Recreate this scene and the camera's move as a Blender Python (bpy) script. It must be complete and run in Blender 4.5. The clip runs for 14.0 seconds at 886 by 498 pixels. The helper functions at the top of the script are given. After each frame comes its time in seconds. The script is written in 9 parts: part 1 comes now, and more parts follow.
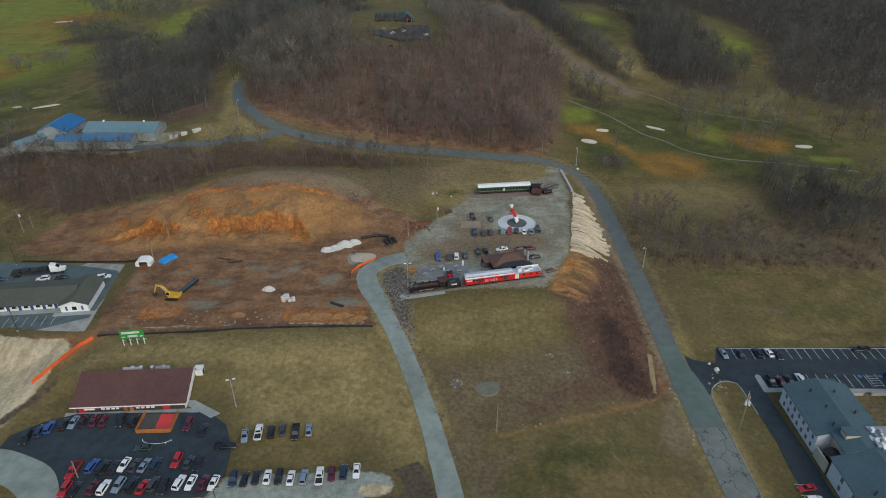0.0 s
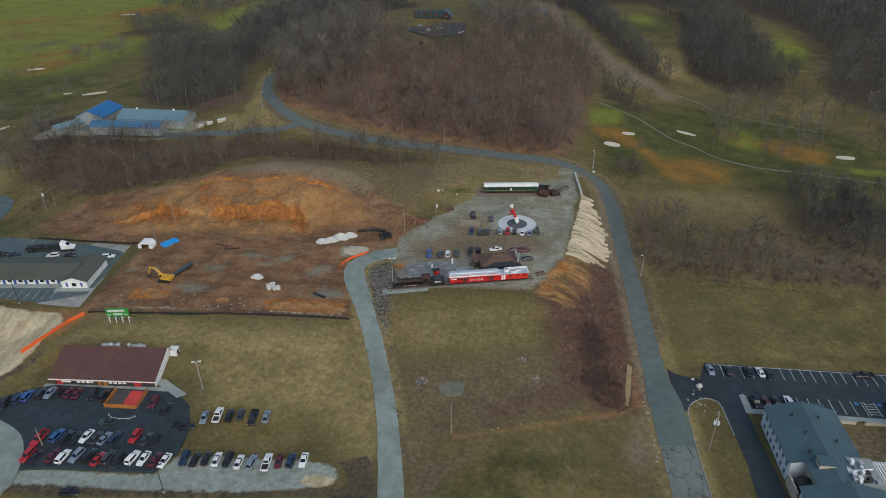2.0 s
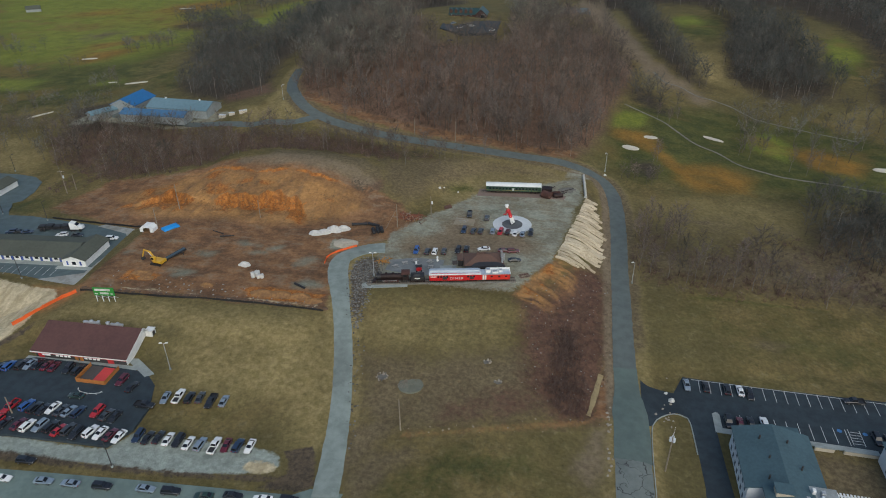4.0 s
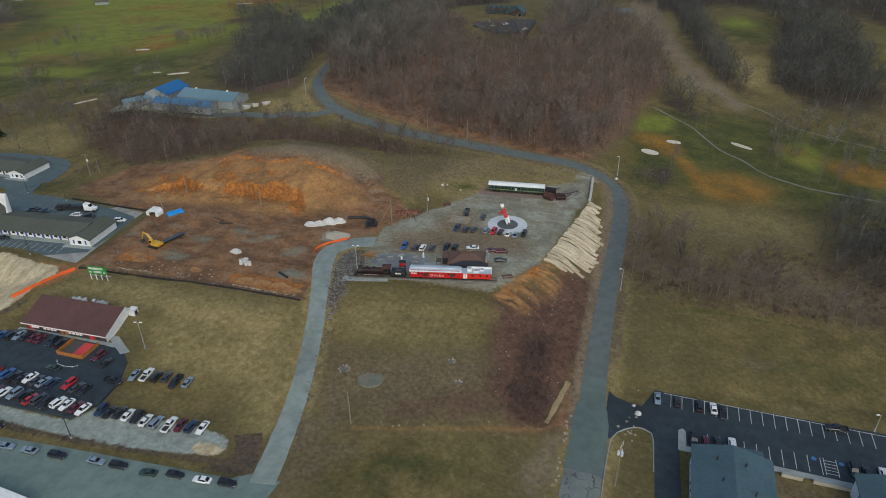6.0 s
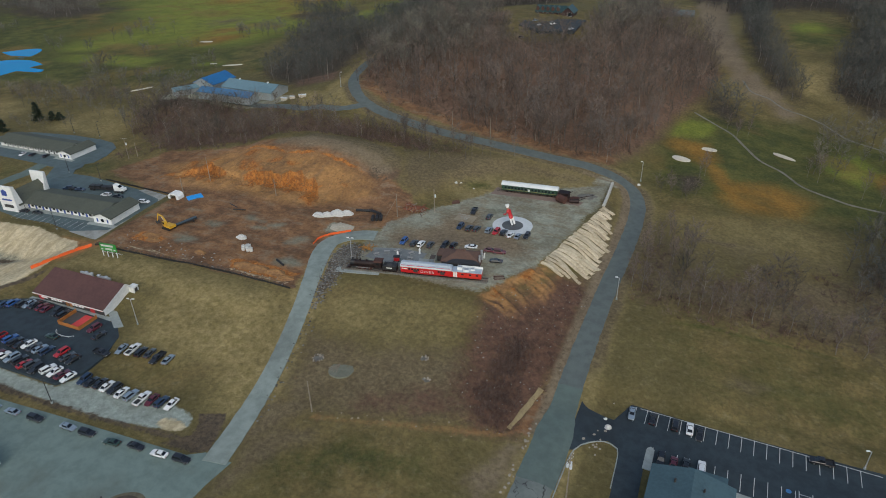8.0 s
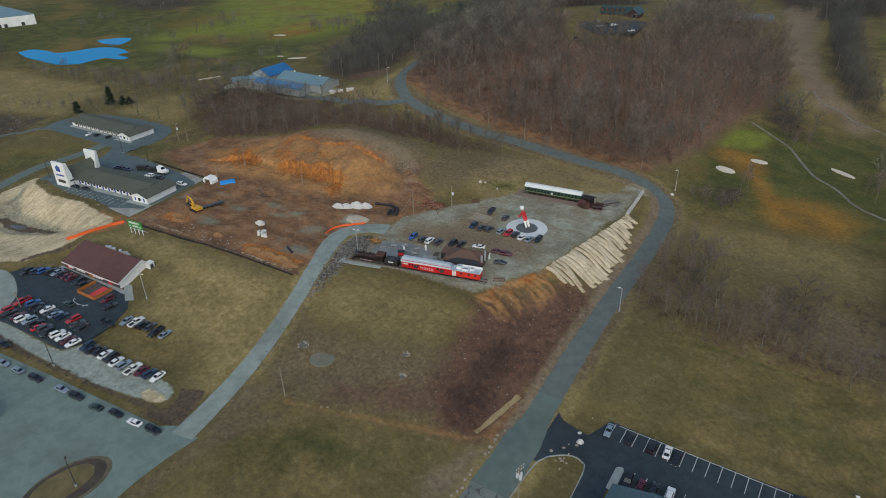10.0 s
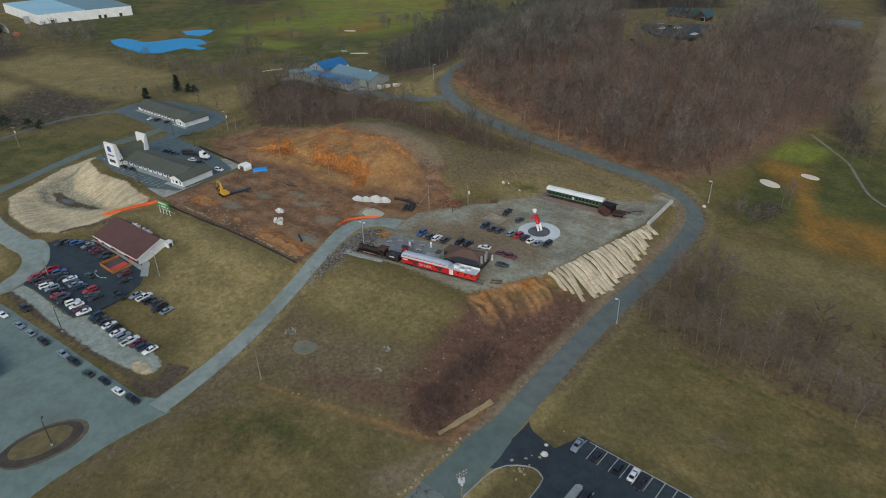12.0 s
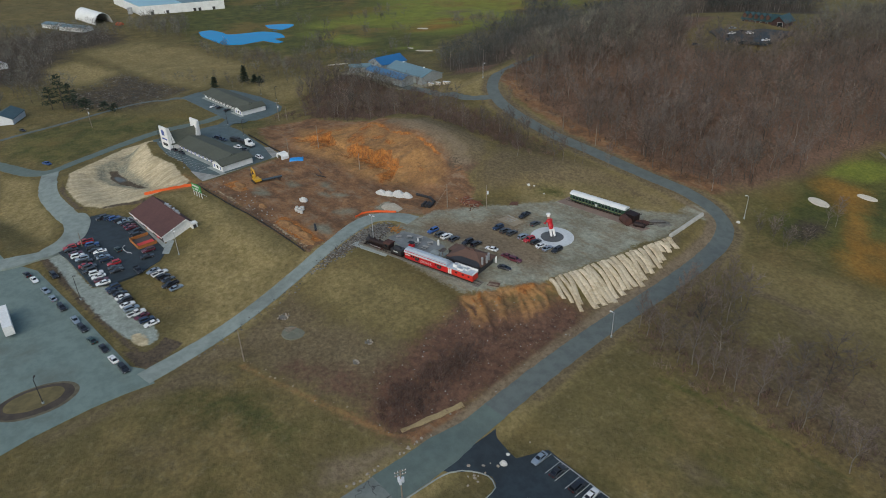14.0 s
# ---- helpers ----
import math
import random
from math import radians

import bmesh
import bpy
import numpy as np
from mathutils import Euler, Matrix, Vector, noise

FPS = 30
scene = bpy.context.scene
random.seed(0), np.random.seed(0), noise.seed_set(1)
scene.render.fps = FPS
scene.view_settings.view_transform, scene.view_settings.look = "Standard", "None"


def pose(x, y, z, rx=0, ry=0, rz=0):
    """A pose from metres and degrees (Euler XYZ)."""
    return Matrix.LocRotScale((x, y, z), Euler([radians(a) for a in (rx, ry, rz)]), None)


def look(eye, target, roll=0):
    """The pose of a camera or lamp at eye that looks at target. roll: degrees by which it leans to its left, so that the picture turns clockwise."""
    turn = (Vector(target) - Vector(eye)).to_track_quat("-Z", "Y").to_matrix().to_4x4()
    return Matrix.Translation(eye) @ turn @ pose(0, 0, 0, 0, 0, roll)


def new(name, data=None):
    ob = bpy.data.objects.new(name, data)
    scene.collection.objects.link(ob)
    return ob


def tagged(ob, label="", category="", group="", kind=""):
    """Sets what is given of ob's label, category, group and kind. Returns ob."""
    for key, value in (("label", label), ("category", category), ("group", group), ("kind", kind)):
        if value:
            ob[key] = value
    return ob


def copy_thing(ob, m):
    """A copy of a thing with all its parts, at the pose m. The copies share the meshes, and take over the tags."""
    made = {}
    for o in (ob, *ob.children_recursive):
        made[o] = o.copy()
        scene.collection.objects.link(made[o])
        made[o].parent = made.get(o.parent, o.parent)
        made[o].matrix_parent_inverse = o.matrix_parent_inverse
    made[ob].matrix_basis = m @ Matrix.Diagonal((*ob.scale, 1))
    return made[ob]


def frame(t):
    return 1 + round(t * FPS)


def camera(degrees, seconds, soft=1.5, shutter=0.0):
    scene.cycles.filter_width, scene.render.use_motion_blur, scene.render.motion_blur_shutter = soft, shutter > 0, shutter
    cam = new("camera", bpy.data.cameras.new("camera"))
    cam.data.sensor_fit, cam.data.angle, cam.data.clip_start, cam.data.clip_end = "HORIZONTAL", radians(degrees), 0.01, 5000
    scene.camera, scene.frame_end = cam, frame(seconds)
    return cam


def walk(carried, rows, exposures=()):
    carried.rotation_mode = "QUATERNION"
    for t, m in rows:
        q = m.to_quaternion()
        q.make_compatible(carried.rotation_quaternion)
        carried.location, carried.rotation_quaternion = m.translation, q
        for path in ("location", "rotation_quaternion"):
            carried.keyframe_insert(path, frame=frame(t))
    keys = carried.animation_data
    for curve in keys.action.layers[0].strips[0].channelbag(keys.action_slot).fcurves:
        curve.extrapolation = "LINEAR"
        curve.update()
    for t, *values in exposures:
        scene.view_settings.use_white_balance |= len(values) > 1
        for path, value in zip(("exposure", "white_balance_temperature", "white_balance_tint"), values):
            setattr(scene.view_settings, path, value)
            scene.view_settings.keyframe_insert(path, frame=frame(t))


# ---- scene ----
cam = camera(68.4, 14.0, 1.0)
METRES, EYE, TILT, LEAN, TURN = 175.0, 118.0, -30.0, 0.0, 0.0
ROWS = [
    (0.0, 0.0, 0.0, 0.0, 0.0, 0.0, -0.0),
    (0.5, 0.0348, 0.0032, -0.001, 1.45, -0.01, -0.77),
    (1.0, 0.0693, 0.0071, -0.002, 2.84, -0.03, -1.52),
    (1.5, 0.1042, 0.0118, -0.0021, 4.13, -0.08, -2.19),
    (2.0, 0.1393, 0.0173, -0.0018, 5.43, -0.14, -2.86),
    (2.5, 0.174, 0.0235, -0.001, 6.73, -0.22, -3.55),
    (3.0, 0.2088, 0.0306, 0.0003, 8.02, -0.31, -4.22),
    (5.5, 0.3797, 0.0776, 0.0122, 14.64, -1.03, -7.62),
    (6.0, 0.4127, 0.089, 0.0158, 15.99, -1.22, -8.3),
    (6.5, 0.4454, 0.1013, 0.02, 17.42, -1.44, -9.02),
    (7.0, 0.4781, 0.1146, 0.0244, 18.92, -1.69, -9.76),
    (7.5, 0.5103, 0.1288, 0.0292, 20.58, -1.97, -10.56),
    (8.0, 0.5422, 0.1441, 0.0344, 22.4, -2.3, -11.41),
    (10.5, 0.6913, 0.2353, 0.0698, 31.84, -4.48, -15.64),
    (11.0, 0.7192, 0.2564, 0.0787, 33.77, -5.01, -16.43),
    (11.5, 0.7464, 0.2785, 0.0877, 35.71, -5.56, -17.21),
    (12.0, 0.7728, 0.3014, 0.0973, 37.69, -6.15, -17.98),
    (12.5, 0.7985, 0.3254, 0.1076, 39.75, -6.75, -18.74),
    (13.0, 0.8231, 0.3501, 0.1184, 41.85, -7.44, -19.51),
    (13.5, 0.847, 0.3756, 0.1294, 43.97, -8.16, -20.26),
    (14.0, 0.8701, 0.4024, 0.141, 46.11, -8.91, -20.96),
]
walk(cam, [(t, pose(0, 0, EYE, TILT, LEAN, TURN) @ pose(METRES * x, METRES * y, METRES * z, 90 + pitch, roll, yaw)) for t, x, y, z, yaw, pitch, roll in ROWS], [(0.0, -0.08, 6400, 5.0)])

# ---- sky and sun: a dull overcast afternoon ----
SUN_UP, SUN_AROUND = radians(38), radians(150)
world = bpy.data.worlds.new("world")
scene.world = world
world.use_nodes = True
wn = world.node_tree.nodes
sky = wn.new("ShaderNodeTexSky")
sky.sky_type = "NISHITA"
sky.sun_disc = False
sky.sun_elevation = SUN_UP
sky.sun_rotation = SUN_AROUND
sky.air_density = 1.0
sky.dust_density = 2.0
wn["Background"].inputs["Strength"].default_value = 0.15
world.node_tree.links.new(sky.outputs["Color"], wn["Background"].inputs["Color"])
sun_data = bpy.data.lights.new("sun", "SUN")
sun_data.energy = 1.4
sun_data.angle = radians(70)
sun_data.color = (1.0, 0.97, 0.90)
sun = new("sun", sun_data)
sun_from = Vector((math.sin(SUN_AROUND) * math.cos(SUN_UP), math.cos(SUN_AROUND) * math.cos(SUN_UP), math.sin(SUN_UP)))
sun.matrix_world = look(sun_from * 400, (0, 0, 0))

# ---- materials ----
def nodes_of(name):
    m = bpy.data.materials.new(name)
    m.use_nodes = True
    nt = m.node_tree
    return m, nt, nt.nodes["Principled BSDF"]


def noise_node(nt, coord, scale, detail=4.0, rough=0.6, stretch=None):
    if stretch:
        mp = nt.nodes.new("ShaderNodeMapping")
        mp.inputs["Scale"].default_value = stretch
        nt.links.new(coord, mp.inputs["Vector"])
        coord = mp.outputs["Vector"]
    n = nt.nodes.new("ShaderNodeTexNoise")
    n.inputs["Scale"].default_value = scale
    n.inputs["Detail"].default_value = detail
    n.inputs["Roughness"].default_value = rough
    nt.links.new(coord, n.inputs["Vector"])
    return n.outputs["Fac"]


def ramp(nt, fac, lo, hi, a=0.0, b=1.0):
    r = nt.nodes.new("ShaderNodeMapRange")
    r.interpolation_type = "SMOOTHSTEP"
    for key, value in zip(("From Min", "From Max", "To Min", "To Max"), (lo, hi, a, b)):
        r.inputs[key].default_value = value
    nt.links.new(fac, r.inputs["Value"])
    return r.outputs["Result"]


def blend(nt, fac, a, b, mode="MIX"):
    m = nt.nodes.new("ShaderNodeMix")
    m.data_type, m.blend_type = "RGBA", mode
    for socket, value in ((m.inputs["Factor"], fac), (m.inputs[6], a), (m.inputs[7], b)):
        if isinstance(value, (int, float)):
            socket.default_value = value
        elif isinstance(value, tuple):
            socket.default_value = (*value, 1)
        else:
            nt.links.new(value, socket)
    return m.outputs[2]


def maths(nt, op, a, b):
    m = nt.nodes.new("ShaderNodeMath")
    m.operation = op
    for socket, value in zip(m.inputs, (a, b)):
        if isinstance(value, (int, float)):
            socket.default_value = value
        else:
            nt.links.new(value, socket)
    return m.outputs[0]


def bumped(nt, bsdf, height, strength, distance):
    b = nt.nodes.new("ShaderNodeBump")
    b.inputs["Strength"].default_value = strength
    b.inputs["Distance"].default_value = distance
    nt.links.new(height, b.inputs["Height"])
    nt.links.new(b.outputs["Normal"], bsdf.inputs["Normal"])


def paint(name, a, b=None, grain=1.0, broad=0.15, rough=0.7, metal=0.0, bump=0.0, vary=0.0, island=False, coat=0.0):
    """A surface of colour a, worn and stained towards b at two scales; vary: how far one piece differs from the next."""
    m, nt, bsdf = nodes_of(name)
    b = b or tuple(c * 0.7 for c in a)
    at = nt.nodes.new("ShaderNodeTexCoord").outputs["Object"]
    fine, wide = noise_node(nt, at, grain, 5), noise_node(nt, at, broad, 3)
    mixed = maths(nt, "ADD", maths(nt, "MULTIPLY", fine, 0.5), maths(nt, "MULTIPLY", wide, 0.5))
    col = blend(nt, ramp(nt, mixed, 0.35, 0.68), a, b)
    if vary:
        if island:
            rnd = nt.nodes.new("ShaderNodeNewGeometry").outputs["Random Per Island"]
        else:
            rnd = nt.nodes.new("ShaderNodeObjectInfo").outputs["Random"]
        hsv = nt.nodes.new("ShaderNodeHueSaturation")
        nt.links.new(ramp(nt, rnd, 0.0, 1.0, 1 - vary, 1 + vary), hsv.inputs["Value"])
        nt.links.new(col, hsv.inputs["Color"])
        col = hsv.outputs["Color"]
    nt.links.new(col, bsdf.inputs["Base Color"])
    bsdf.inputs["Roughness"].default_value = rough
    bsdf.inputs["Metallic"].default_value = metal
    bsdf.inputs["Coat Weight"].default_value = coat
    if bump:
        bumped(nt, bsdf, fine, 0.6, bump)
    return m


def clear(name, tint, rough=0.05):
    """Dark tinted glass as car and house windows show it from far off."""
    m, nt, bsdf = nodes_of(name)
    bsdf.inputs["Base Color"].default_value = (*tint, 1)
    bsdf.inputs["Roughness"].default_value = rough
    bsdf.inputs["IOR"].default_value = 1.5
    return m


def ground_material():
    m, nt, bsdf = nodes_of("ground")
    at = nt.nodes.new("ShaderNodeNewGeometry").outputs["Position"]
    broad = noise_node(nt, at, 0.018, 4)
    mid = noise_node(nt, at, 0.11, 5, 0.65)
    fine = noise_node(nt, at, 0.9, 5, 0.7)
    grit = noise_node(nt, at, 3.2, 4, 0.7)
    tuft = noise_node(nt, at, 0.42, 4, 0.7)
    edge = maths(nt, "ADD", maths(nt, "MULTIPLY", mid, 0.55), maths(nt, "MULTIPLY", fine, 0.45))
    # winter grass: straw, olive and greener hollows
    ruts = noise_node(nt, at, 1.0, 5, 0.7, (0.13, 0.27, 0.3))
    runs = noise_node(nt, at, 1.0, 4, 0.6, (0.55, 0.10, 0.15))
    grass = blend(nt, ramp(nt, mid, 0.36, 0.66), (0.182, 0.136, 0.056), (0.110, 0.092, 0.034))
    grass = blend(nt, ramp(nt, broad, 0.42, 0.62), grass, (0.134, 0.110, 0.046))
    grass = blend(nt, ramp(nt, tuft, 0.52, 0.72, 0.0, 0.6), grass, (0.214, 0.174, 0.093))
    grass = blend(nt, ramp(nt, fine, 0.50, 0.75, 0.0, 0.6), grass, (0.067, 0.064, 0.025))
    grass = blend(nt, ramp(nt, grit, 0.5, 0.8, 0.0, 0.55), grass, (0.062, 0.055, 0.023))
    soil = {
        "green": blend(nt, ramp(nt, mid, 0.35, 0.65), (0.102, 0.104, 0.030), (0.066, 0.072, 0.025)),
        "lush": blend(nt, ramp(nt, mid, 0.35, 0.65), (0.215, 0.232, 0.040), (0.150, 0.168, 0.034)),
        "tan": blend(nt, ramp(nt, mid, 0.35, 0.65), (0.265, 0.142, 0.032), (0.175, 0.112, 0.032)),
        "dry": blend(nt, ramp(nt, tuft, 0.35, 0.68), (0.300, 0.232, 0.104), (0.200, 0.156, 0.063)),
        "humus": blend(nt, ramp(nt, fine, 0.35, 0.7), (0.092, 0.070, 0.050), (0.046, 0.040, 0.030)),
        "clay": blend(nt, ramp(nt, mid, 0.36, 0.66), (0.385, 0.205, 0.078), (0.240, 0.132, 0.060)),
        "loam": blend(nt, ramp(nt, fine, 0.35, 0.7), (0.232, 0.178, 0.116), (0.165, 0.124, 0.078)),
        "slate": blend(nt, ramp(nt, fine, 0.35, 0.7), (0.235, 0.235, 0.178), (0.160, 0.158, 0.116)),
        "litter": blend(nt, ramp(nt, fine, 0.35, 0.7), (0.190, 0.115, 0.076), (0.116, 0.078, 0.056)),
        "lime": blend(nt, ramp(nt, tuft, 0.38, 0.66), (0.318, 0.354, 0.310), (0.262, 0.292, 0.254)),
        "mud": blend(nt, ramp(nt, fine, 0.35, 0.7), (0.125, 0.094, 0.062), (0.068, 0.054, 0.040)),
        "brown": blend(nt, ramp(nt, fine, 0.35, 0.7), (0.178, 0.138, 0.078), (0.112, 0.086, 0.049)),
        "scrub": blend(nt, ramp(nt, tuft, 0.36, 0.66), (0.152, 0.084, 0.056), (0.094, 0.056, 0.041)),
        "dirt": blend(nt, ramp(nt, mid, 0.36, 0.68), (0.262, 0.140, 0.068), (0.140, 0.078, 0.044)),
        "orange": blend(nt, ramp(nt, fine, 0.35, 0.68), (0.470, 0.192, 0.050), (0.235, 0.086, 0.028)),
        "gravel": blend(nt, ramp(nt, mid, 0.40, 0.62), (0.298, 0.300, 0.232), (0.222, 0.205, 0.148)),
        "pale": blend(nt, ramp(nt, runs, 0.36, 0.66), (0.570, 0.475, 0.310), (0.430, 0.350, 0.215)),
    }
    for key in ("green", "lush"):
        soil[key] = blend(nt, ramp(nt, broad, 0.52, 0.64, 0.0, 0.65), soil[key], (0.190, 0.128, 0.045))
    soil["gravel"] = blend(nt, ramp(nt, grit, 0.45, 0.8, 0.0, 0.3), soil["gravel"], (0.36, 0.345, 0.28))
    soil["clay"] = blend(nt, ramp(nt, runs, 0.50, 0.68, 0.0, 0.35), soil["clay"], (0.165, 0.118, 0.074))
    soil["gravel"] = blend(nt, ramp(nt, ruts, 0.48, 0.66, 0.0, 0.6), soil["gravel"], (0.205, 0.162, 0.100))
    soil["dirt"] = blend(nt, ramp(nt, fine, 0.5, 0.78, 0.0, 0.5), soil["dirt"], (0.240, 0.150, 0.090))
    soil["dirt"] = blend(nt, ramp(nt, ruts, 0.50, 0.64, 0.0, 0.55), soil["dirt"], (0.240, 0.178, 0.118))
    soil["dirt"] = blend(nt, ramp(nt, ruts, 0.50, 0.36, 0.0, 0.5), soil["dirt"], (0.095, 0.058, 0.036))
    soil["dry"] = blend(nt, ramp(nt, ruts, 0.50, 0.66, 0.0, 0.22), soil["dry"], (0.165, 0.135, 0.055))
    soil["orange"] = blend(nt, ramp(nt, runs, 0.48, 0.64, 0.0, 0.7), soil["orange"], (0.190, 0.098, 0.045))
    col = grass
    for key in ("dry", "green", "lush", "tan", "humus", "litter", "brown", "scrub", "dirt", "clay", "gravel", "loam", "lime", "pale", "slate", "mud", "orange"):
        a = nt.nodes.new("ShaderNodeAttribute")
        a.attribute_name = key
        raw = maths(nt, "ADD", a.outputs["Fac"], maths(nt, "MULTIPLY", maths(nt, "SUBTRACT", edge, 0.5), 1.6))
        soft = 0.34 if key in ("dry", "brown", "green", "lush", "tan", "litter", "humus", "scrub", "clay", "slate", "loam") else 0.14
        col = blend(nt, ramp(nt, raw, 0.5 - soft, 0.5 + soft), col, soil[key])
    # mowing lines, both ways across the lawns
    a = nt.nodes.new("ShaderNodeAttribute")
    a.attribute_name = "mown"
    for turn, scale, most in ((8, 0.125, 0.24), (98, 0.10, 0.17)):
        mp = nt.nodes.new("ShaderNodeMapping")
        mp.inputs["Rotation"].default_value = (0, 0, radians(turn))
        nt.links.new(at, mp.inputs["Vector"])
        w = nt.nodes.new("ShaderNodeTexWave")
        for key, value in (("Scale", scale), ("Distortion", 1.6), ("Detail", 3.0), ("Detail Scale", 1.2), ("Detail Roughness", 0.7)):
            w.inputs[key].default_value = value
        nt.links.new(mp.outputs["Vector"], w.inputs["Vector"])
        col = blend(nt, maths(nt, "MULTIPLY", maths(nt, "MULTIPLY", a.outputs["Fac"], ramp(nt, w.outputs["Fac"], 0.45, 0.95, 0.0, most)), ramp(nt, mid, 0.3, 0.6)), col, (0.062, 0.058, 0.022))
    # tussocks, clods and trodden spots lighten and darken every soil
    spots = noise_node(nt, at, 0.8, 5, 0.72)
    hsv = nt.nodes.new("ShaderNodeHueSaturation")
    nt.links.new(maths(nt, "MULTIPLY", ramp(nt, spots, 0.3, 0.72, 0.79, 1.20), ramp(nt, noise_node(nt, at, 0.06, 4, 0.65), 0.3, 0.7, 0.88, 1.10)), hsv.inputs["Value"])
    nt.links.new(col, hsv.inputs["Color"])
    nt.links.new(hsv.outputs["Color"], bsdf.inputs["Base Color"])
    bsdf.inputs["Roughness"].default_value = 0.95
    bsdf.inputs["Specular IOR Level"].default_value = 0.15
    bumped(nt, bsdf, maths(nt, "ADD", maths(nt, "ADD", fine, tuft), maths(nt, "MULTIPLY", grit, 0.6)), 1.0, 0.26)
    return m


def paving(name, a, b, crack=0.0, stain=(0.03, 0.03, 0.03), stained=0.35):
    """Asphalt or concrete: mottled, stained along broad blotches, with cracks where it is old."""
    m, nt, bsdf = nodes_of(name)
    at = nt.nodes.new("ShaderNodeNewGeometry").outputs["Position"]
    broad, mid, fine = noise_node(nt, at, 0.05, 4), noise_node(nt, at, 0.35, 5, 0.65), noise_node(nt, at, 4.0, 3)
    col = blend(nt, ramp(nt, mid, 0.35, 0.68), a, b)
    col = blend(nt, ramp(nt, broad, 0.5, 0.72, 0.0, stained), col, stain)
    col = blend(nt, ramp(nt, fine, 0.5, 0.8, 0.0, 0.25), col, tuple(c * 1.5 for c in a))
    if crack:
        v = nt.nodes.new("ShaderNodeTexVoronoi")
        v.feature = "DISTANCE_TO_EDGE"
        v.inputs["Scale"].default_value = crack
        wander = nt.nodes.new("ShaderNodeTexNoise")
        wander.inputs["Scale"].default_value = 0.35
        nt.links.new(at, wander.inputs["Vector"])
        bent = nt.nodes.new("ShaderNodeVectorMath")
        bent.operation = "MULTIPLY_ADD"
        bent.inputs[1].default_value = (7, 7, 0)
        nt.links.new(wander.outputs["Color"], bent.inputs[0])
        nt.links.new(at, bent.inputs[2])
        nt.links.new(bent.outputs["Vector"], v.inputs["Vector"])
        thin = maths(nt, "MULTIPLY", ramp(nt, v.outputs["Distance"], 0.0, 0.03, 0.95, 0.0), ramp(nt, mid, 0.3, 0.48))
        col = blend(nt, thin, col, (0.03, 0.03, 0.03))
    nt.links.new(col, bsdf.inputs["Base Color"])
    bsdf.inputs["Roughness"].default_value = 0.85
    bumped(nt, bsdf, fine, 0.4, 0.02)
    return m


def water_material():
    m, nt, bsdf = nodes_of("pond water painted sky blue")
    at = nt.nodes.new("ShaderNodeNewGeometry").outputs["Position"]
    # blue sky reflection put into the base colour; real specular nearly off
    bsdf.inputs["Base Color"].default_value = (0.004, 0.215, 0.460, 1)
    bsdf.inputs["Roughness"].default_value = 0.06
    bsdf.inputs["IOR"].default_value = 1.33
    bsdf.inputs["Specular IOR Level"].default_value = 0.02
    bumped(nt, bsdf, noise_node(nt, at, 0.5, 3), 0.15, 0.05)
    return m


GROUND = ground_material()
ASPHALT = paving("asphalt", (0.028, 0.042, 0.051), (0.017, 0.026, 0.033), stain=(0.012, 0.015, 0.018), stained=0.6)
ASPHALT_OLD = paving("faded asphalt", (0.090, 0.124, 0.128), (0.068, 0.094, 0.098), stain=(0.045, 0.058, 0.062))
ROAD = paving("worn road asphalt", (0.112, 0.131, 0.122), (0.085, 0.100, 0.094), stained=0.3, stain=(0.055, 0.065, 0.068))
ROAD_OLD = paving("cracked old asphalt", (0.170, 0.190, 0.172), (0.130, 0.146, 0.134), crack=0.17)
ROAD_MID = paving("resurfaced road asphalt", (0.112, 0.147, 0.130), (0.089, 0.118, 0.105), stain=(0.085, 0.10, 0.088))
DRIVE = paving("weathered greenish-grey drive", (0.250, 0.288, 0.258), (0.186, 0.216, 0.193), stain=(0.10, 0.11, 0.098), stained=0.6)
CONCRETE = paving("pale concrete drive", (0.312, 0.340, 0.322), (0.232, 0.254, 0.240), stain=(0.12, 0.125, 0.115))
YARD = paving("weathered grey yard", (0.158, 0.210, 0.188), (0.122, 0.164, 0.148), stain=(0.098, 0.108, 0.090), stained=0.65)
CHALK = paving("crushed limestone", (0.32, 0.32, 0.295), (0.21, 0.205, 0.18), stain=(0.15, 0.125, 0.085), stained=0.6)
LINE = paint("white line paint", (0.62, 0.62, 0.60), (0.42, 0.42, 0.40), 3.0, 0.6, 0.8)
BLUE_LINE = paint("blue bay paint", (0.06, 0.20, 0.45), None, 3.0)
WATER = water_material()


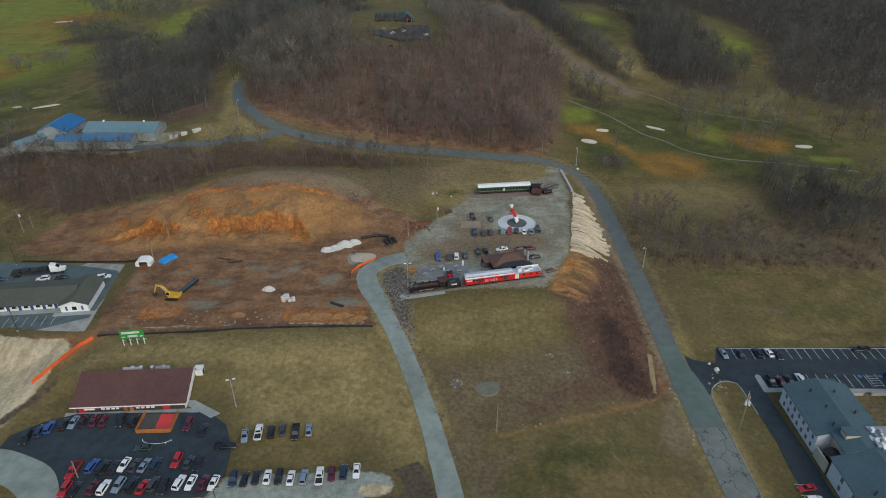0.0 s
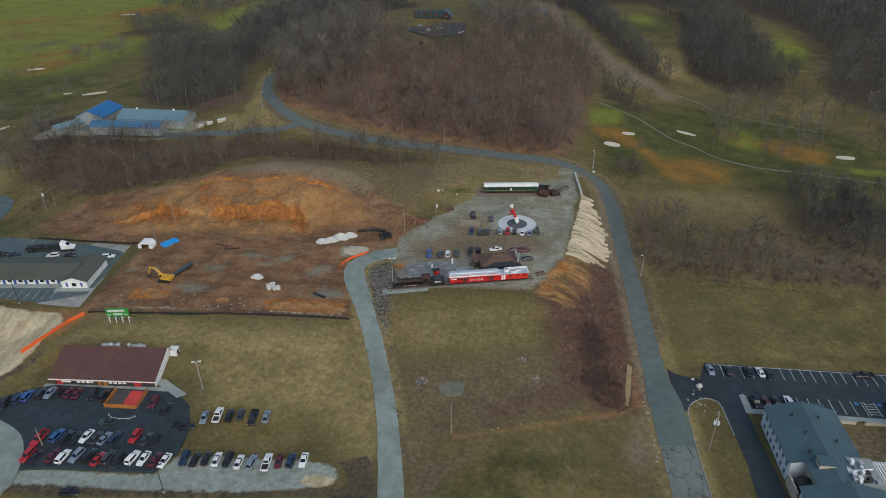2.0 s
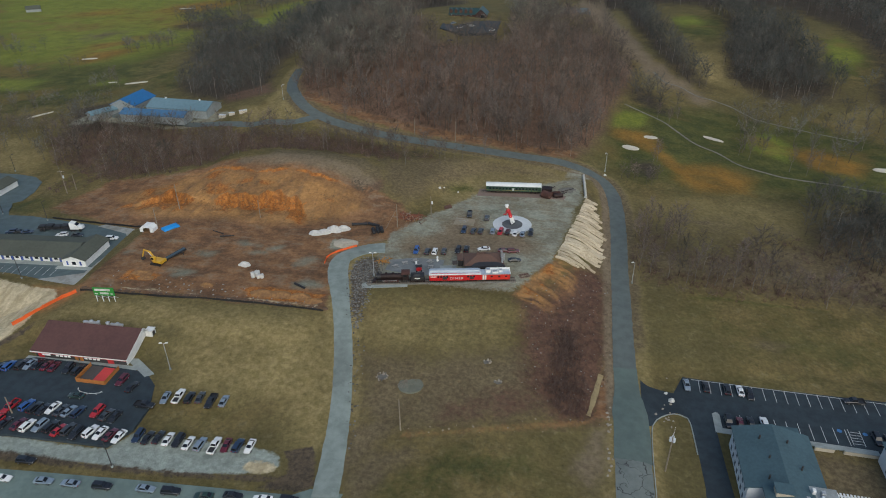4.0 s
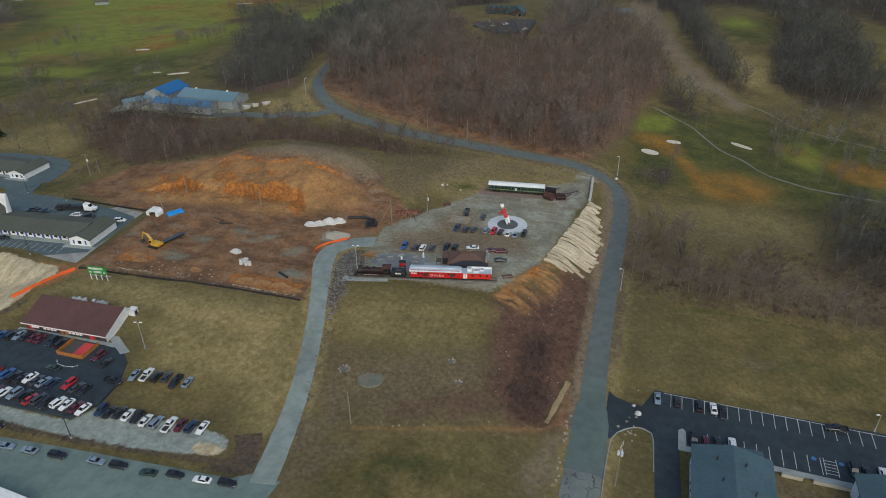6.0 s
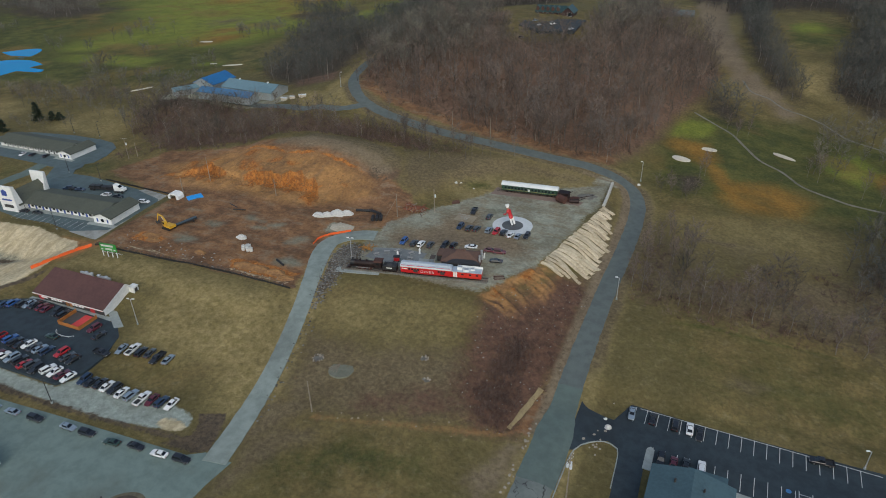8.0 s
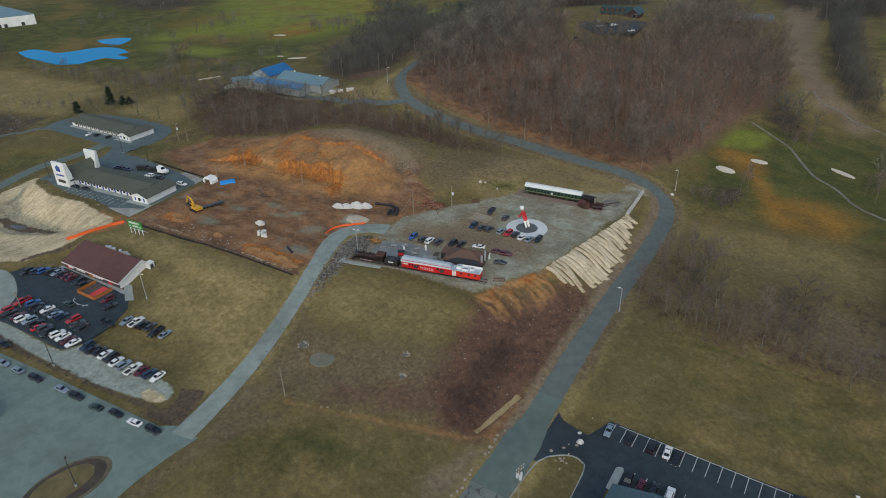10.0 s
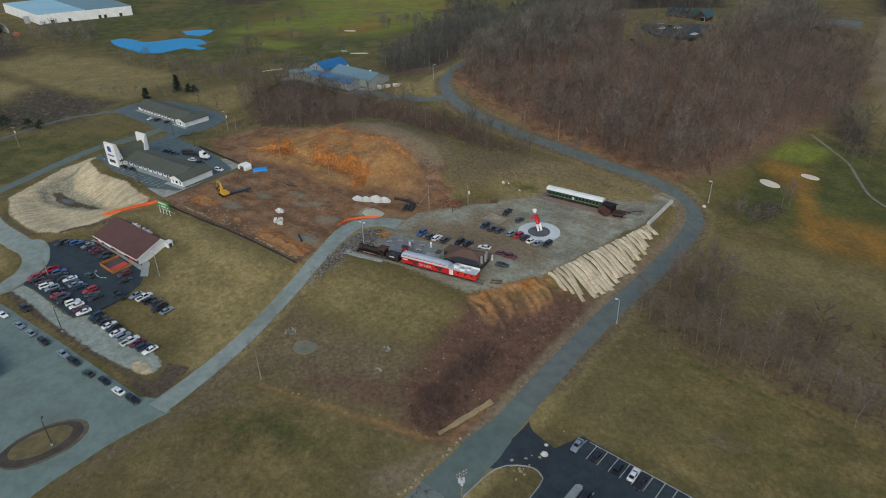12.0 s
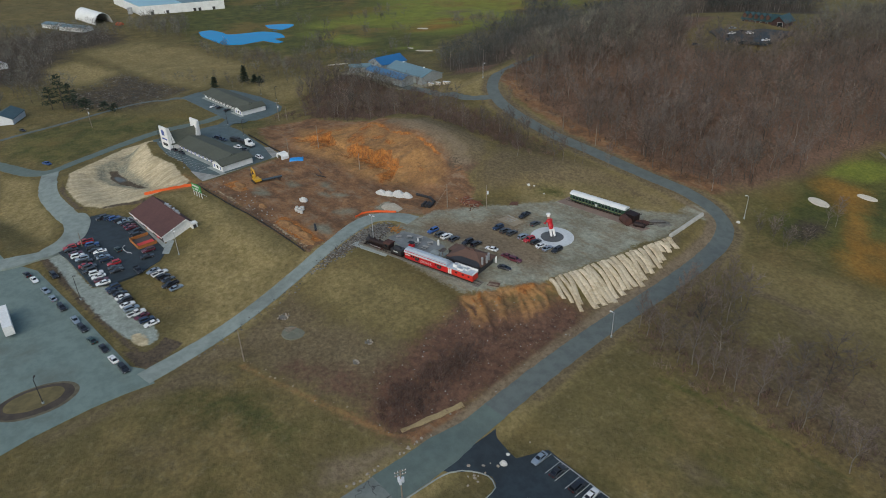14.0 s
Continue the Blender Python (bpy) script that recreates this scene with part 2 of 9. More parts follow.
def twig_material(name, shades):
    """Twigs and bark that differ from tree to tree by the tint stored with each tree."""
    m, nt, bsdf = nodes_of(name)
    tint = nt.nodes.new("ShaderNodeAttribute")
    tint.attribute_name = "tint"
    isle = nt.nodes.new("ShaderNodeNewGeometry").outputs["Random Per Island"]
    r = nt.nodes.new("ShaderNodeValToRGB")
    r.color_ramp.elements.remove(r.color_ramp.elements[0])
    for k, c in enumerate(shades):
        e = r.color_ramp.elements[0] if k == 0 else r.color_ramp.elements.new(k / (len(shades) - 1))
        e.position = k / (len(shades) - 1)
        e.color = (*c, 1)
    nt.links.new(tint.outputs["Fac"], r.inputs["Fac"])
    hsv = nt.nodes.new("ShaderNodeHueSaturation")
    nt.links.new(ramp(nt, isle, 0.0, 1.0, 0.65, 1.35), hsv.inputs["Value"])
    nt.links.new(r.outputs["Color"], hsv.inputs["Color"])
    nt.links.new(hsv.outputs["Color"], bsdf.inputs["Base Color"])
    bsdf.inputs["Roughness"].default_value = 0.95
    bsdf.inputs["Specular IOR Level"].default_value = 0.1
    return m


TWIG = twig_material("winter twigs", [(0.089, 0.071, 0.061), (0.225, 0.174, 0.145), (0.147, 0.111, 0.091), (0.183, 0.154, 0.135), (0.148, 0.125, 0.108), (0.178, 0.131, 0.109)])
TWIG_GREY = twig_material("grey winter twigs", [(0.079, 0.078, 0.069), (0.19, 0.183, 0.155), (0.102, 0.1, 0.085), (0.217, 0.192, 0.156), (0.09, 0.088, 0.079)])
# far copy of the twigs: the cool distance haze is mixed into their shades
TWIG_FAR = twig_material("far twigs with haze tint", [(0.051, 0.055, 0.052), (0.121, 0.123, 0.109), (0.067, 0.070, 0.065), (0.139, 0.132, 0.113), (0.058, 0.062, 0.058)])
TWIG_MIXED = twig_material("brown and grey winter twigs", [(0.067, 0.062, 0.054), (0.191, 0.153, 0.125), (0.085, 0.079, 0.066), (0.218, 0.164, 0.134), (0.104, 0.092, 0.080), (0.127, 0.104, 0.086)])
TWIG_RED = twig_material("reddish brush", [(0.09, 0.061, 0.046), (0.173, 0.111, 0.081), (0.127, 0.087, 0.067), (0.198, 0.157, 0.118)])
TWIG_DARK = twig_material("dark tangled brush", [(0.097, 0.067, 0.058), (0.136, 0.09, 0.075), (0.113, 0.084, 0.075), (0.16, 0.112, 0.09)])
WEED = twig_material("dry field weeds", [(0.110, 0.080, 0.048), (0.170, 0.118, 0.066), (0.140, 0.096, 0.054), (0.125, 0.098, 0.056)])
BARK = twig_material("grey bark", [(0.076, 0.064, 0.055), (0.121, 0.101, 0.085), (0.092, 0.078, 0.067), (0.109, 0.094, 0.081), (0.241, 0.207, 0.172)])
NEEDLES = paint("dark conifer needles", (0.030, 0.048, 0.024), (0.018, 0.028, 0.016), 0.8, 0.1, 0.9, vary=0.3, island=True)
WHITE = paint("white painted siding", (0.78, 0.78, 0.76), (0.62, 0.62, 0.60), 1.5, 0.2, 0.6)
STEEL = paint("galvanised steel", (0.55, 0.56, 0.57), (0.38, 0.39, 0.40), 2.0, 0.4, 0.45, 0.6)
WOOD_POLE = paint("weathered pole wood", (0.26, 0.215, 0.165), (0.17, 0.135, 0.10), 3.0, 0.6, 0.9)
BLACK = paint("black plastic", (0.022, 0.022, 0.024), (0.014, 0.014, 0.015), 2.0, 0.5, 0.6)
RUBBER = paint("tyre rubber", (0.025, 0.025, 0.026), None, 4.0, 1.0, 0.85)
GLASS = clear("dark window glass", (0.016, 0.020, 0.025))
CAR_GLASS = clear("tinted car glass", (0.012, 0.014, 0.018))
RIM = paint("alloy rim", (0.42, 0.42, 0.43), None, 6.0, 1.0, 0.35, 0.8)
LAMP_CLEAR = clear("headlamp lens", (0.55, 0.56, 0.57), 0.1)
LAMP_RED = clear("tail lamp lens", (0.30, 0.01, 0.01), 0.15)
STRAW = paint("straw erosion blanket", (0.600, 0.510, 0.365), (0.380, 0.300, 0.190), 1.6, 0.2, 0.95, bump=0.06, vary=0.14)
STONE = paint("quarry stone", (0.165, 0.156, 0.138), (0.075, 0.070, 0.062), 1.5, 0.3, 0.9, vary=0.45, island=True)
SAND = paint("bunker sand", (0.60, 0.55, 0.46), (0.50, 0.45, 0.36), 2.0, 0.2, 0.95)

# ---- mesh building ----
class Shape:
    """Gathers faces for one mesh."""

    def __init__(self):
        self.v, self.f, self.m = [], [], []

    def add(self, verts, faces, mi=0):
        k = len(self.v)
        self.v += [tuple(p) for p in verts]
        self.f += [tuple(i + k for i in f) for f in faces]
        self.m += [mi] * len(faces)
        return self

    def box(self, x0, y0, z0, x1, y1, z1, mi=0):
        c = [(x, y, z) for z in (z0, z1) for y in (y0, y1) for x in (x0, x1)]
        return self.add(c, [(0, 2, 3, 1), (4, 5, 7, 6), (0, 1, 5, 4), (2, 6, 7, 3), (0, 4, 6, 2), (1, 3, 7, 5)], mi)

    def slab(self, poly, z0, z1, mi=0):
        n = len(poly)
        v = [(x, y, z0) for x, y in poly] + [(x, y, z1) for x, y in poly]
        f = [tuple(range(n))[::-1], tuple(range(n, 2 * n))] + [(i, (i + 1) % n, n + (i + 1) % n, n + i) for i in range(n)]
        return self.add(v, f, mi)

    def prism(self, profile, a, b, axis="x", mi=0):
        """A closed profile, in (across, z), drawn along an axis from a to b."""
        n = len(profile)
        put = (lambda t, p: (t, p[0], p[1])) if axis == "x" else (lambda t, p: (p[0], t, p[1]))
        v = [put(a, p) for p in profile] + [put(b, p) for p in profile]
        f = [tuple(range(n)), tuple(range(n, 2 * n))[::-1]] + [(i, n + i, n + (i + 1) % n, (i + 1) % n) for i in range(n)]
        return self.add(v, f, mi)

    def rings(self, rings, mi=0, caps=True):
        n = len(rings[0])
        v = [p for r in rings for p in r]
        f = [(k * n + i, k * n + (i + 1) % n, (k + 1) * n + (i + 1) % n, (k + 1) * n + i) for k in range(len(rings) - 1) for i in range(n)]
        if caps:
            f += [tuple(range(n))[::-1], tuple(range((len(rings) - 1) * n, len(rings) * n))]
        return self.add(v, f, mi)

    def tube(self, points, radii, n=8, mi=0):
        rings = []
        for i, p in enumerate(points):
            a, b = Vector(points[max(i - 1, 0)]), Vector(points[min(i + 1, len(points) - 1)])
            d = (b - a).normalized()
            u = d.orthogonal().normalized()
            w = d.cross(u)
            r = radii[i] if isinstance(radii, (list, tuple)) else radii
            rings.append([Vector(p) + r * (math.cos(q) * u + math.sin(q) * w) for q in (2 * math.pi * k / n for k in range(n))])
        return self.rings(rings, mi)

    def mesh(self, name, materials, bevel=0.0, smooth=False):
        me = bpy.data.meshes.new(name)
        me.from_pydata(self.v, [], self.f)
        bm = bmesh.new()
        bm.from_mesh(me)
        for face, mi in zip(bm.faces, self.m):
            face.material_index = mi
            face.smooth = smooth
        bmesh.ops.recalc_face_normals(bm, faces=bm.faces)
        if bevel:
            bmesh.ops.bevel(bm, geom=list(bm.edges), offset=bevel, segments=1, affect="EDGES", clamp_overlap=True)
        bm.to_mesh(me)
        bm.free()
        for m in materials if isinstance(materials, (list, tuple)) else [materials]:
            me.materials.append(m)
        return me


def part(name, shape, material, parent=None, label="", bevel=0.0, smooth=False, at=None):
    ob = new(name, shape.mesh(name, material, bevel, smooth))
    ob.parent = parent
    if at is not None:
        ob.matrix_basis = at
    if label:
        tagged(ob, label)
    return ob


def thing(name, label, category, m=None, group=""):
    ob = new(name)
    ob.empty_display_size = 0.3
    if m is not None:
        ob.matrix_basis = m
    return tagged(ob, label, category, group)


def mesh_from(name, verts, tris, material):
    """One mesh from arrays of vertices and triangles."""
    me = bpy.data.meshes.new(name)
    me.vertices.add(len(verts))
    me.vertices.foreach_set("co", np.asarray(verts, np.float32).ravel())
    me.loops.add(3 * len(tris))
    me.loops.foreach_set("vertex_index", np.asarray(tris, np.int32).ravel())
    me.polygons.add(len(tris))
    me.polygons.foreach_set("loop_start", np.arange(0, 3 * len(tris), 3, dtype=np.int32))
    me.update(calc_edges=True)
    for m in material if isinstance(material, (list, tuple)) else [material]:
        me.materials.append(m)
    return me


# ---- the lie of the land ----
def smooth_step(a, b, v):
    t = np.clip((v - a) / (b - a), 0, 1)
    return t * t * (3 - 2 * t)


def reach(poly, x, y):
    """Metres from a closed outline, negative inside it."""
    x, y = np.asarray(x, float), np.asarray(y, float)
    d, inside = np.full(np.broadcast(x, y).shape, 1e9), np.zeros(np.broadcast(x, y).shape, bool)
    for (x0, y0), (x1, y1) in zip(poly, poly[1:] + poly[:1]):
        ex, ey = x1 - x0, y1 - y0
        t = np.clip(((x - x0) * ex + (y - y0) * ey) / (ex * ex + ey * ey + 1e-9), 0, 1)
        d = np.minimum(d, np.hypot(x - x0 - t * ex, y - y0 - t * ey))
        if y0 != y1:
            inside ^= ((y0 > y) != (y1 > y)) & (x < (x1 - x0) * (y - y0) / (y1 - y0) + x0)
    return np.where(inside, -d, d)


def lattice(x, y, size, seed):
    """Smooth random hills of a given breadth, from -1 to 1."""
    def value(i, j):
        h = np.sin(i * 127.1 + j * 311.7 + seed * 17.3) * 43758.5453
        return h - np.floor(h)
    u, v = x / size, y / size
    i, j = np.floor(u), np.floor(v)
    s, t = u - i, v - j
    s, t = s * s * (3 - 2 * s), t * t * (3 - 2 * t)
    return 2 * ((value(i, j) * (1 - s) + value(i + 1, j) * s) * (1 - t) + (value(i, j + 1) * (1 - s) + value(i + 1, j + 1) * s) * t) - 1


CREST = ((-124, -114, -98, -80, -66, -54, -41, -33, -25), (230, 239, 240, 236, 238, 237, 234, 229, 222))
FACE = ((-131, -120, -117, -113, -108, -103, -95, -91, -87, -84, -78, -72, -70, -65, -60, -56, -52, -46), (213, 214, 218, 224.5, 221, 217.5, 217.8, 218.2, 220, 219.5, 220.5, 221.5, 224, 224, 223, 221.3, 217.6, 213))


def from_face(x, y):
    """Metres uphill of the ragged lip of the dug face."""
    return y - np.interp(x, *FACE) - 1.7 * lattice(x, y * 0.5, 5, 2) - 0.9 * lattice(x, y, 2.4, 3) - 0.4 * lattice(x, y, 1.2, 5)


def ribs(u, v, size, seed):
    """Ridges from 0 to 1 that run down a slope along v."""
    bent = u + 0.5 * size * lattice(u * 0.6, v * 0.5, size, seed)
    return np.clip(1 - np.abs(lattice(bent, v * 0.24, size, seed + 1)) - 0.45 * np.abs(lattice(bent, v * 0.4, size * 0.45, seed + 2)), 0, 1)


def scarps(x, y):
    """Raw clay steps across the dug bank: a thin one along the crest and a ragged one low down."""
    span = smooth_step(-122, -110, x) * smooth_step(-28, -36, x) * (0.75 + 0.4 * lattice(x, 0 * y, 9, 21))
    d = y - np.interp(x, *CREST) - 0.5 * lattice(x, y * 0.5, 5, 2) - 0.6 * lattice(x, y, 2.4, 3)
    lift = span * 1.0 * (smooth_step(-0.45, 0.45, d) - smooth_step(-9, 9, d))
    d = from_face(x, y)
    span = smooth_step(-128, -116, x) * smooth_step(-44, -54, x) * np.interp(x, (-122, -112, -104, -98, -92, -86, -70, -56, -48), (0.6, 1.15, 0.9, 0.3, 0.4, 1.1, 1.3, 1.0, 0.2))
    lift = lift + span * 4.6 * (smooth_step(-0.8, 0.7, d) - smooth_step(-10, 9, d))
    fan = smooth_step(-12, -5, d) * smooth_step(0.5, -1.0, d)
    return lift + span * fan * (1.5 * ribs(x, y, 4.6, 41) - 0.5)


def along(points, x, y):
    """Metres from an open line."""
    d = np.full(np.broadcast(x, y).shape, 1e9)
    for (x0, y0), (x1, y1) in zip(points, points[1:]):
        ex, ey = x1 - x0, y1 - y0
        t = np.clip(((x - x0) * ex + (y - y0) * ey) / (ex * ex + ey * ey + 1e-9), 0, 1)
        d = np.minimum(d, np.hypot(x - x0 - t * ex, y - y0 - t * ey))
    return d


LOT = [(-14, 176), (34, 176), (46, 200), (50, 225), (53, 248), (52, 268), (10, 262), (-14, 212)]
DIG = [(-103, 196), (-98, 152), (-30, 150), (-14, 190), (-14, 212), (-40, 214), (-70, 217), (-96, 214)]
MOTEL = [(-172, 158), (-120, 155), (-105, 156), (-105, 197), (-172, 199)]
TACO = [(-106, 104), (-106, 128), (-60, 128.5), (-50, 118), (-50, 104)]
YARD_EDGE = [(-130, -60), (-130, 78), (-92, 84), (-92, 108), (-1, 108), (8, 98), (8, -60)]
APARTMENT = [(80, 60), (80, 157), (145, 163), (170, 60)]
BASIN = [(-168, 120), (-149, 114), (-124, 113.5), (-111, 120), (-109, 136), (-108.5, 149), (-112, 154), (-121, 154.5), (-136, 156), (-155, 153.5), (-172, 156.5), (-184, 161), (-191, 167), (-187, 149), (-175, 132)]
PIT = [(-165, 135), (-165.5, 139), (-155, 138.3), (-145, 139), (-128.5, 141.5), (-131, 138.5), (-145, 133.5), (-155.5, 132.5)]
WASH = [(34.5, 176.5), (37, 184), (41, 192), (45.5, 203), (53, 199), (54, 188), (54, 177), (48, 170), (40, 173)]
MOTEL_WEST = [(-262, 204), (-264, 232), (-249, 238), (-224, 243), (-205, 244), (-194, 242.5), (-186, 237), (-181.5, 226), (-181, 217), (-188, 211), (-196, 205)]
PADS = ((MOTEL_WEST, -6.75, 8), (MOTEL, -2.3, 15), (TACO, -3.5, 10), (YARD_EDGE, -4.1, 12), (APARTMENT, -8.6, 8), (DIG, 0.2, 11), (LOT, 1.0, 13))
waver = np.random.default_rng(4)
WAVES = [(waver.uniform(0.05, 0.9), waver.uniform(0, 6.3), waver.uniform(0, 6.3)) for _ in range(14)]


def ground_z(x, y, fine=False):
    x, y = np.asarray(x, float), np.asarray(y, float)
    z = -4.2 + 4.2 * smooth_step(112, 180, y - 0.25 * x) - 4.6 * smooth_step(38, 68, x) - 2 * smooth_step(90, 140, x)
    z = z - 2.3 * smooth_step(98, 110, -x) - 2 * smooth_step(115, 150, -x) - 3.4 * smooth_step(150, 200, -x) - 4.5 * smooth_step(230, 420, -x)
    wide = np.where(x < -40, 150.0, 110.0)
    z = z + 27 * np.exp(-(((x + 40) / wide) ** 2) - ((y - 470) / 160) ** 2)
    z = z + 5 * np.exp(-(((x + 102) / 45) ** 2) - ((y - 314) / 45) ** 2)
    z = z + 14 * smooth_step(360, 560, y) * smooth_step(40, 140, x)
    z = z + 7.5 * np.exp(-(((x + 65) / 42) ** 2) - ((y - 246) / 17) ** 2)
    z = z + 8 * np.exp(-(((x + 196) / 26) ** 2) - ((y - 314) / 28) ** 2)
    z = z + 1.7 * np.exp(-(((x - 69) / 9) ** 2)) * smooth_step(152, 134, y)
    for outline, height, slope in PADS:
        z = z + (height - z) * smooth_step(slope, 0, reach(outline, x, y))
    z = z - 2.4 * smooth_step(2, 14, -reach(BASIN, x, y)) + 0.5 * np.exp(-((reach(BASIN, x, y) / 3.5) ** 2))
    z = z - 1.3 * smooth_step(5, -1, reach(PIT, x, y))
    if fine:
        flat = z
        rough = sum(np.sin(k * (math.cos(a) * x + math.sin(a) * y) * 2 + b) for k, a, b in WAVES) / 14
        pads = np.minimum.reduce([reach(o, x, y) for o, _, _ in PADS])
        z = z + 0.25 * rough * smooth_step(0, 6, pads)
        bank = smooth_step(-13, -3, y - np.interp(x, *FACE)) * smooth_step(6, -4, y - np.interp(x, *CREST)) * smooth_step(-140, -118, x) * smooth_step(-30, -42, x)
        wander = x + 2.2 * lattice(x * 0.3, y, 5, 22)
        gully = np.abs(lattice(wander, y * 0.28, 2.6, 6)) + 0.6 * np.abs(lattice(wander, y * 0.4, 1.3, 7))
        apron = np.exp(-(((x + 62) / 12) ** 2) - ((y - 213) / 6) ** 2) + 0.8 * np.exp(-(((x + 104) / 12) ** 2) - ((y - 212) / 5) ** 2)
        z = z + bank * (0.22 + 0.8 * apron) * (gully - 0.5) * 1.2 + 0.8 * apron + 0.5 * bank * lattice(x, y, 7, 23) + scarps(x, y)
        yard_d = reach(DIG, x, y)
        z = z + 0.22 * (lattice(x, y, 5, 8) + 0.6 * lattice(x, y, 2.2, 9)) * smooth_step(2, -4, yard_d)
        rim = -reach(BASIN, x, y)
        z = z + 0.10 * (np.abs(lattice(x + 0.5 * y, (y - 0.5 * x) * 0.3, 2.4, 11)) - 0.5) * smooth_step(0, 3, rim) + 0.3 * lattice(x, y, 9, 12) * smooth_step(0, 4, rim)
        wash = smooth_step(3, -2, reach(WASH, x, y))
        z = z + wash * (1.5 * ribs(0.45 * x + 0.89 * y, 0.89 * x - 0.45 * y, 2.6, 51) - 1.0)
        z = flat + (z - flat) * smooth_step(4.5, 7.5, along(MAIN_ROAD, x, y)) * smooth_step(4.0, 6.5, along(ACCESS, x, y))
    return z


def on_ground(x, y):
    return float(ground_z(x, y))

# ---- ground sheet ----
def axis_steps(lo, hi, step, far_lo, far_hi):
    core = list(np.arange(lo, hi + step / 2, step))
    out, s = [], step
    v = hi
    while v < far_hi:
        s = min(s * 1.18, 60)
        v += s
        out.append(v)
    back, s, v = [], step, lo
    while v > far_lo:
        s = min(s * 1.18, 60)
        v -= s
        back.append(v)
    return np.array(back[::-1] + core + out)


def circle(x, y, r, n=32, squash=1.0, turn=0.0):
    ca, sa = math.cos(turn), math.sin(turn)
    return [(x + r * math.cos(q) * ca - r * squash * math.sin(q) * sa, y + r * math.cos(q) * sa + r * squash * math.sin(q) * ca) for q in (2 * math.pi * k / n for k in range(n))]


HILL_WOOD = [(-97, 324), (-69, 309), (-22, 294), (35, 287), (48, 290), (55, 305), (61, 330), (66, 365), (75, 400), (80, 440), (62, 530), (20, 540), (2, 470), (-2, 425), (-40, 412), (-58, 430), (-66, 480), (-112, 480), (-121, 400), (-108, 350)]
LEFT_WOOD = [(-116, 330), (-128, 352), (-140, 400), (-128, 480), (-70, 560), (-120, 600), (-190, 500), (-215, 430), (-205, 375), (-172, 342), (-140, 326)]
BANK_WOOD = [(-190, 252), (-156, 236), (-113, 247), (-82, 260), (-40, 262), (-24, 264), (-30, 276), (-62, 281), (-100, 284), (-140, 291), (-205, 296), (-225, 280)]
FIELD_WOOD = [(74, 201), (94, 202), (112, 201), (135, 201), (165, 199), (215, 205), (215, 240), (160, 258), (126, 240), (110, 238), (101, 225), (88, 224), (82, 246), (74, 246), (72, 225)]
FIELD_LEFT = [(74, 201), (94, 202), (97, 220), (92, 234), (86, 243), (77, 240), (72, 222)]
FIELD_BAND = [(94, 202), (112, 203), (132, 203), (137, 230), (113, 230), (97, 223)]
FIELD_RIGHT = [(132, 203), (165, 200), (215, 205), (215, 250), (175, 276), (160, 277), (146, 268), (138, 256), (137, 238)]
GOLF_NEAR = [(74, 392), (82, 378), (96, 366), (100, 374), (92, 396), (80, 412)]
GOLF_ROW = [(108, 436), (120, 420), (126, 424), (116, 470), (104, 520), (100, 600), (92, 680), (78, 680), (84, 580), (96, 480)]
EAST_NEAR = [(138, 430), (165, 415), (205, 425), (196, 480), (198, 560), (172, 640), (152, 640), (160, 560), (142, 500)]
EAST_FAR = [(246, 560), (236, 470), (214, 428), (232, 392), (300, 372), (420, 360), (480, 640), (470, 860), (0, 860), (40, 690), (160, 650), (230, 640)]
WEST_FAR = [(-128, 480), (-70, 560), (-62, 640), (-120, 760), (-230, 790), (-225, 640), (-195, 500)]
FAIRWAY = [(-212, 420), (-196, 500), (-262, 580), (-330, 640), (-345, 600), (-270, 530), (-235, 440)]
HEDGE = [(-500, 230), (-460, 180), (-380, 150), (-420, 90), (-620, 130), (-600, 240), (-540, 270)]
BROWN = [(-5, 144), (15, 146), (42, 155), (48, 160), (58, 136), (51, 131), (27, 121), (6, 117), (0, 124)]
SCRUB = [(35, 179), (39, 157), (42, 137), (52, 131), (62, 134), (64.5, 158), (64.5, 195), (60, 203), (52, 199), (44, 182)]
MAIN_ROAD = [(70.4, -320), (69.8, 60), (69.6, 100), (69.5, 117), (69.4, 133), (68.5, 152), (67.8, 177), (67.5, 206), (67.6, 227), (67.2, 248), (65.6, 263), (61.5, 274), (54, 279.6), (41, 280.6), (27, 281), (13, 282), (-5, 283.6), (-27, 285.5), (-50, 290), (-70, 296), (-85, 305), (-96, 318), (-107, 337), (-115, 360), (-118, 376)]
ACCESS = [(2.3, 96.4), (1.6, 100), (0.0, 108), (-3.3, 122), (-8.0, 138), (-13, 152), (-19.5, 168), (-24.5, 180), (-25.5, 188), (-20.5, 194), (-13, 196.5)]
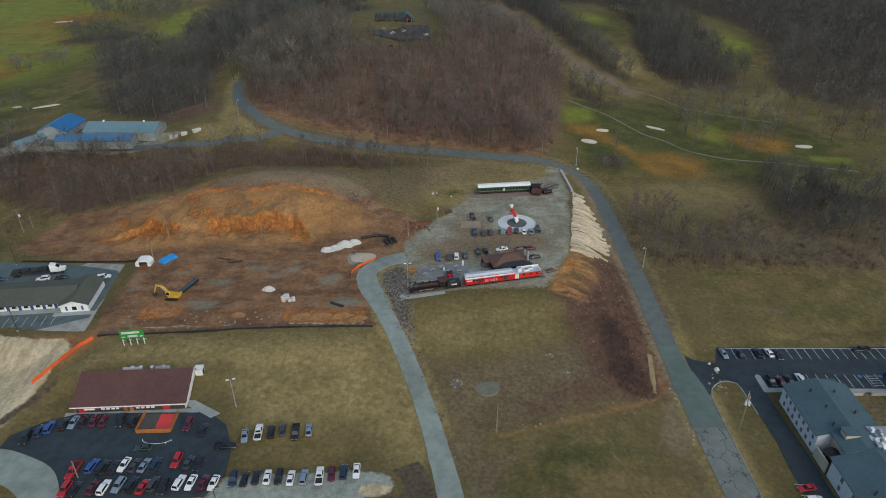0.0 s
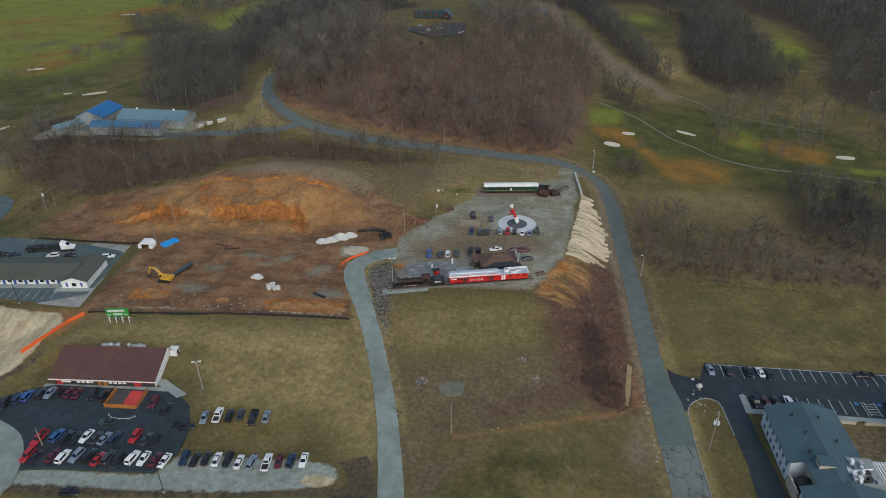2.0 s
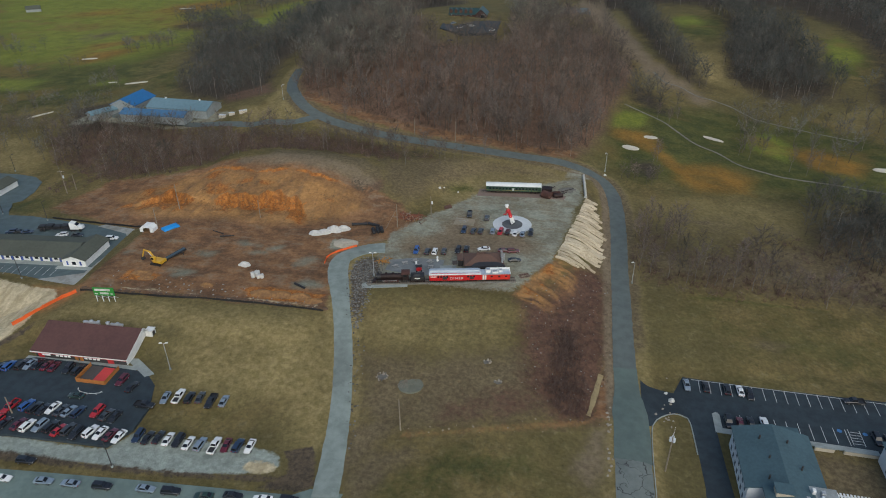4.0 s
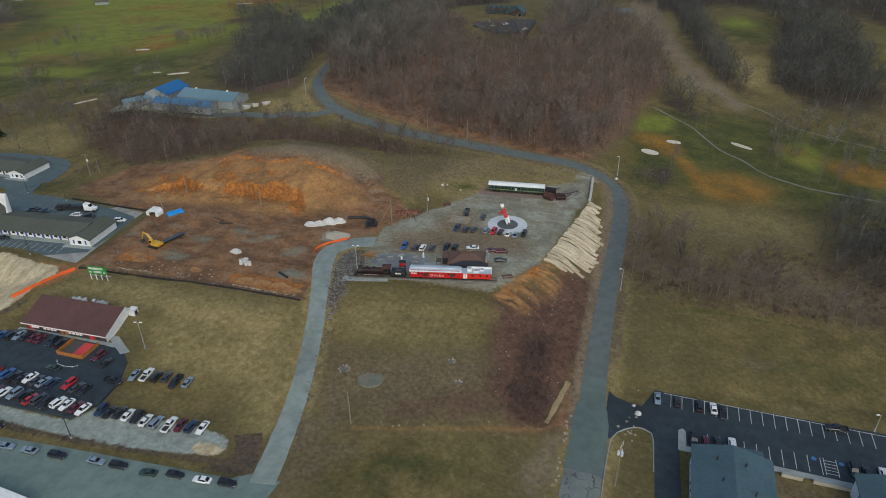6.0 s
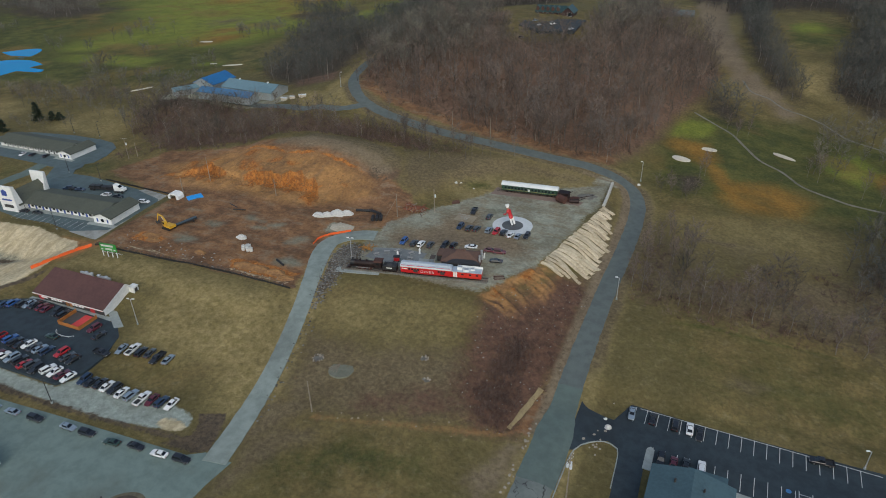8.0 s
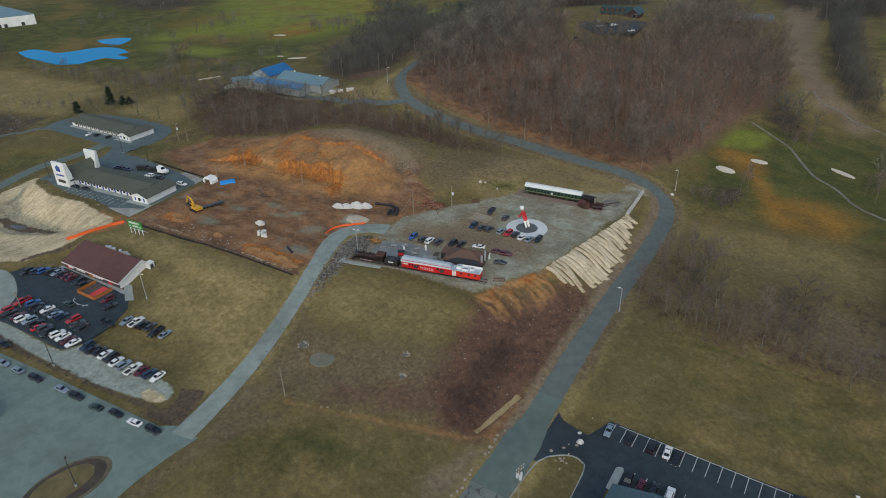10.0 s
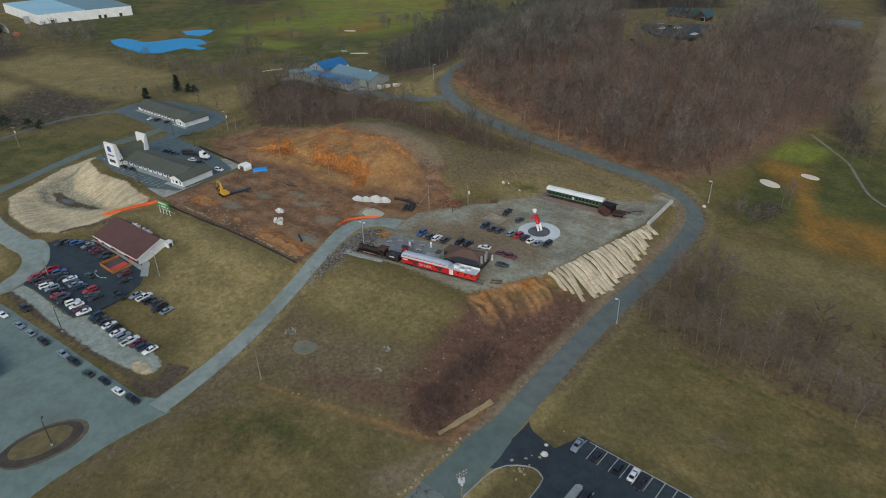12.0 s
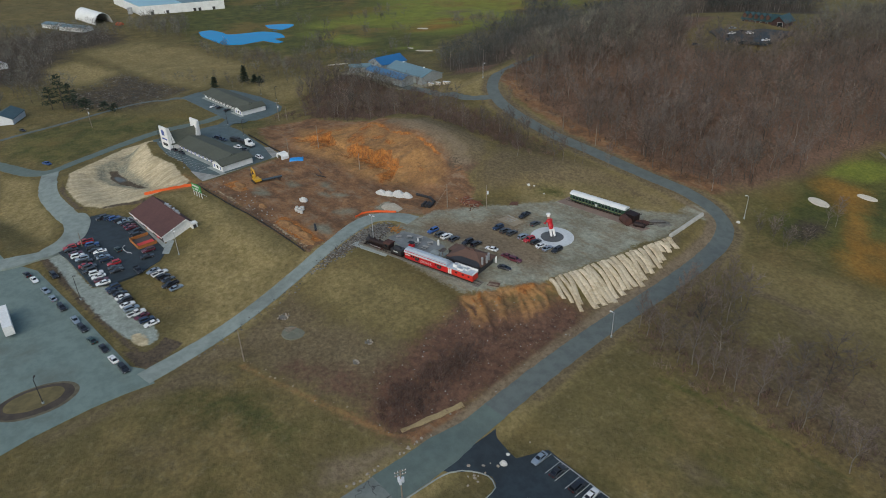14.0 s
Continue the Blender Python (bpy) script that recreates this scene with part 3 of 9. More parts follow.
SOILS = {
    "dirt": (([(-98, 318), (-69, 303), (-22, 289), (40, 283), (50, 288), (52, 298), (30, 294), (-22, 301), (-66, 313), (-92, 328)], 4, 0.72), ([(-104, 153), (-60, 157), (-21, 158), (-24, 178), (-27, 190), (-19, 199), (-8, 204), (-6, 218), (-16, 228), (-30, 236), (-50, 243), (-68, 247), (-105, 245), (-150, 236), (-160, 208), (-128, 199), (-104, 198)], 5),
             ([(60, 136), (64, 136), (64, 152), (62, 152)], 2), ([(-112, 154), (-100, 150), (-98, 165), (-98, 196), (-106, 200), (-106, 160)], 4)), "mud": (([(115.5, 251.8), (126, 255.5), (137, 261.6), (137, 262.8), (126, 256.9), (115.5, 253)], 0.9, 0.75), ([(103, 257.2), (127, 263.7), (127, 265), (103, 258.6)], 0.9, 0.6), ([(93, 247.2), (103, 248), (103, 249.6), (93, 248.8)], 0.9, 0.7), ([(121.5, 242.3), (134.7, 248.4), (134.7, 249.8), (121.5, 243.7)], 0.9, 0.7), ([(-17.5, 189.5), (-20.5, 185), (-20.0, 180), (-17.0, 171), (-14.0, 162), (-9.0, 152), (-8.5, 152), (-10.5, 162), (-11, 172), (-10, 180), (-13, 188)], 1.0), ([(-90, 90), (-50, 92.6), (-1, 99), (-1, 101.2), (-8, 100.6), (-30, 97), (-60, 95), (-88, 93.6)], 1.5), (PIT, 1.2), ([(-112, 225), (-100, 222), (-90, 224), (-78, 228), (-62, 230), (-52, 227), (-42, 222), (-40, 228), (-56, 233), (-76, 233), (-96, 229), (-110, 230)], 2.5, 0.62), ([(-44, 235), (-32, 229), (-24, 232), (-26, 241), (-38, 239)], 2.5, 0.6), ([(-13.5, 95.8), (-5.1, 96.0), (-1.0, 98.6), (-3.4, 107), (-6, 110), (-12.2, 107), (-10, 104.4), (-9, 101)], 1.0, 1.1), ([(-168, 117), (-149, 111), (-123, 110.5), (-112, 116), (-121, 114), (-142, 113), (-158, 115)], 1.5), ([(-112, 118), (-104, 136), (-106, 138), (-116, 119)], 1.5)),
    "lime": (([(-85, 92), (-85, 97.5), (-54, 99), (-51, 105), (-20, 107), (-13, 105.6), (-10.6, 102.6), (-19.5, 98.6), (-35, 95.6), (-59, 93.8)], 1.5),),
    "dry": (([(-200, 97), (-178, 107), (-143, 103), (-111, 102), (-97, 96), (-148, 86)], 4), ([(-50, 122), (-20, 118), (-5, 108), (-2, 112), (-10, 138), (-20, 156), (-98, 152), (-104, 140), (-60, 140)], 9), ([(76, 166), (140, 172), (170, 176), (160, 190), (76, 192)], 12, 0.25), ([(-254, 240), (-258, 262), (-257, 281), (-245, 288), (-221, 282), (-204, 262), (-200, 248), (-210, 244), (-227, 244)], 5, 0.62), ([(-475, 200), (-493, 250), (-434, 278), (-306, 280), (-292, 259), (-274, 223), (-319, 211), (-413, 208)], 7, 0.68), ([(-452, 189), (-380, 204), (-352, 182), (-358, 163), (-420, 150)], 7), ([(46, 206), (-20, 250), (30, 275), (52, 270)], 9), ([(70, 268), (101, 274), (135, 279), (149, 267), (137, 240), (117, 246), (91, 240), (73, 240)], 9, 0.55), ([(120, 496), (144, 505), (152, 449), (150, 422), (124, 431), (117, 460)], 6), ([(71, 743), (92, 654), (81, 503), (94, 461), (93, 437), (116, 408), (83, 400), (82, 475), (72, 540), (62, 615)], 6, 0.6), ([(182, 396), (217, 425), (225, 414), (212, 387), (183, 366)], 7, 0.6), ([(-128, 314), (-112, 312), (-126, 389), (-123, 398), (-114, 350), (-100, 316), (-82, 298), (-85, 291), (-116, 294)], 4), ([(-34, 262), (0, 276), (40, 275), (46, 268), (10, 262), (-6, 240), (-14, 226), (-26, 232), (-36, 248)], 6, 0.45), ([(-10, 140), (-18, 168), (36, 174), (40, 150), (20, 146)], 8, 0.62)),
    "orange": (([(-48, 160), (-27, 160), (-23, 166), (-34, 167), (-50, 166)], 1.6), ([(-94, 161), (-82, 162), (-80, 167), (-94, 168)], 2), ([(-54, 164), (-46, 166), (-36, 166.5), (-27, 165.5), (-25, 161.5), (-38, 160.4), (-48, 161.6)], 1.6)),
    "gravel": (([(-225, 300), (-150, 293), (-130, 300), (-128, 308), (-140, 312), (-190, 312), (-228, 312)], 4), ([(-13, 177), (34, 178), (45, 201), (49, 225), (53, 250), (52, 270), (34, 260), (12, 247), (-2, 226), (-14, 208), (-14, 195)], 4), ([(-34, 193), (-24, 195), (-24, 201), (-34, 200)], 3), ([(46, 270), (56, 270), (58, 278), (47, 277)], 3)),
    "scrub": ((SCRUB, 5), ([(20, 121.5), (34, 125), (48, 131), (52, 142), (36, 140), (22, 131)], 4, 0.6), ([(-44, 235), (-32, 229), (-24, 232), (-26, 241), (-38, 239)], 2.5, 0.75), ([(-92, 221), (-84, 222.5), (-73, 226), (-72, 231), (-82, 232), (-93, 228)], 2.5, 0.7), ([(-150, 222), (-130, 215), (-122, 226), (-130, 238), (-150, 234)], 4, 0.6)),
    "brown": ((BROWN, 7, 0.86), ([(-34, 262), (0, 276), (40, 275), (46, 268), (10, 262), (-6, 240), (-14, 226), (-26, 232)], 6, 0.75), ([(55, 86), (64.5, 86), (64.5, 112), (56, 114)], 4, 0.6), ([(6.4, 70), (6, 97), (3, 106), (8, 113), (18, 116), (22, 112), (14, 104), (10, 92), (11, 72)], 4, 0.8), ([(18, 84), (30, 82), (42, 90), (38, 98), (24, 96)], 7, 0.55), ([(-45, 237), (-30, 229), (-22, 234), (-28, 250), (-60, 256), (-82, 253), (-60, 250)], 4, 0.75), (FIELD_WOOD, 12, 0.8), ([(76, 222), (84, 256), (150, 262), (140, 238), (100, 225)], 10, 0.42), ([(103, 174), (112, 172), (116, 178), (106, 180)], 3, 0.6), ([(84, 248), (103, 250), (103, 247), (87, 245)], 2), ([(112, 112), (135, 112), (135, 136.5), (111, 136.5)], 4, 0.9), ([(-407, 497), (-380, 528), (-401, 598), (-373, 651), (-366, 640), (-389, 590), (-370, 520), (-400, 492)], 3), ([(-80, 248), (-40, 243), (-28, 246), (-40, 258), (-80, 258)], 5), ([(46, 272), (58, 250), (63, 225), (66, 205), (63, 140), (59, 205), (57, 230), (54, 250), (50, 270)], 3), ([(2, 98), (14, 120), (10, 124), (1, 118)], 4)),
    "litter": ((FIELD_BAND, 6, 0.62), (HILL_WOOD, 7), (BANK_WOOD, 7, 0.45), ([(-128, 352), (-116, 330), (-140, 326), (-150, 340)], 6)),
    "green": (([(67, 377), (122, 392), (169, 389), (207, 354), (218, 321), (195, 277), (150, 281), (84, 275), (73, 276), (56, 298)], 14), ([(115, 624), (162, 619), (144, 526), (113, 522)], 8), ([(-243, 417), (-228, 427), (-196, 365), (-217, 366)], 8), ([(-558, 900), (-347, 860), (-319, 679), (-265, 518), (-243, 417), (-226, 342), (-255, 336), (-370, 300), (-440, 285), (-600, 290), (-900, 600)], 30), ([(223, 562), (236, 545), (239, 501), (217, 460), (197, 465)], 10), ([(2, 244), (10, 250), (6, 256), (-4, 250)], 4), ([(-262, 118), (-258, 160), (-235, 200), (-208, 204), (-206, 172), (-198, 148), (-188, 118), (-230, 100)], 8, 0.75), ([(88, 192), (100, 194.4), (110, 194.6), (122, 196), (134, 197.6), (134, 199), (121, 198), (109, 196.6), (99, 196.4), (89, 195)], 1.5, 0.9), ([(76, 164), (165, 164), (165, 192), (78, 190)], 10, 0.42), ([(9, 100), (14, 111), (30, 117), (46, 121), (50, 112), (30, 104), (16, 98)], 7, 0.62), ([(-192, 208), (-178, 201), (-160, 199.5), (-156, 208), (-166, 221), (-180, 220)], 4, 0.7)),
    "lush": (([(-460, 406), (-468, 459), (-460, 505), (-392, 628), (-334, 675), (-296, 556), (-325, 505), (-384, 431), (-399, 378)], 14, 0.85), ([(119, 611), (146, 612), (135, 557), (111, 557)], 8), ([(223, 555), (232, 540), (234, 505), (214, 470), (203, 475)], 7), ([(66, 359), (83, 369), (87, 355), (79, 343), (66, 339)], 4), ([(134, 355), (149, 363), (158, 340), (147, 323), (132, 337)], 6), ([(184, 310), (206, 308), (202, 299), (184, 302)], 3), ([(-259, 507), (-280, 642), (-282, 721), (-266, 754), (-236, 666), (-233, 591), (-217, 492)], 10), ([(-277, 396), (-260, 399), (-245, 378), (-261, 375)], 5), ([(-558, 900), (-347, 860), (-319, 679), (-265, 518), (-280, 440), (-340, 420), (-480, 500), (-700, 700)], 30, 0.85), ([(-430, 380), (-400, 392), (-330, 400), (-300, 370), (-380, 366)], 9)),
    "tan": (([(-493, 637), (-503, 696), (-460, 689), (-419, 625), (-415, 576), (-400, 520)], 12, 0.62), ([(-423, 643), (-411, 703), (-368, 724), (-337, 640), (-336, 560), (-362, 550)], 12, 0.5), ([(-388, 495), (-361, 506), (-306, 500), (-295, 453), (-326, 447), (-342, 434)], 10, 0.55), ([(-438, 415), (-475, 455), (-466, 477), (-478, 517), (-438, 474), (-423, 436), (-423, 415)], 6), ([(-399, 433), (-407, 458), (-391, 461), (-385, 444)], 4), ([(-460, 598), (-486, 684), (-441, 695), (-422, 651), (-425, 606)], 10), ([(66, 339), (84, 340), (91, 321), (84, 313), (65, 328)], 5), ([(94, 303), (115, 310), (129, 299), (124, 281), (101, 276), (92, 285)], 7), ([(149, 339), (165, 346), (185, 328), (176, 310), (158, 317)], 6), ([(67, 333), (74, 337), (83, 326), (93, 314), (99, 300), (112, 287), (118, 285), (120, 280), (106, 282), (98, 283), (90, 297), (83, 319)], 4), ([(-490, 685), (-460, 689), (-429, 638), (-445, 617)], 10), ([(-401, 704), (-369, 761), (-335, 713), (-352, 662)], 10), ([(-327, 586), (-341, 639), (-304, 633), (-286, 572)], 9), ([(-366, 500), (-346, 516), (-309, 475), (-306, 429), (-320, 431)], 10)),
    "humus": (([(-375, 208), (-319, 209), (-270, 221), (-262, 201), (-262, 177), (-269, 160), (-295, 146), (-348, 160), (-348, 180)], 8, 0.8), ([(47, 143), (48.5, 148), (48, 161), (52, 170), (55.6, 158), (58, 142), (56.6, 134.5), (51, 135.4)], 4, 0.8), ([(-566, 483), (-543, 528), (-628, 603), (-703, 591), (-760, 520)], 14), (BANK_WOOD, 6, 0.62), ([(-78, 280), (-60, 282), (-38, 279), (-12, 275), (-8, 268), (-24, 262), (-34, 256), (-40, 262), (-62, 272)], 4, 0.6), (LEFT_WOOD, 9), (FIELD_RIGHT, 8, 0.8), (FIELD_LEFT, 8, 0.5), (FIELD_BAND, 8, 0.5), (GOLF_NEAR, 8), (GOLF_ROW, 7), (EAST_NEAR, 8), (EAST_FAR, 8), (WEST_FAR, 10), (FAIRWAY, 8), (HEDGE, 10), ([(84, 284), (88, 296), (84, 304), (76, 298), (78, 286)], 5), ([(-215, 285), (-140, 286), (-185, 300), (-215, 312), (-225, 345), (-245, 330)], 6)),
    "clay": (([(14, 117), (30, 121.4), (42, 125.2), (50, 129), (59, 133.4), (60, 136), (49.6, 131.2), (41.6, 127), (29.6, 123), (14, 118.4)], 1.8, 0.76), ([(-124, 148), (-110, 140), (-104, 142), (-99, 152), (-103, 159), (-122, 156)], 3, 0.8), ([(-140, 222), (-124, 229), (-114, 239), (-98, 240), (-80, 236), (-66, 238), (-54, 237), (-41, 234), (-33, 229), (-28, 222), (-42, 212), (-60, 205), (-80, 207), (-103, 204), (-120, 208)], 5), ([(34, 178), (36, 186), (42, 196), (45, 202), (53, 197), (58, 203), (57, 197), (54, 188), (52, 181), (47, 173), (40, 174)], 4, 0.42)),
    "loam": (([(-92, 241.5), (-80, 239), (-66, 240), (-54, 239), (-42, 236), (-33, 232), (-27, 238), (-38, 246), (-56, 250), (-76, 250), (-92, 247)], 2.5, 0.8), ([(54, 117), (59, 113), (64, 117), (64.4, 133), (59, 134.4), (56.5, 127)], 3, 0.72), ([(33, 734), (60, 546), (75, 466), (94, 422), (116, 394), (127, 406), (109, 430), (92, 473), (75, 586), (61, 763)], 4, 0.95), ([(-14, 197), (2, 211), (6, 228), (16, 230), (20, 216), (36, 216), (40, 206), (26, 199), (11, 198), (0, 193)], 5),),
    "slate": (([(-176, 143), (-170, 131), (-157, 127.5), (-146, 128.5), (-134, 134.5), (-124, 141), (-130, 144), (-146, 143), (-157, 143), (-166, 146), (-180, 158)], 2.0, 0.9),) + tuple((circle(x, y, r, 12, s, q), 2.0) for x, y, r, s, q in ((-75, 183, 3.5, 0.5, 0.1), (-77, 170, 6.5, 0.3, 0.05), (-61, 191, 5, 0.3, -0.1), (-101, 178, 3, 0.6, 0.4), (-57, 186, 5, 0.35, 0.2), (-37, 185, 4, 0.6, 0.3), (-31, 170, 7, 0.4, 0.1), (-74, 182, 4.5, 0.6, 0.2), (-63, 191, 5, 0.45, -0.2), (-75, 168.6, 4, 0.6, 0.5), (-38.6, 182.6, 4, 0.7, 0.9), (-52, 190, 4, 0.5, 0.6), (-28, 196, 5, 0.5, 0.6), (-88, 188, 4, 0.4, 0.3), (20, 232, 6, 0.4, 0.5))),
    "pale": ((circle(-15.5, 101.5, 4.2, 14, 0.5, 0.1), 1.2, 0.8), ([(-47, 158.8), (-24, 158.9), (-24, 160.0), (-47, 159.9)], 0.9, 0.8), ([(-90, 156.4), (-64, 158), (-64, 158.9), (-90, 157.3)], 0.7, 0.7), (BASIN, 2.0), ([(-47, 163.2), (-40, 164), (-40, 164.8), (-47, 164)], 0.7, 0.5)),
}
def denser(steps, lo, hi, step):
    """The same axis with finer steps over one stretch."""
    return np.concatenate([steps[steps < lo], np.arange(lo, hi, step), steps[steps >= hi]])


gx = denser(denser(axis_steps(-178, 168, 1.0, -1700, 1500), -122, -40, 0.55), 30, 62, 0.55)
gy = denser(axis_steps(56, 300, 1.0, -900, 2200), 170, 243, 0.5)
X, Y = np.meshgrid(gx, gy)
Z = ground_z(X, Y, True)
# the two ponds lie in hollows of their own
POND = [(-491, 310), (-490, 322), (-471, 325), (-457, 325), (-450, 340), (-445, 354), (-425, 361), (-397, 352), (-387, 341), (-396, 325), (-408, 309), (-418, 303), (-450, 303), (-469, 304)]
POND_SMALL = [(-475, 371), (-466, 386), (-455, 392), (-444, 381), (-438, 365), (-450, 364)]
for outline in (POND, POND_SMALL):
    Z = np.where(reach(outline, X, Y) < 6, np.minimum(Z, -12.6), Z)
quads = np.arange(X.size).reshape(X.shape)
a, b, c, d = quads[:-1, :-1].ravel(), quads[:-1, 1:].ravel(), quads[1:, 1:].ravel(), quads[1:, :-1].ravel()
land = mesh_from("ground", np.stack([X.ravel(), Y.ravel(), Z.ravel()], 1), np.concatenate([np.stack([a, b, c], 1), np.stack([a, c, d], 1)]), GROUND)
FULL = {"orange": 0.85, "slate": 0.66, "loam": 0.9, "lush": 0.85, "clay": 0.9, "humus": 0.9, "brown": 0.95, "scrub": 0.9, "dry": 0.88, "green": 0.8, "tan": 0.88, "lime": 0.95, "mud": 0.75}
for key, patches in SOILS.items():
    value = np.zeros(X.shape)
    for outline, soft, *most in patches:
        value = np.maximum(value, np.clip(0.5 - reach(outline, X, Y) / (2 * soft), 0, 1) * (most[0] if most else 1))
    value *= FULL.get(key, 1.0)
    if key == "brown":
        value = np.maximum(value, 0.85 * smooth_step(9, 4, along(MAIN_ROAD, X, Y)) * smooth_step(150, 175, Y) * smooth_step(330, 310, Y))
    if key == "loam":
        beside = smooth_step(7.2, 4.5, along(MAIN_ROAD, X, Y)) * (X < np.interp(Y, [p[1] for p in MAIN_ROAD[:12]], [p[0] for p in MAIN_ROAD[:12]]))
        value = np.maximum(value, 0.9 * beside * smooth_step(132, 140, Y) * smooth_step(279, 274, Y) * (X > 40))
    if key == "dry":
        value = np.maximum(value, 0.62 * smooth_step(11, 5, along(MAIN_ROAD, X, Y)))
        value = np.maximum(value, 0.75 * smooth_step(7, 4, along(ACCESS, X, Y)) * smooth_step(110, 122, Y))
    if key == "clay":
        u, v = 0.45 * X + 0.89 * Y, 0.89 * X - 0.45 * Y
        value = np.maximum(value, smooth_step(3, -2, reach(WASH, X, Y)) * np.clip(smooth_step(0.15, 0.55, ribs(u, v, 2.6, 51)) * 0.9 * smooth_step(-30, -45, v) + 0.55 * smooth_step(-41, -48, v), 0, 0.95))
    if key == "orange":
        patchy = np.clip(0.5 * lattice(X, Y * 1.6, 9, 33) + 0.3 * lattice(X, Y, 3.5, 34) + 0.22, 0, 0.62)
        slope = smooth_step(-10, -2, Y - np.interp(X, *FACE)) * smooth_step(1, -3, Y - np.interp(X, *CREST)) * smooth_step(-146, -130, X) * smooth_step(-32, -44, X)
        value = np.maximum(value, patchy * slope)
        d = from_face(X, Y)
        strong = np.interp(X, (-156, -148, -136, -128, -119, -113, -108, -103, -99, -92, -88, -82, -75, -69, -62, -56, -50, -42), (0.0, 0.3, 0.35, 0.2, 0.45, 1.0, 0.7, 0.85, 0.2, 0.15, 0.75, 0.9, 0.6, 1.0, 0.9, 0.95, 0.5, 0.0))
        deep = np.interp(X, (-120, -113, -104, -97, -88, -75, -66, -58, -50), (8, 14, 13, 6, 7, 8, 14, 16, 10))
        value = np.maximum(value, strong * smooth_step(-deep, -0.55 * deep, d) * smooth_step(1.2, -0.4, d) * (0.12 + 0.95 * smooth_step(0.2, 0.6, ribs(X, Y, 4.6, 41))))
        u, v = 0.45 * X + 0.89 * Y, 0.89 * X - 0.45 * Y
        value = np.maximum(value, smooth_step(3, -2, reach(WASH, X, Y)) * np.clip(smooth_step(0.3, 0.75, ribs(u, v, 2.6, 51)) * 0.62 * smooth_step(-33, -46, v), 0, 0.95))
        steep = np.hypot(np.gradient(Z, gy, axis=0), np.gradient(Z, gx, axis=1))
        raw = smooth_step(12, 3, np.abs(Y + 3 - np.interp(X, *FACE))) + 0.75 * smooth_step(1.6, 0.6, np.abs(Y - np.interp(X, *CREST)))
        value = np.maximum(value, 0.95 * smooth_step(0.42, 1.0, steep) * np.minimum(raw, 1) * np.maximum(np.minimum(1.5 * strong, 1), smooth_step(-6, -3, Y - np.interp(X, *CREST))) * smooth_step(-132, -124, X) * smooth_step(-28, -36, X))
    layer = land.attributes.new(key, "FLOAT", "POINT")
    layer.data.foreach_set("value", value.ravel().astype(np.float32))
mown = np.zeros(X.shape)
for outline, most in (([(-8, 143), (-14, 168), (-12, 175), (33, 175), (39, 158), (15, 147)], 0.5), ([(-98, 150), (-20, 155), (-5, 112), (-48, 122), (-58, 142), (-100, 145)], 0.28), ([(76, 162), (165, 163), (165, 192), (76, 192)], 0.1), ([(6, 60), (10, 112), (30, 118), (62, 128), (62, 60)], 0.12)):
    mown = np.maximum(mown, most * smooth_step(2, -3, reach(outline, X, Y)))
land.attributes.new("mown", "FLOAT", "POINT").data.foreach_set("value", mown.ravel().astype(np.float32))
land.polygons.foreach_set("use_smooth", np.ones(len(land.polygons), bool))
tagged(new("ground", land), "brown winter grassland with dirt, scrub and gravel patches", "ground", kind="structure")


# ---- roads, drives and yards ----
def curve_through(points, step=2.0):
    """A smooth line through the points, in even steps."""
    p = [Vector(q) for q in points]
    p = [2 * p[0] - p[1]] + p + [2 * p[-1] - p[-2]]
    out = []
    for i in range(1, len(p) - 2):
        n = max(2, int((p[i + 1] - p[i]).length / step))
        for k in range(n):
            t = k / n
            out.append(0.5 * (2 * p[i] + (p[i + 1] - p[i - 1]) * t + (2 * p[i - 1] - 5 * p[i] + 4 * p[i + 1] - p[i + 2]) * t * t + (3 * p[i] - p[i - 1] - 3 * p[i + 1] + p[i + 2]) * t ** 3))
    out.append(p[-2])
    return out


def strip(points, width, lift=0.1, thick=0.35, wobble=0.0, seed=1):
    """A paved band on the ground along a line."""
    rng = random.Random(seed)
    line = curve_through(points)
    rings = []
    for i, q in enumerate(line):
        d = (line[min(i + 1, len(line) - 1)] - line[max(i - 1, 0)]).normalized()
        side = Vector((-d.y, d.x))
        w = (width(i / (len(line) - 1)) if callable(width) else width) / 2
        top = []
        for k in range(7):
            s = -1 + k / 3
            e = q + side * (w * s + (rng.uniform(-wobble, wobble) if k in (0, 6) else 0))
            top.append((e.x, e.y, on_ground(e.x, e.y) + lift + 0.06 * (1 - s * s)))
        rings.append(top + [(x, y, z - thick) for x, y, z in top[::-1]])
    return Shape().rings(rings)


TRACK = paving("worn path", (0.19, 0.175, 0.145), (0.13, 0.118, 0.09))
tagged(part("road", strip([(68.3, 157)] + MAIN_ROAD[6:], lambda t: 6.4 - 0.5 * smooth_step(0.0, 0.1, t), wobble=0.14), ROAD), "worn grey asphalt road climbing round the hill", "road", kind="structure")
tagged(part("road_junction", strip([(69.4, 123.5), (69.4, 134), (68.9, 145), (68.3, 157.2)], lambda t: 9.0 - 2.5 * smooth_step(0.45, 0.8, t), 0.1, wobble=0.1), ROAD_MID), "resurfaced greenish-grey road at the junction", "road", kind="structure")
tagged(part("road_old", strip(MAIN_ROAD[:3] + [(69.5, 117), (69.4, 123.5)], 8.6, 0.1, wobble=0.1), ROAD_OLD), "cracked pale old asphalt road", "road", kind="structure")
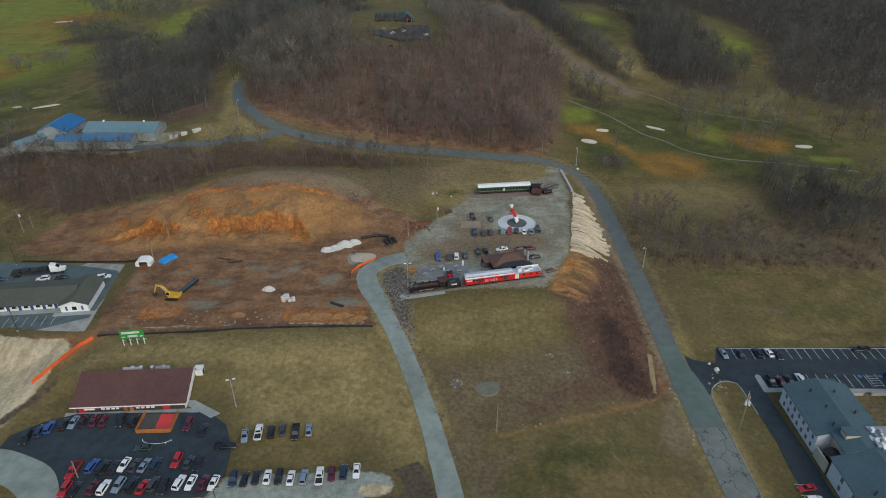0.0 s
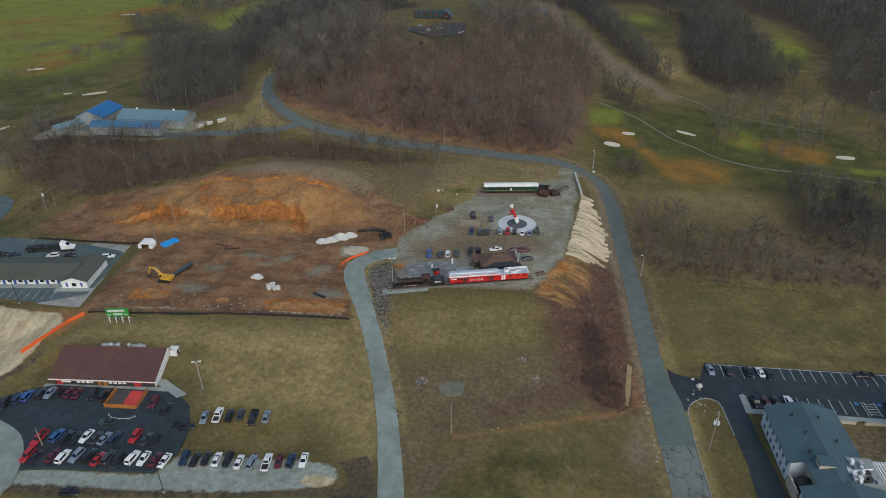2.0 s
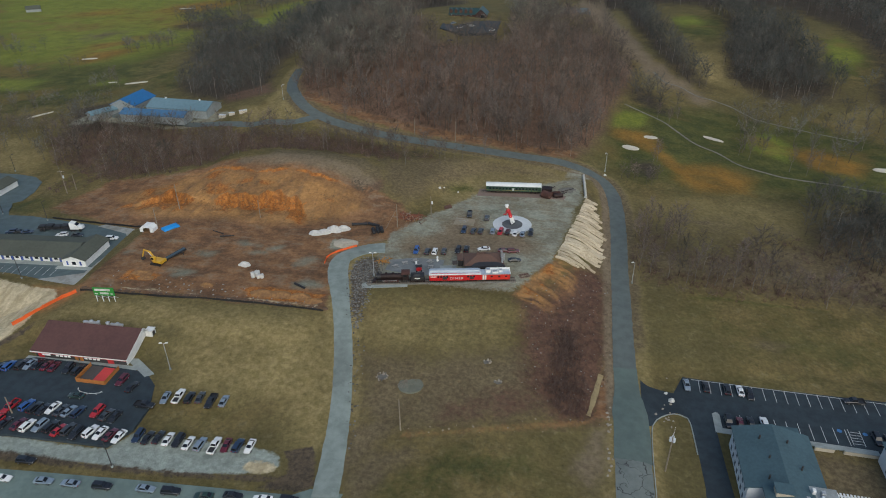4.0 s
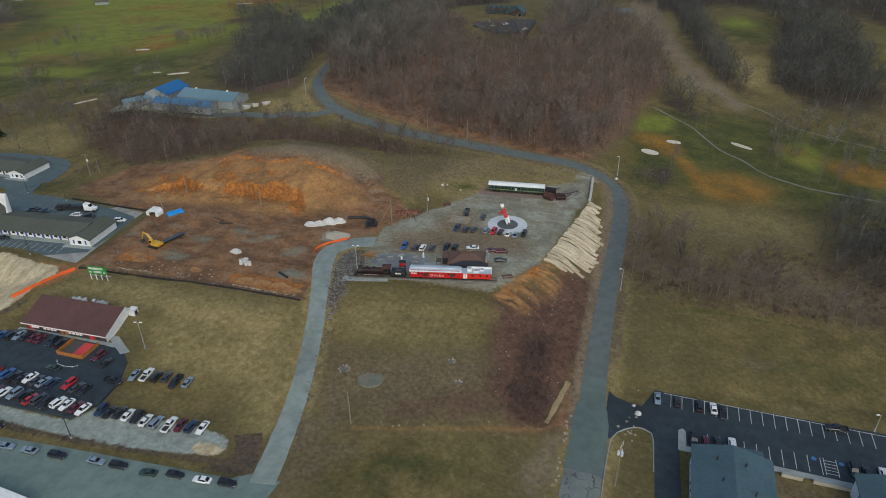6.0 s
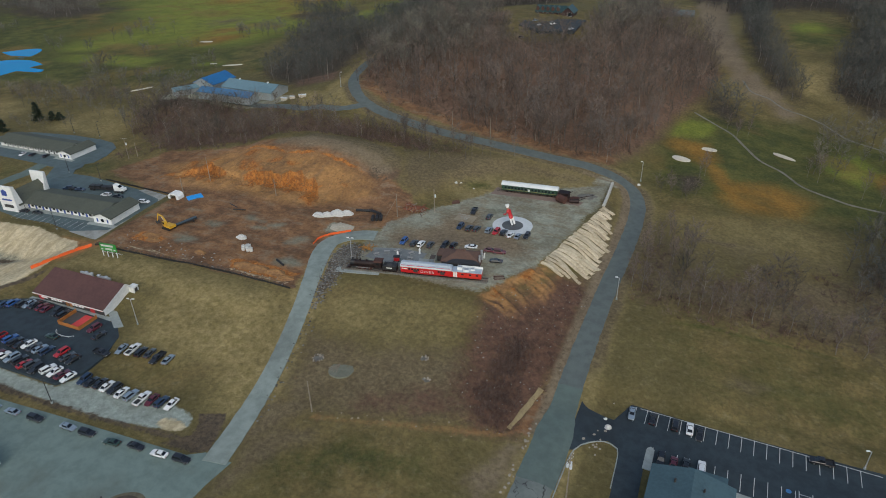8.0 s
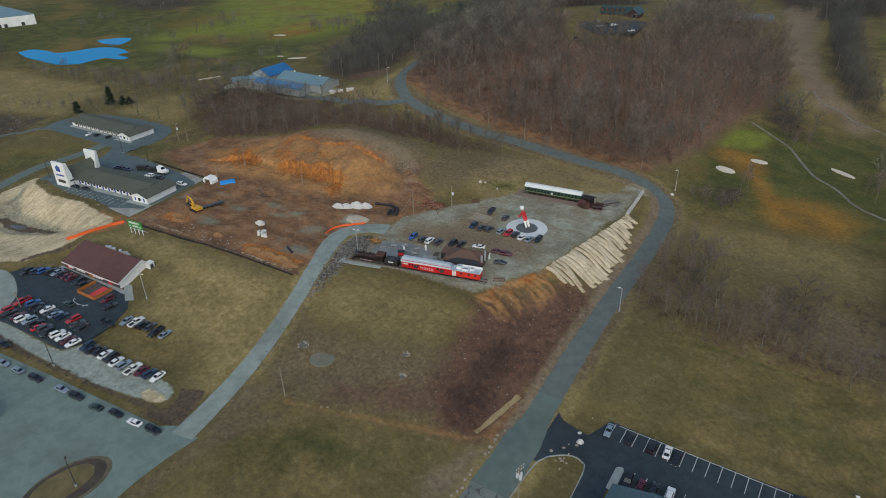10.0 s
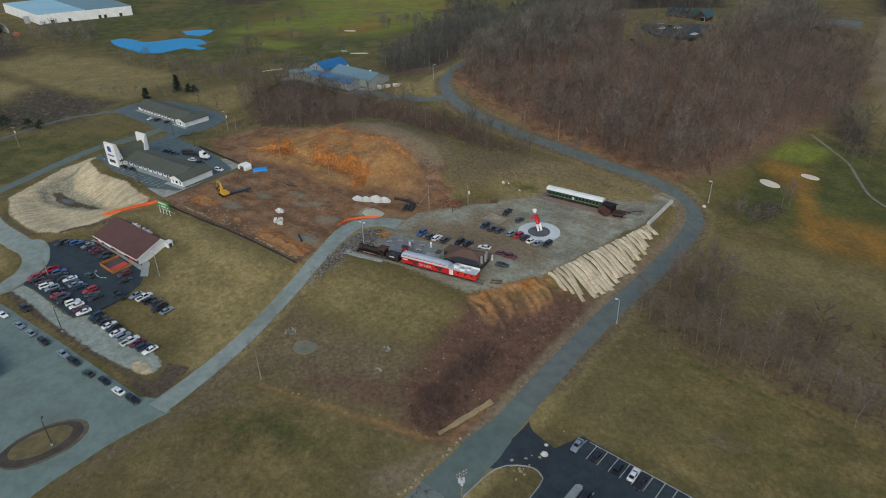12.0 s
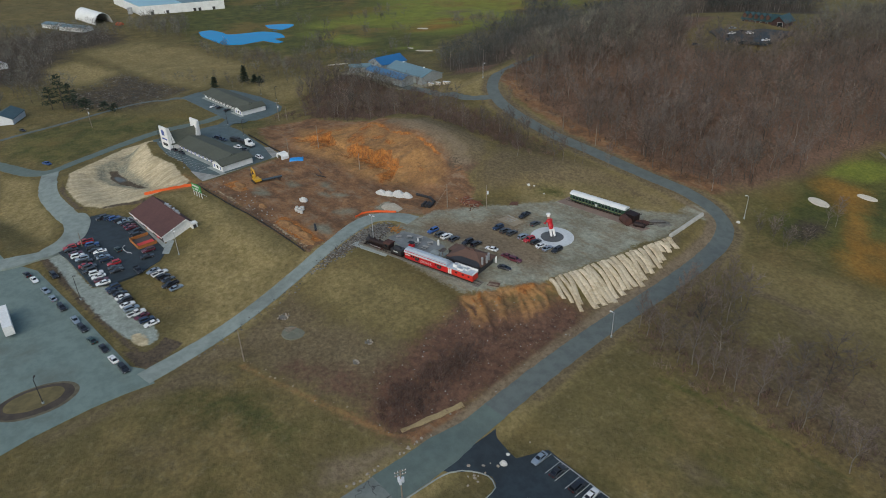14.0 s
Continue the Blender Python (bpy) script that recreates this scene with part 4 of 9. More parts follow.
tagged(part("access_road", strip(ACCESS, lambda t: 6.0 - 0.8 * smooth_step(0.0, 0.3, t) + 1.6 * smooth_step(0.6, 0.8, t), 0.16, wobble=0.1), DRIVE), "pale grey curving access road", "road", kind="structure")
tagged(part("lane_to_sheds", strip([(-76, 299), (-88, 290), (-109, 290), (-135, 295), (-160, 300), (-200, 305)], 5, 0.12, wobble=0.3), ROAD), "narrow grey lane to the sheds", "road", kind="structure")
tagged(part("motel_road", strip([(-330, 60), (-250, 84), (-210, 100), (-184, 112), (-187, 128), (-196, 148), (-204, 172), (-203, 190), (-203, 205), (-208, 214)], 6.5, 0.1, wobble=0.2), ROAD_MID), "pale grey road round the basin to the motels", "road", kind="structure")
tagged(part("yard_road", strip([(-180, 114), (-165, 110), (-148, 107), (-125, 107), (-108, 108), (-96, 106)], 7.5, 0.14, wobble=0.2), DRIVE), "pale concrete road into the car parks", "road", kind="structure")
tagged(part("far_lane", strip([(-250, 84), (-258, 130), (-270, 180), (-262, 200), (-244, 214)], 3, 0.12, wobble=0.2), ROAD), "narrow grey lane past the field", "road", kind="structure")
tagged(part("cart_path", strip([(73, 376), (84, 366), (93, 357), (100, 344), (107, 332), (116, 325), (124, 314), (135, 308), (144, 304), (165, 300), (200, 290)], 1.2, 0.1), TRACK), "pale golf cart path", "path", kind="structure")
tagged(part("cart_path", strip([(92, 440), (98, 424), (107, 419), (115, 409), (125, 405), (134, 398), (141, 388), (149, 380), (190, 360)], 1.1, 0.1), TRACK), "pale golf cart path", "path", kind="structure")


def yard(name, poly, z, material, label, lift=0.09):
    return tagged(part(name, Shape().slab(poly, z - 0.6, z + lift), material), label, "pavement", kind="structure")


yard("taco_car_park", [(-85.4, 97), (-88.1, 102.5), (-92.7, 107.5), (-100.4, 111), (-108.2, 113.2), (-107.8, 117.4), (-102, 121.8), (-95, 124.8), (-74, 125.4), (-60.5, 125.4), (-55, 121), (-51.5, 113), (-51, 105.5), (-54, 99.5), (-80, 98)], -3.62, ASPHALT, "dark asphalt car park of the restaurant", 0.22)
tagged(part("turning_drive", strip([(-88.6, 98), (-87.9, 92), (-89, 84), (-91, 77), (-95, 66)], lambda t: 5.5 + 2.5 * smooth_step(0.2, 0.5, t), 0.7, 0.9), DRIVE), "pale concrete drive into the yard", "pavement", kind="structure")
yard("turning_place", [(p.x, p.y) for p in curve_through([(-117, 104.5), (-114, 112), (-107, 112.9), (-100, 110.9), (-92.5, 107.3), (-88, 102.3), (-85.5, 97), (-85, 91.8), (-90.8, 92), (-94.5, 97.8), (-101, 102.2), (-110, 103.8), (-117, 104.5)], 1.5)[:-1]], -4.1, DRIVE, "wide rounded pale concrete turning place", 0.78)
yard("truck_yard", [(-130, -60), (-130, 78), (-92, 82), (-78, 88.5), (-45, 92), (-13, 94.9), (-5.1, 95.6), (-1.6, 98.0), (5.9, 98.1), (5.0, 91), (4.8, 83), (5.9, 70), (8, 60), (8, -60)], -4.1, YARD, "large weathered grey yard")
yard("apartment_car_park", [(83.2, 143.0), (81.2, 143.8), (81.2, 151.3), (84.2, 158.6), (103, 158.1), (131, 158.8), (165, 160), (165, 139.2), (90.6, 139.2), (84.6, 139.2), (84.4, 141)], -8.6, ASPHALT, "dark asphalt car park with white bays")
yard("apartment_drive", [(85.2, 60), (85.0, 112), (85.6, 120), (85.2, 130), (84.6, 139.15), (90.6, 139.15), (91.1, 127), (91.8, 116), (91.8, 60)], -8.6, ASPHALT, "dark asphalt drive beside the apartment house")
rings = []
for k in range(9):
    x = 72.4 + 1.1 * k
    low, high = np.interp(x, (72.4, 74.7, 77.3, 80.6, 81.2), (135.4, 137.0, 141.4, 143.4, 143.7)), np.interp(x, (72.4, 74.0, 81.2), (153.6, 152.0, 151.3))
    top = [(x, low + (high - low) * j / 6, on_ground(x, low + (high - low) * j / 6) + 0.07) for j in range(7)]
    rings.append(top + [(px, py, pz - 0.4) for px, py, pz in top[::-1]])
tagged(part("apartment_entry", Shape().rings(rings), ASPHALT), "dark asphalt entry to the apartment car park", "pavement", kind="structure")
yard("motel_yard", [(-177, 161), (-124, 156.5), (-107.5, 160), (-106, 166), (-106, 190), (-112, 196), (-160, 199), (-177, 197)], -2.3, ASPHALT_OLD, "faded grey asphalt yard round the motel")
yard("motel_apron", [(-127, 157.2), (-107, 158.5), (-102, 166), (-100.5, 190), (-108.5, 196.8), (-126, 198.3), (-128, 196.4), (-114, 193.4), (-110.6, 190), (-110.4, 165.5)], -2.27, CHALK, "pale gravel apron beside the motel")
yard("second_motel_yard", [(-258, 205.5), (-262, 217), (-260, 231), (-249, 236.6), (-224, 241.5), (-205, 242.4), (-195.5, 241.2), (-188.5, 236.8), (-184, 227), (-182.4, 218), (-188.5, 211.6), (-197, 206.6), (-208, 207)], -6.75, ASPHALT_OLD, "dark asphalt yard of the second motel", 0.2)
tagged(part("motel_link", strip([(-192, 213.5), (-187.5, 207.5), (-181, 199.6), (-173.5, 190.5)], lambda t: 13 + 3 * t, 0.22, 0.6), ASPHALT_OLD), "dark asphalt drive between the two motels", "pavement", kind="structure")
yard("clubhouse_car_park", [(-48, 462), (-46, 440), (-28, 425), (-8, 432), (-10, 470), (-30, 466)], 25.6, ASPHALT, "dark asphalt car park of the clubhouse", 0.9)
yard("second_clubhouse_car_park", [(6, 545), (50, 552), (48, 572), (4, 566)], 18.5, ROAD, "grey asphalt car park behind the wood", 0.9)
tagged(part("kerb", strip([(74.6, -60), (74.2, 60), (74.2, 110), (74.2, 127.8), (74.8, 137), (77.4, 141.3), (80.6, 143.2), (83.2, 142.6), (84.4, 140.6), (85.0, 130)], 0.24, 0.18, 0.5), CONCRETE), "grey concrete kerb round the grass island", "kerb", kind="structure")
# the island in the yard
def uneven(x, y, r, squash, turn, ragged, seed, n=72):
    """An oval outline with a ragged edge."""
    rng = random.Random(seed)
    waves = [(k, rng.uniform(0, 6.3), rng.uniform(0.4, 1.0) / k ** 0.5) for k in (2, 3, 5, 8, 13, 19)]
    ring = []
    for px, py in circle(0, 0, r, n, squash, turn):
        q = math.atan2(py, px)
        g = 1 + ragged * sum(w * math.sin(k * q + p) for k, p, w in waves)
        ring.append((x + px * g, y + py * g))
    return ring


island = thing("yard_island", "oval grass island with a churned muddy rim in the yard", "traffic island", pose(0, 0, -4.1))
part("kerb", Shape().slab(uneven(-7.1, 73.8, 9.6, 0.64, radians(81), 0.006, 1), 0.0, 0.13), paint("trodden verge", (0.135, 0.120, 0.078), (0.085, 0.072, 0.046), 0.8, 0.2, 0.95), island, "trodden grassy rim")
part("mud_track", Shape().slab(uneven(-7.3, 73.4, 8.9, 0.62, radians(81), 0.022, 2), 0.05, 0.155), paint("churned mud", (0.066, 0.051, 0.037), (0.036, 0.029, 0.023), 0.6, 0.25, 0.9), island, "ring of dark churned mud")
part("lawn", Shape().slab(uneven(-7.9, 73.4, 6.9, 0.56, radians(81), 0.026, 3), 0.1, 0.19), paint("island grass", (0.150, 0.118, 0.050), (0.098, 0.082, 0.034), 0.5, 0.25, 0.95), island)
# statue platform in the gravel lot
plate = thing("statue_platform", "round pale concrete platform with a dark middle", "platform", pose(28.4, 222.6, 1.0))
part("outer_ring", Shape().slab(circle(0, 0, 7.2, 48), -0.3, 0.12), paint("pale concrete", (0.60, 0.62, 0.62), (0.50, 0.52, 0.52), 1.0, 0.2), plate)
part("middle", Shape().slab(circle(0, 0, 3.8, 40), 0.0, 0.18), paint("dark slab", (0.105, 0.110, 0.112), (0.075, 0.078, 0.08), 1.0, 0.2), plate)
# ponds, with the sky's blue reflection painted into the water colour
tagged(part("water_pond", Shape().slab([(p.x, p.y) for p in curve_through(POND + POND[:1], 4)[:-1]], -12.6, -12.2), WATER), "pond with the blue sky reflection painted in", "pond", kind="structure")
tagged(part("water_pond_small", Shape().slab([(p.x, p.y) for p in curve_through(POND_SMALL + POND_SMALL[:1], 4)[:-1]], -12.6, -12.2), WATER), "small pond with the blue sky reflection painted in", "pond", kind="structure")
tagged(part("water_basin", Shape().slab(circle(-147, 136.3, 8, 24, 0.2, radians(9)), on_ground(-147, 136.3) - 0.5, on_ground(-147, 136.3) + 0.2), paint("muddy water", (0.10, 0.09, 0.065), (0.075, 0.065, 0.045), 0.5, 0.1, 0.25)), "shallow muddy water in the basin", "water", kind="structure")
# bunkers on the golf course
for x, y, r, q, s in ((85, 332.5, 3.4, 0.1, 0.5), (74.6, 316, 3.9, -0.2, 0.6), (116.5, 343.5, 5.0, -0.35, 0.3), (189, 322.6, 4.4, 0.0, 0.5), (-239.8, 384, 7.5, 0.32, 0.18), (-259.7, 320.5, 7, 1.0, 0.14), (-259, 386, 3, 0.1, 0.4), (-380, 680, 9, 0.2, 0.3), (-330, 455, 6, 0.2, 0.35), (-190, 330, 5, 0.2, 0.35)):
    rim = uneven(x, y, r, s, q, 0.045, int(10 * r), 26)
    z = max(on_ground(*p) for p in rim)
    rings = [[(x + (px - x) * k, y + (py - y) * k, on_ground(x + (px - x) * k, y + (py - y) * k) + h) for px, py in rim] for k, h in ((1.06, -0.5), (1.0, 0.32), (0.88, 0.34), (0.45, 0.3))]
    tagged(part("sand_bunker", Shape().rings(rings), SAND), "pale sand bunker in the golf course grass", "bunker", "bunkers")

# ---- bare winter trees ----
def stick(p, q, r0, r1, n=3):
    p, q = np.array(p, float), np.array(q, float)
    d = q - p
    d = d / (np.linalg.norm(d) + 1e-9)
    u = np.cross(d, (0.31, 0.67, 0.67))
    u /= np.linalg.norm(u) + 1e-9
    w = np.cross(d, u)
    ang = [2 * math.pi * k / n for k in range(n)]
    v = [p + r0 * (math.cos(t) * u + math.sin(t) * w) for t in ang] + [q + r1 * (math.cos(t) * u + math.sin(t) * w) for t in ang]
    f = []
    for i in range(n):
        j = (i + 1) % n
        f += [(i, j, n + j), (i, n + j, n + i)]
    return v, f


def bare_tree(seed, tall=14.0, limbs=11, twigs=13, spread=0.3, blade=0.07, first=0.3, rise=(0.65, 1.2), limbed=True):
    """Trunk and limbs, and twigs, of one leafless tree as two lists of vertices and triangles."""
    rng = random.Random(seed)
    wood, fine = ([], []), ([], [])

    def put(to, vf):
        k = len(to[0])
        to[0].extend(vf[0])
        to[1].extend(tuple(i + k for i in f) for f in vf[1])

    pts = [np.array((0.0, 0.0, -0.4))]
    for k in range(1, 5):
        pts.append(np.array((rng.gauss(0, 0.022) * tall, rng.gauss(0, 0.022) * tall, tall * 0.92 * k / 4)) * (1, 1, 1))
    rad = [0.0105 * tall * (1 - 0.23 * k) for k in range(5)]
    for k in range(4):
        put(wood, stick(pts[k], pts[k + 1], rad[k], rad[k + 1], 4))
    for i in range(limbs):
        s = first + (0.95 - first) * (i + rng.random()) / limbs
        k = min(int(s * 4), 3)
        base = pts[k] + (pts[k + 1] - pts[k]) * (s * 4 - k)
        turn, up = i * 2.4 + rng.uniform(-0.5, 0.5), rng.uniform(*rise)
        way = np.array((math.cos(turn) * math.cos(up), math.sin(turn) * math.cos(up), math.sin(up)))
        long = tall * spread * (1.25 - 0.75 * s) * rng.uniform(0.8, 1.2)
        mid = base + way * long * 0.55
        end = base + (way + (0, 0, 0.25)) * long
        if limbed:
            put(wood, stick(base, mid, 0.0044 * tall, 0.0028 * tall))
            put(wood, stick(mid, end, 0.0028 * tall, 0.001 * tall))
        for _ in range(twigs):
            q = rng.uniform(0.2, 1.0)
            start = base + (mid - base) * (q / 0.55) if q < 0.55 else mid + (end - mid) * ((q - 0.55) / 0.45)
            dirn = way * 0.7 + np.array((rng.gauss(0, 0.62), rng.gauss(0, 0.62), rng.gauss(0.2, 0.45)))
            dirn /= np.linalg.norm(dirn)
            tip = start + dirn * tall * rng.uniform(0.06, 0.17)
            wide = np.cross(dirn, (rng.random(), rng.random(), rng.random()))
            wide = wide / (np.linalg.norm(wide) + 1e-9) * blade * tall / 14 * rng.uniform(0.6, 1.3)
            n = len(fine[0])
            fine[0].extend([start - wide / 2, start + wide / 2, tip])
            fine[1].append((n, n + 1, n + 2))
    return [(np.array(v), np.array(f)) for v, f in (wood, fine)]


def brush(seed, tall=1.8, stems=22, wide=0.06):
    rng = random.Random(seed)
    v, f = [], []
    for _ in range(stems):
        x, y = rng.gauss(0, 0.5), rng.gauss(0, 0.5)
        t = rng.uniform(0, 6.3)
        tip = (x + rng.gauss(0, 0.7), y + rng.gauss(0, 0.7), tall * rng.uniform(0.5, 1.1))
        n = len(v)
        v += [(x - math.cos(t) * wide, y - math.sin(t) * wide, -0.2), (x + math.cos(t) * wide, y + math.sin(t) * wide, -0.2), tip]
        f.append((n, n + 1, n + 2))
    return np.array(v), np.array(f)


def scatter(poly, gap, seed, keep=1.0, holes=(), clump=0.0):
    rng = np.random.default_rng(seed)
    xs, ys = [p[0] for p in poly], [p[1] for p in poly]
    gx, gy = np.meshgrid(np.arange(min(xs), max(xs), gap), np.arange(min(ys), max(ys), gap))
    x = gx.ravel() + rng.uniform(-0.5, 0.5, gx.size) * gap
    y = gy.ravel() + rng.uniform(-0.5, 0.5, gx.size) * gap
    ok = (reach(poly, x, y) < rng.uniform(-3, 2, x.size)) & (rng.random(x.size) < keep)
    if clump:
        ok &= rng.random(x.size) < np.clip(0.65 + clump * (lattice(x, y, 15, seed) + 0.5 * lattice(x, y, 6, seed + 1)), 0.04, 1)
    for h in holes:
        ok &= reach(h, x, y) > 0
    return x[ok], y[ok], rng


def planted(models, x, y, rng, lo, hi, wide=(0.9, 1.15)):
    """Copies of the models' arrays at the places, as one pair of arrays."""
    z = ground_z(x, y)
    pick = rng.integers(0, len(models), x.size)
    size, girth, turn = rng.uniform(lo, hi, x.size), rng.uniform(*wide, x.size), rng.uniform(0, 2 * math.pi, x.size)
    hue = rng.random(x.size)
    vs, fs, ts, k = [], [], [], 0
    for i, (mv, mf) in enumerate(models):
        at = np.nonzero(pick == i)[0]
        if not len(at) or not len(mv):
            continue
        c, s, r, g = np.cos(turn[at])[:, None], np.sin(turn[at])[:, None], size[at][:, None], girth[at][:, None]
        px = (c * mv[:, 0] - s * mv[:, 1]) * r * g + x[at][:, None]
        py = (s * mv[:, 0] + c * mv[:, 1]) * r * g + y[at][:, None]
        pz = mv[:, 2] * r + z[at][:, None]
        vs.append(np.stack([px, py, pz], 2).reshape(-1, 3))
        ts.append(np.repeat(hue[at], len(mv)))
        fs.append((mf[None] + (k + np.arange(len(at)) * len(mv))[:, None, None]).reshape(-1, 3))
        k += len(at) * len(mv)
    return np.concatenate(vs), np.concatenate(fs), np.concatenate(ts)


TREES = [bare_tree(s, 14, 12, 34, 0.40, blade=0.085, rise=(0.35, 1.1)) for s in range(7)]
SLIM = [bare_tree(s + 40, 15, 10, 34, 0.30, blade=0.08, first=0.4, rise=(0.6, 1.25)) for s in range(6)]
MIDDLE = [bare_tree(s + 60, 14, 12, 34, 0.42, blade=0.075, rise=(0.3, 1.1), limbed=False) for s in range(7)]
FAR = [bare_tree(s + 80, 14, 10, 13, 0.40, blade=0.21, rise=(0.3, 1.1), limbed=False) for s in range(6)]
BUSHES = [brush(s) for s in range(6)]


def wood(name, label, poly, gap, seed, lo, hi, models, twig=None, keep=1.0, holes=(), clump=0.0):
    x, y, rng = scatter(poly, gap, seed, keep, holes, clump)
    state = rng.bit_generator.state
    v, f, t = planted([m[0] for m in models], x, y, rng, lo, hi)
    rng.bit_generator.state = state
    v2, f2, t2 = planted([m[1] for m in models], x, y, rng, lo, hi)
    me = mesh_from(name, np.concatenate([v, v2]), np.concatenate([f, f2 + len(v)]), [BARK, twig or TWIG])
    me.attributes.new("tint", "FLOAT", "POINT").data.foreach_set("value", np.concatenate([t, t2]).astype(np.float32))
    me.polygons.foreach_set("material_index", np.repeat(np.array([0, 1], np.int32), [len(f), len(f2)]))
    return tagged(new(name, me), label, "woodland", kind="stuff")


def thicket(name, label, poly, gap, seed, lo, hi, material=None, holes=(), clump=0.0):
    x, y, rng = scatter(poly, gap, seed, 1.0, holes, clump)
    v, f, t = planted(BUSHES, x, y, rng, lo, hi, (0.8, 1.6))
    me = mesh_from(name, v, f, material or TWIG_RED)
    me.attributes.new("tint", "FLOAT", "POINT").data.foreach_set("value", t.astype(np.float32))
    return tagged(new(name, me), label, "brush", kind="stuff")


HILL_FRONT = [(-97, 324), (-69, 309), (-22, 294), (35, 287), (48, 290), (55, 305), (62, 340), (20, 348), (-40, 352), (-106, 348)]
HILL_BACK = [(-106, 348), (-40, 352), (20, 348), (62, 340), (66, 365), (75, 400), (80, 440), (62, 530), (20, 540), (2, 470), (-2, 425), (-40, 412), (-58, 430), (-66, 480), (-112, 480), (-121, 400)]
wood("woodland_hill", "leafless reddish-brown wood at the foot of the hill", HILL_FRONT, 4.7, 11, 0.6, 1.15, TREES + SLIM, TWIG, 1.0, (), 0.5)
wood("woodland_hill_top", "dense leafless grey-brown wood on the hilltop", HILL_BACK, 6.2, 41, 0.75, 1.25, MIDDLE, TWIG_MIXED)
thicket("brush_hill", "reddish undergrowth in the hillside wood", HILL_FRONT, 3.4, 10, 0.6, 1.6)
wood("woodland_saddle", "tall grey bare trees where the road meets the hilltop", [(-126, 386), (-112, 372), (-104, 350), (-96, 330), (-81, 336), (-60, 355), (-52, 402), (-62, 440), (-100, 470), (-128, 440)], 6.0, 73, 0.85, 1.3, MIDDLE, TWIG_GREY)
wood("woodland_west", "leafless grey-brown wood beside the bending road", LEFT_WOOD, 6.8, 12, 0.5, 1.2, MIDDLE, TWIG_FAR)
wood("woodland_bank", "leafless trees above the dug bank", BANK_WOOD, 5.6, 13, 0.35, 0.95, TREES + SLIM, TWIG_MIXED, 0.9, (), 0.7)
thicket("brush_bank", "dark leafless brush above the dug bank", BANK_WOOD, 2.9, 14, 0.5, 1.7, TWIG_DARK)
VERGE = [(-78, 280), (-60, 282), (-38, 279), (-12, 275), (-8, 268), (-24, 262), (-34, 256), (-40, 262), (-62, 272)]
thicket("brush_verge", "reddish brush between the bank and the road", VERGE, 2.6, 98, 0.4, 1.2, TWIG_RED, (), 0.7)
wood("woodland_verge", "thin bare trees between the bank and the road", [(-40, 262), (-12, 262), (14, 274), (-20, 281), (-56, 283), (-84, 285), (-70, 274)], 6, 37, 0.35, 0.75, TREES + SLIM, TWIG_MIXED, 0.75)
wood("woodland_field_edge", "tall thin leafless trees at the corner of the field", FIELD_LEFT, 4.2, 15, 0.5, 1.05, TREES + SLIM, TWIG_MIXED, 0.85, (), 0.6)
wood("woodland_field_band", "sparse bare trees in brush along the field", FIELD_BAND, 4.8, 95, 0.4, 0.95, TREES + SLIM, TWIG_MIXED, 0.7, (), 0.6)
wood("woodland_field_far", "dark leafless wood beyond the field", FIELD_RIGHT, 5.4, 96, 0.5, 1.1, TREES + SLIM, TWIG_FAR, 0.9, (), 0.6)
wood("woodland_bend", "small grey copse by the bend of the road", [(70, 277), (80, 274), (87, 278), (86, 286), (74, 288)], 3.2, 97, 0.3, 0.55, TREES, TWIG_MIXED, 0.9)
thicket("brush_field_edge", "brown leafless brush along the edge of the field", FIELD_WOOD, 2.8, 16, 0.35, 1.3, TWIG_DARK, (), 0.8)
thicket("brush_field_front", "reddish brush at the front of the field trees", [(73, 199), (87, 198), (98, 196), (111, 197), (121, 198), (133, 200), (145, 203), (145, 212), (120, 208), (98, 206), (74, 214)], 2.2, 72, 0.4, 1.2, TWIG_RED, (), 0.9)
thicket("brush_slope", "dark reddish brush on the slope below the gravel lot", SCRUB, 1.5, 17, 0.2, 0.5, None, [[(34, 178), (42, 196), (45, 202), (53, 198), (57, 198), (54, 188), (51, 180), (46, 174), (40, 172)]])
thicket("brush_tangle", "dark tangled brush low on the slope", [(47, 143), (48.5, 148), (48, 161), (52, 170), (55.6, 158), (58, 142), (56.6, 134.5), (51, 135.4)], 0.8, 70, 0.5, 1.15, TWIG_DARK, (), 0.6)
wood("woodland_golf_corner", "dark bare trees below the golf course", [(136, 266), (157, 287), (170, 270), (168, 222), (150, 222), (139, 246)], 5.2, 71, 0.5, 1.05, TREES, TWIG_FAR, 0.85)
thicket("brush_field", "dry brown weeds in the field", BROWN, 2.0, 18, 0.12, 0.35, WEED)
wood("woodland_golf_near", "bare trees between the golf greens", GOLF_NEAR, 6, 19, 0.8, 1.15, TREES, TWIG_FAR)
wood("woodland_golf_row", "row of bare trees beside the cleared strip", GOLF_ROW, 5.2, 20, 0.8, 1.2, MIDDLE, TWIG_FAR)
wood("woodland_east", "leafless wood between two golf greens", EAST_NEAR, 5.6, 21, 0.9, 1.3, MIDDLE, TWIG_FAR)
wood("woodland_east_far", "wide leafless wood beyond the golf course", EAST_FAR, 9.5, 33, 1.0, 1.5, FAR, TWIG_FAR)
wood("woodland_golf_scattered", "scattered bare trees on the golf course", [(125, 322), (160, 318), (240, 320), (300, 350), (230, 400), (150, 400), (120, 365)], 9.5, 22, 0.6, 1.1, TREES, TWIG_GREY, 0.8)
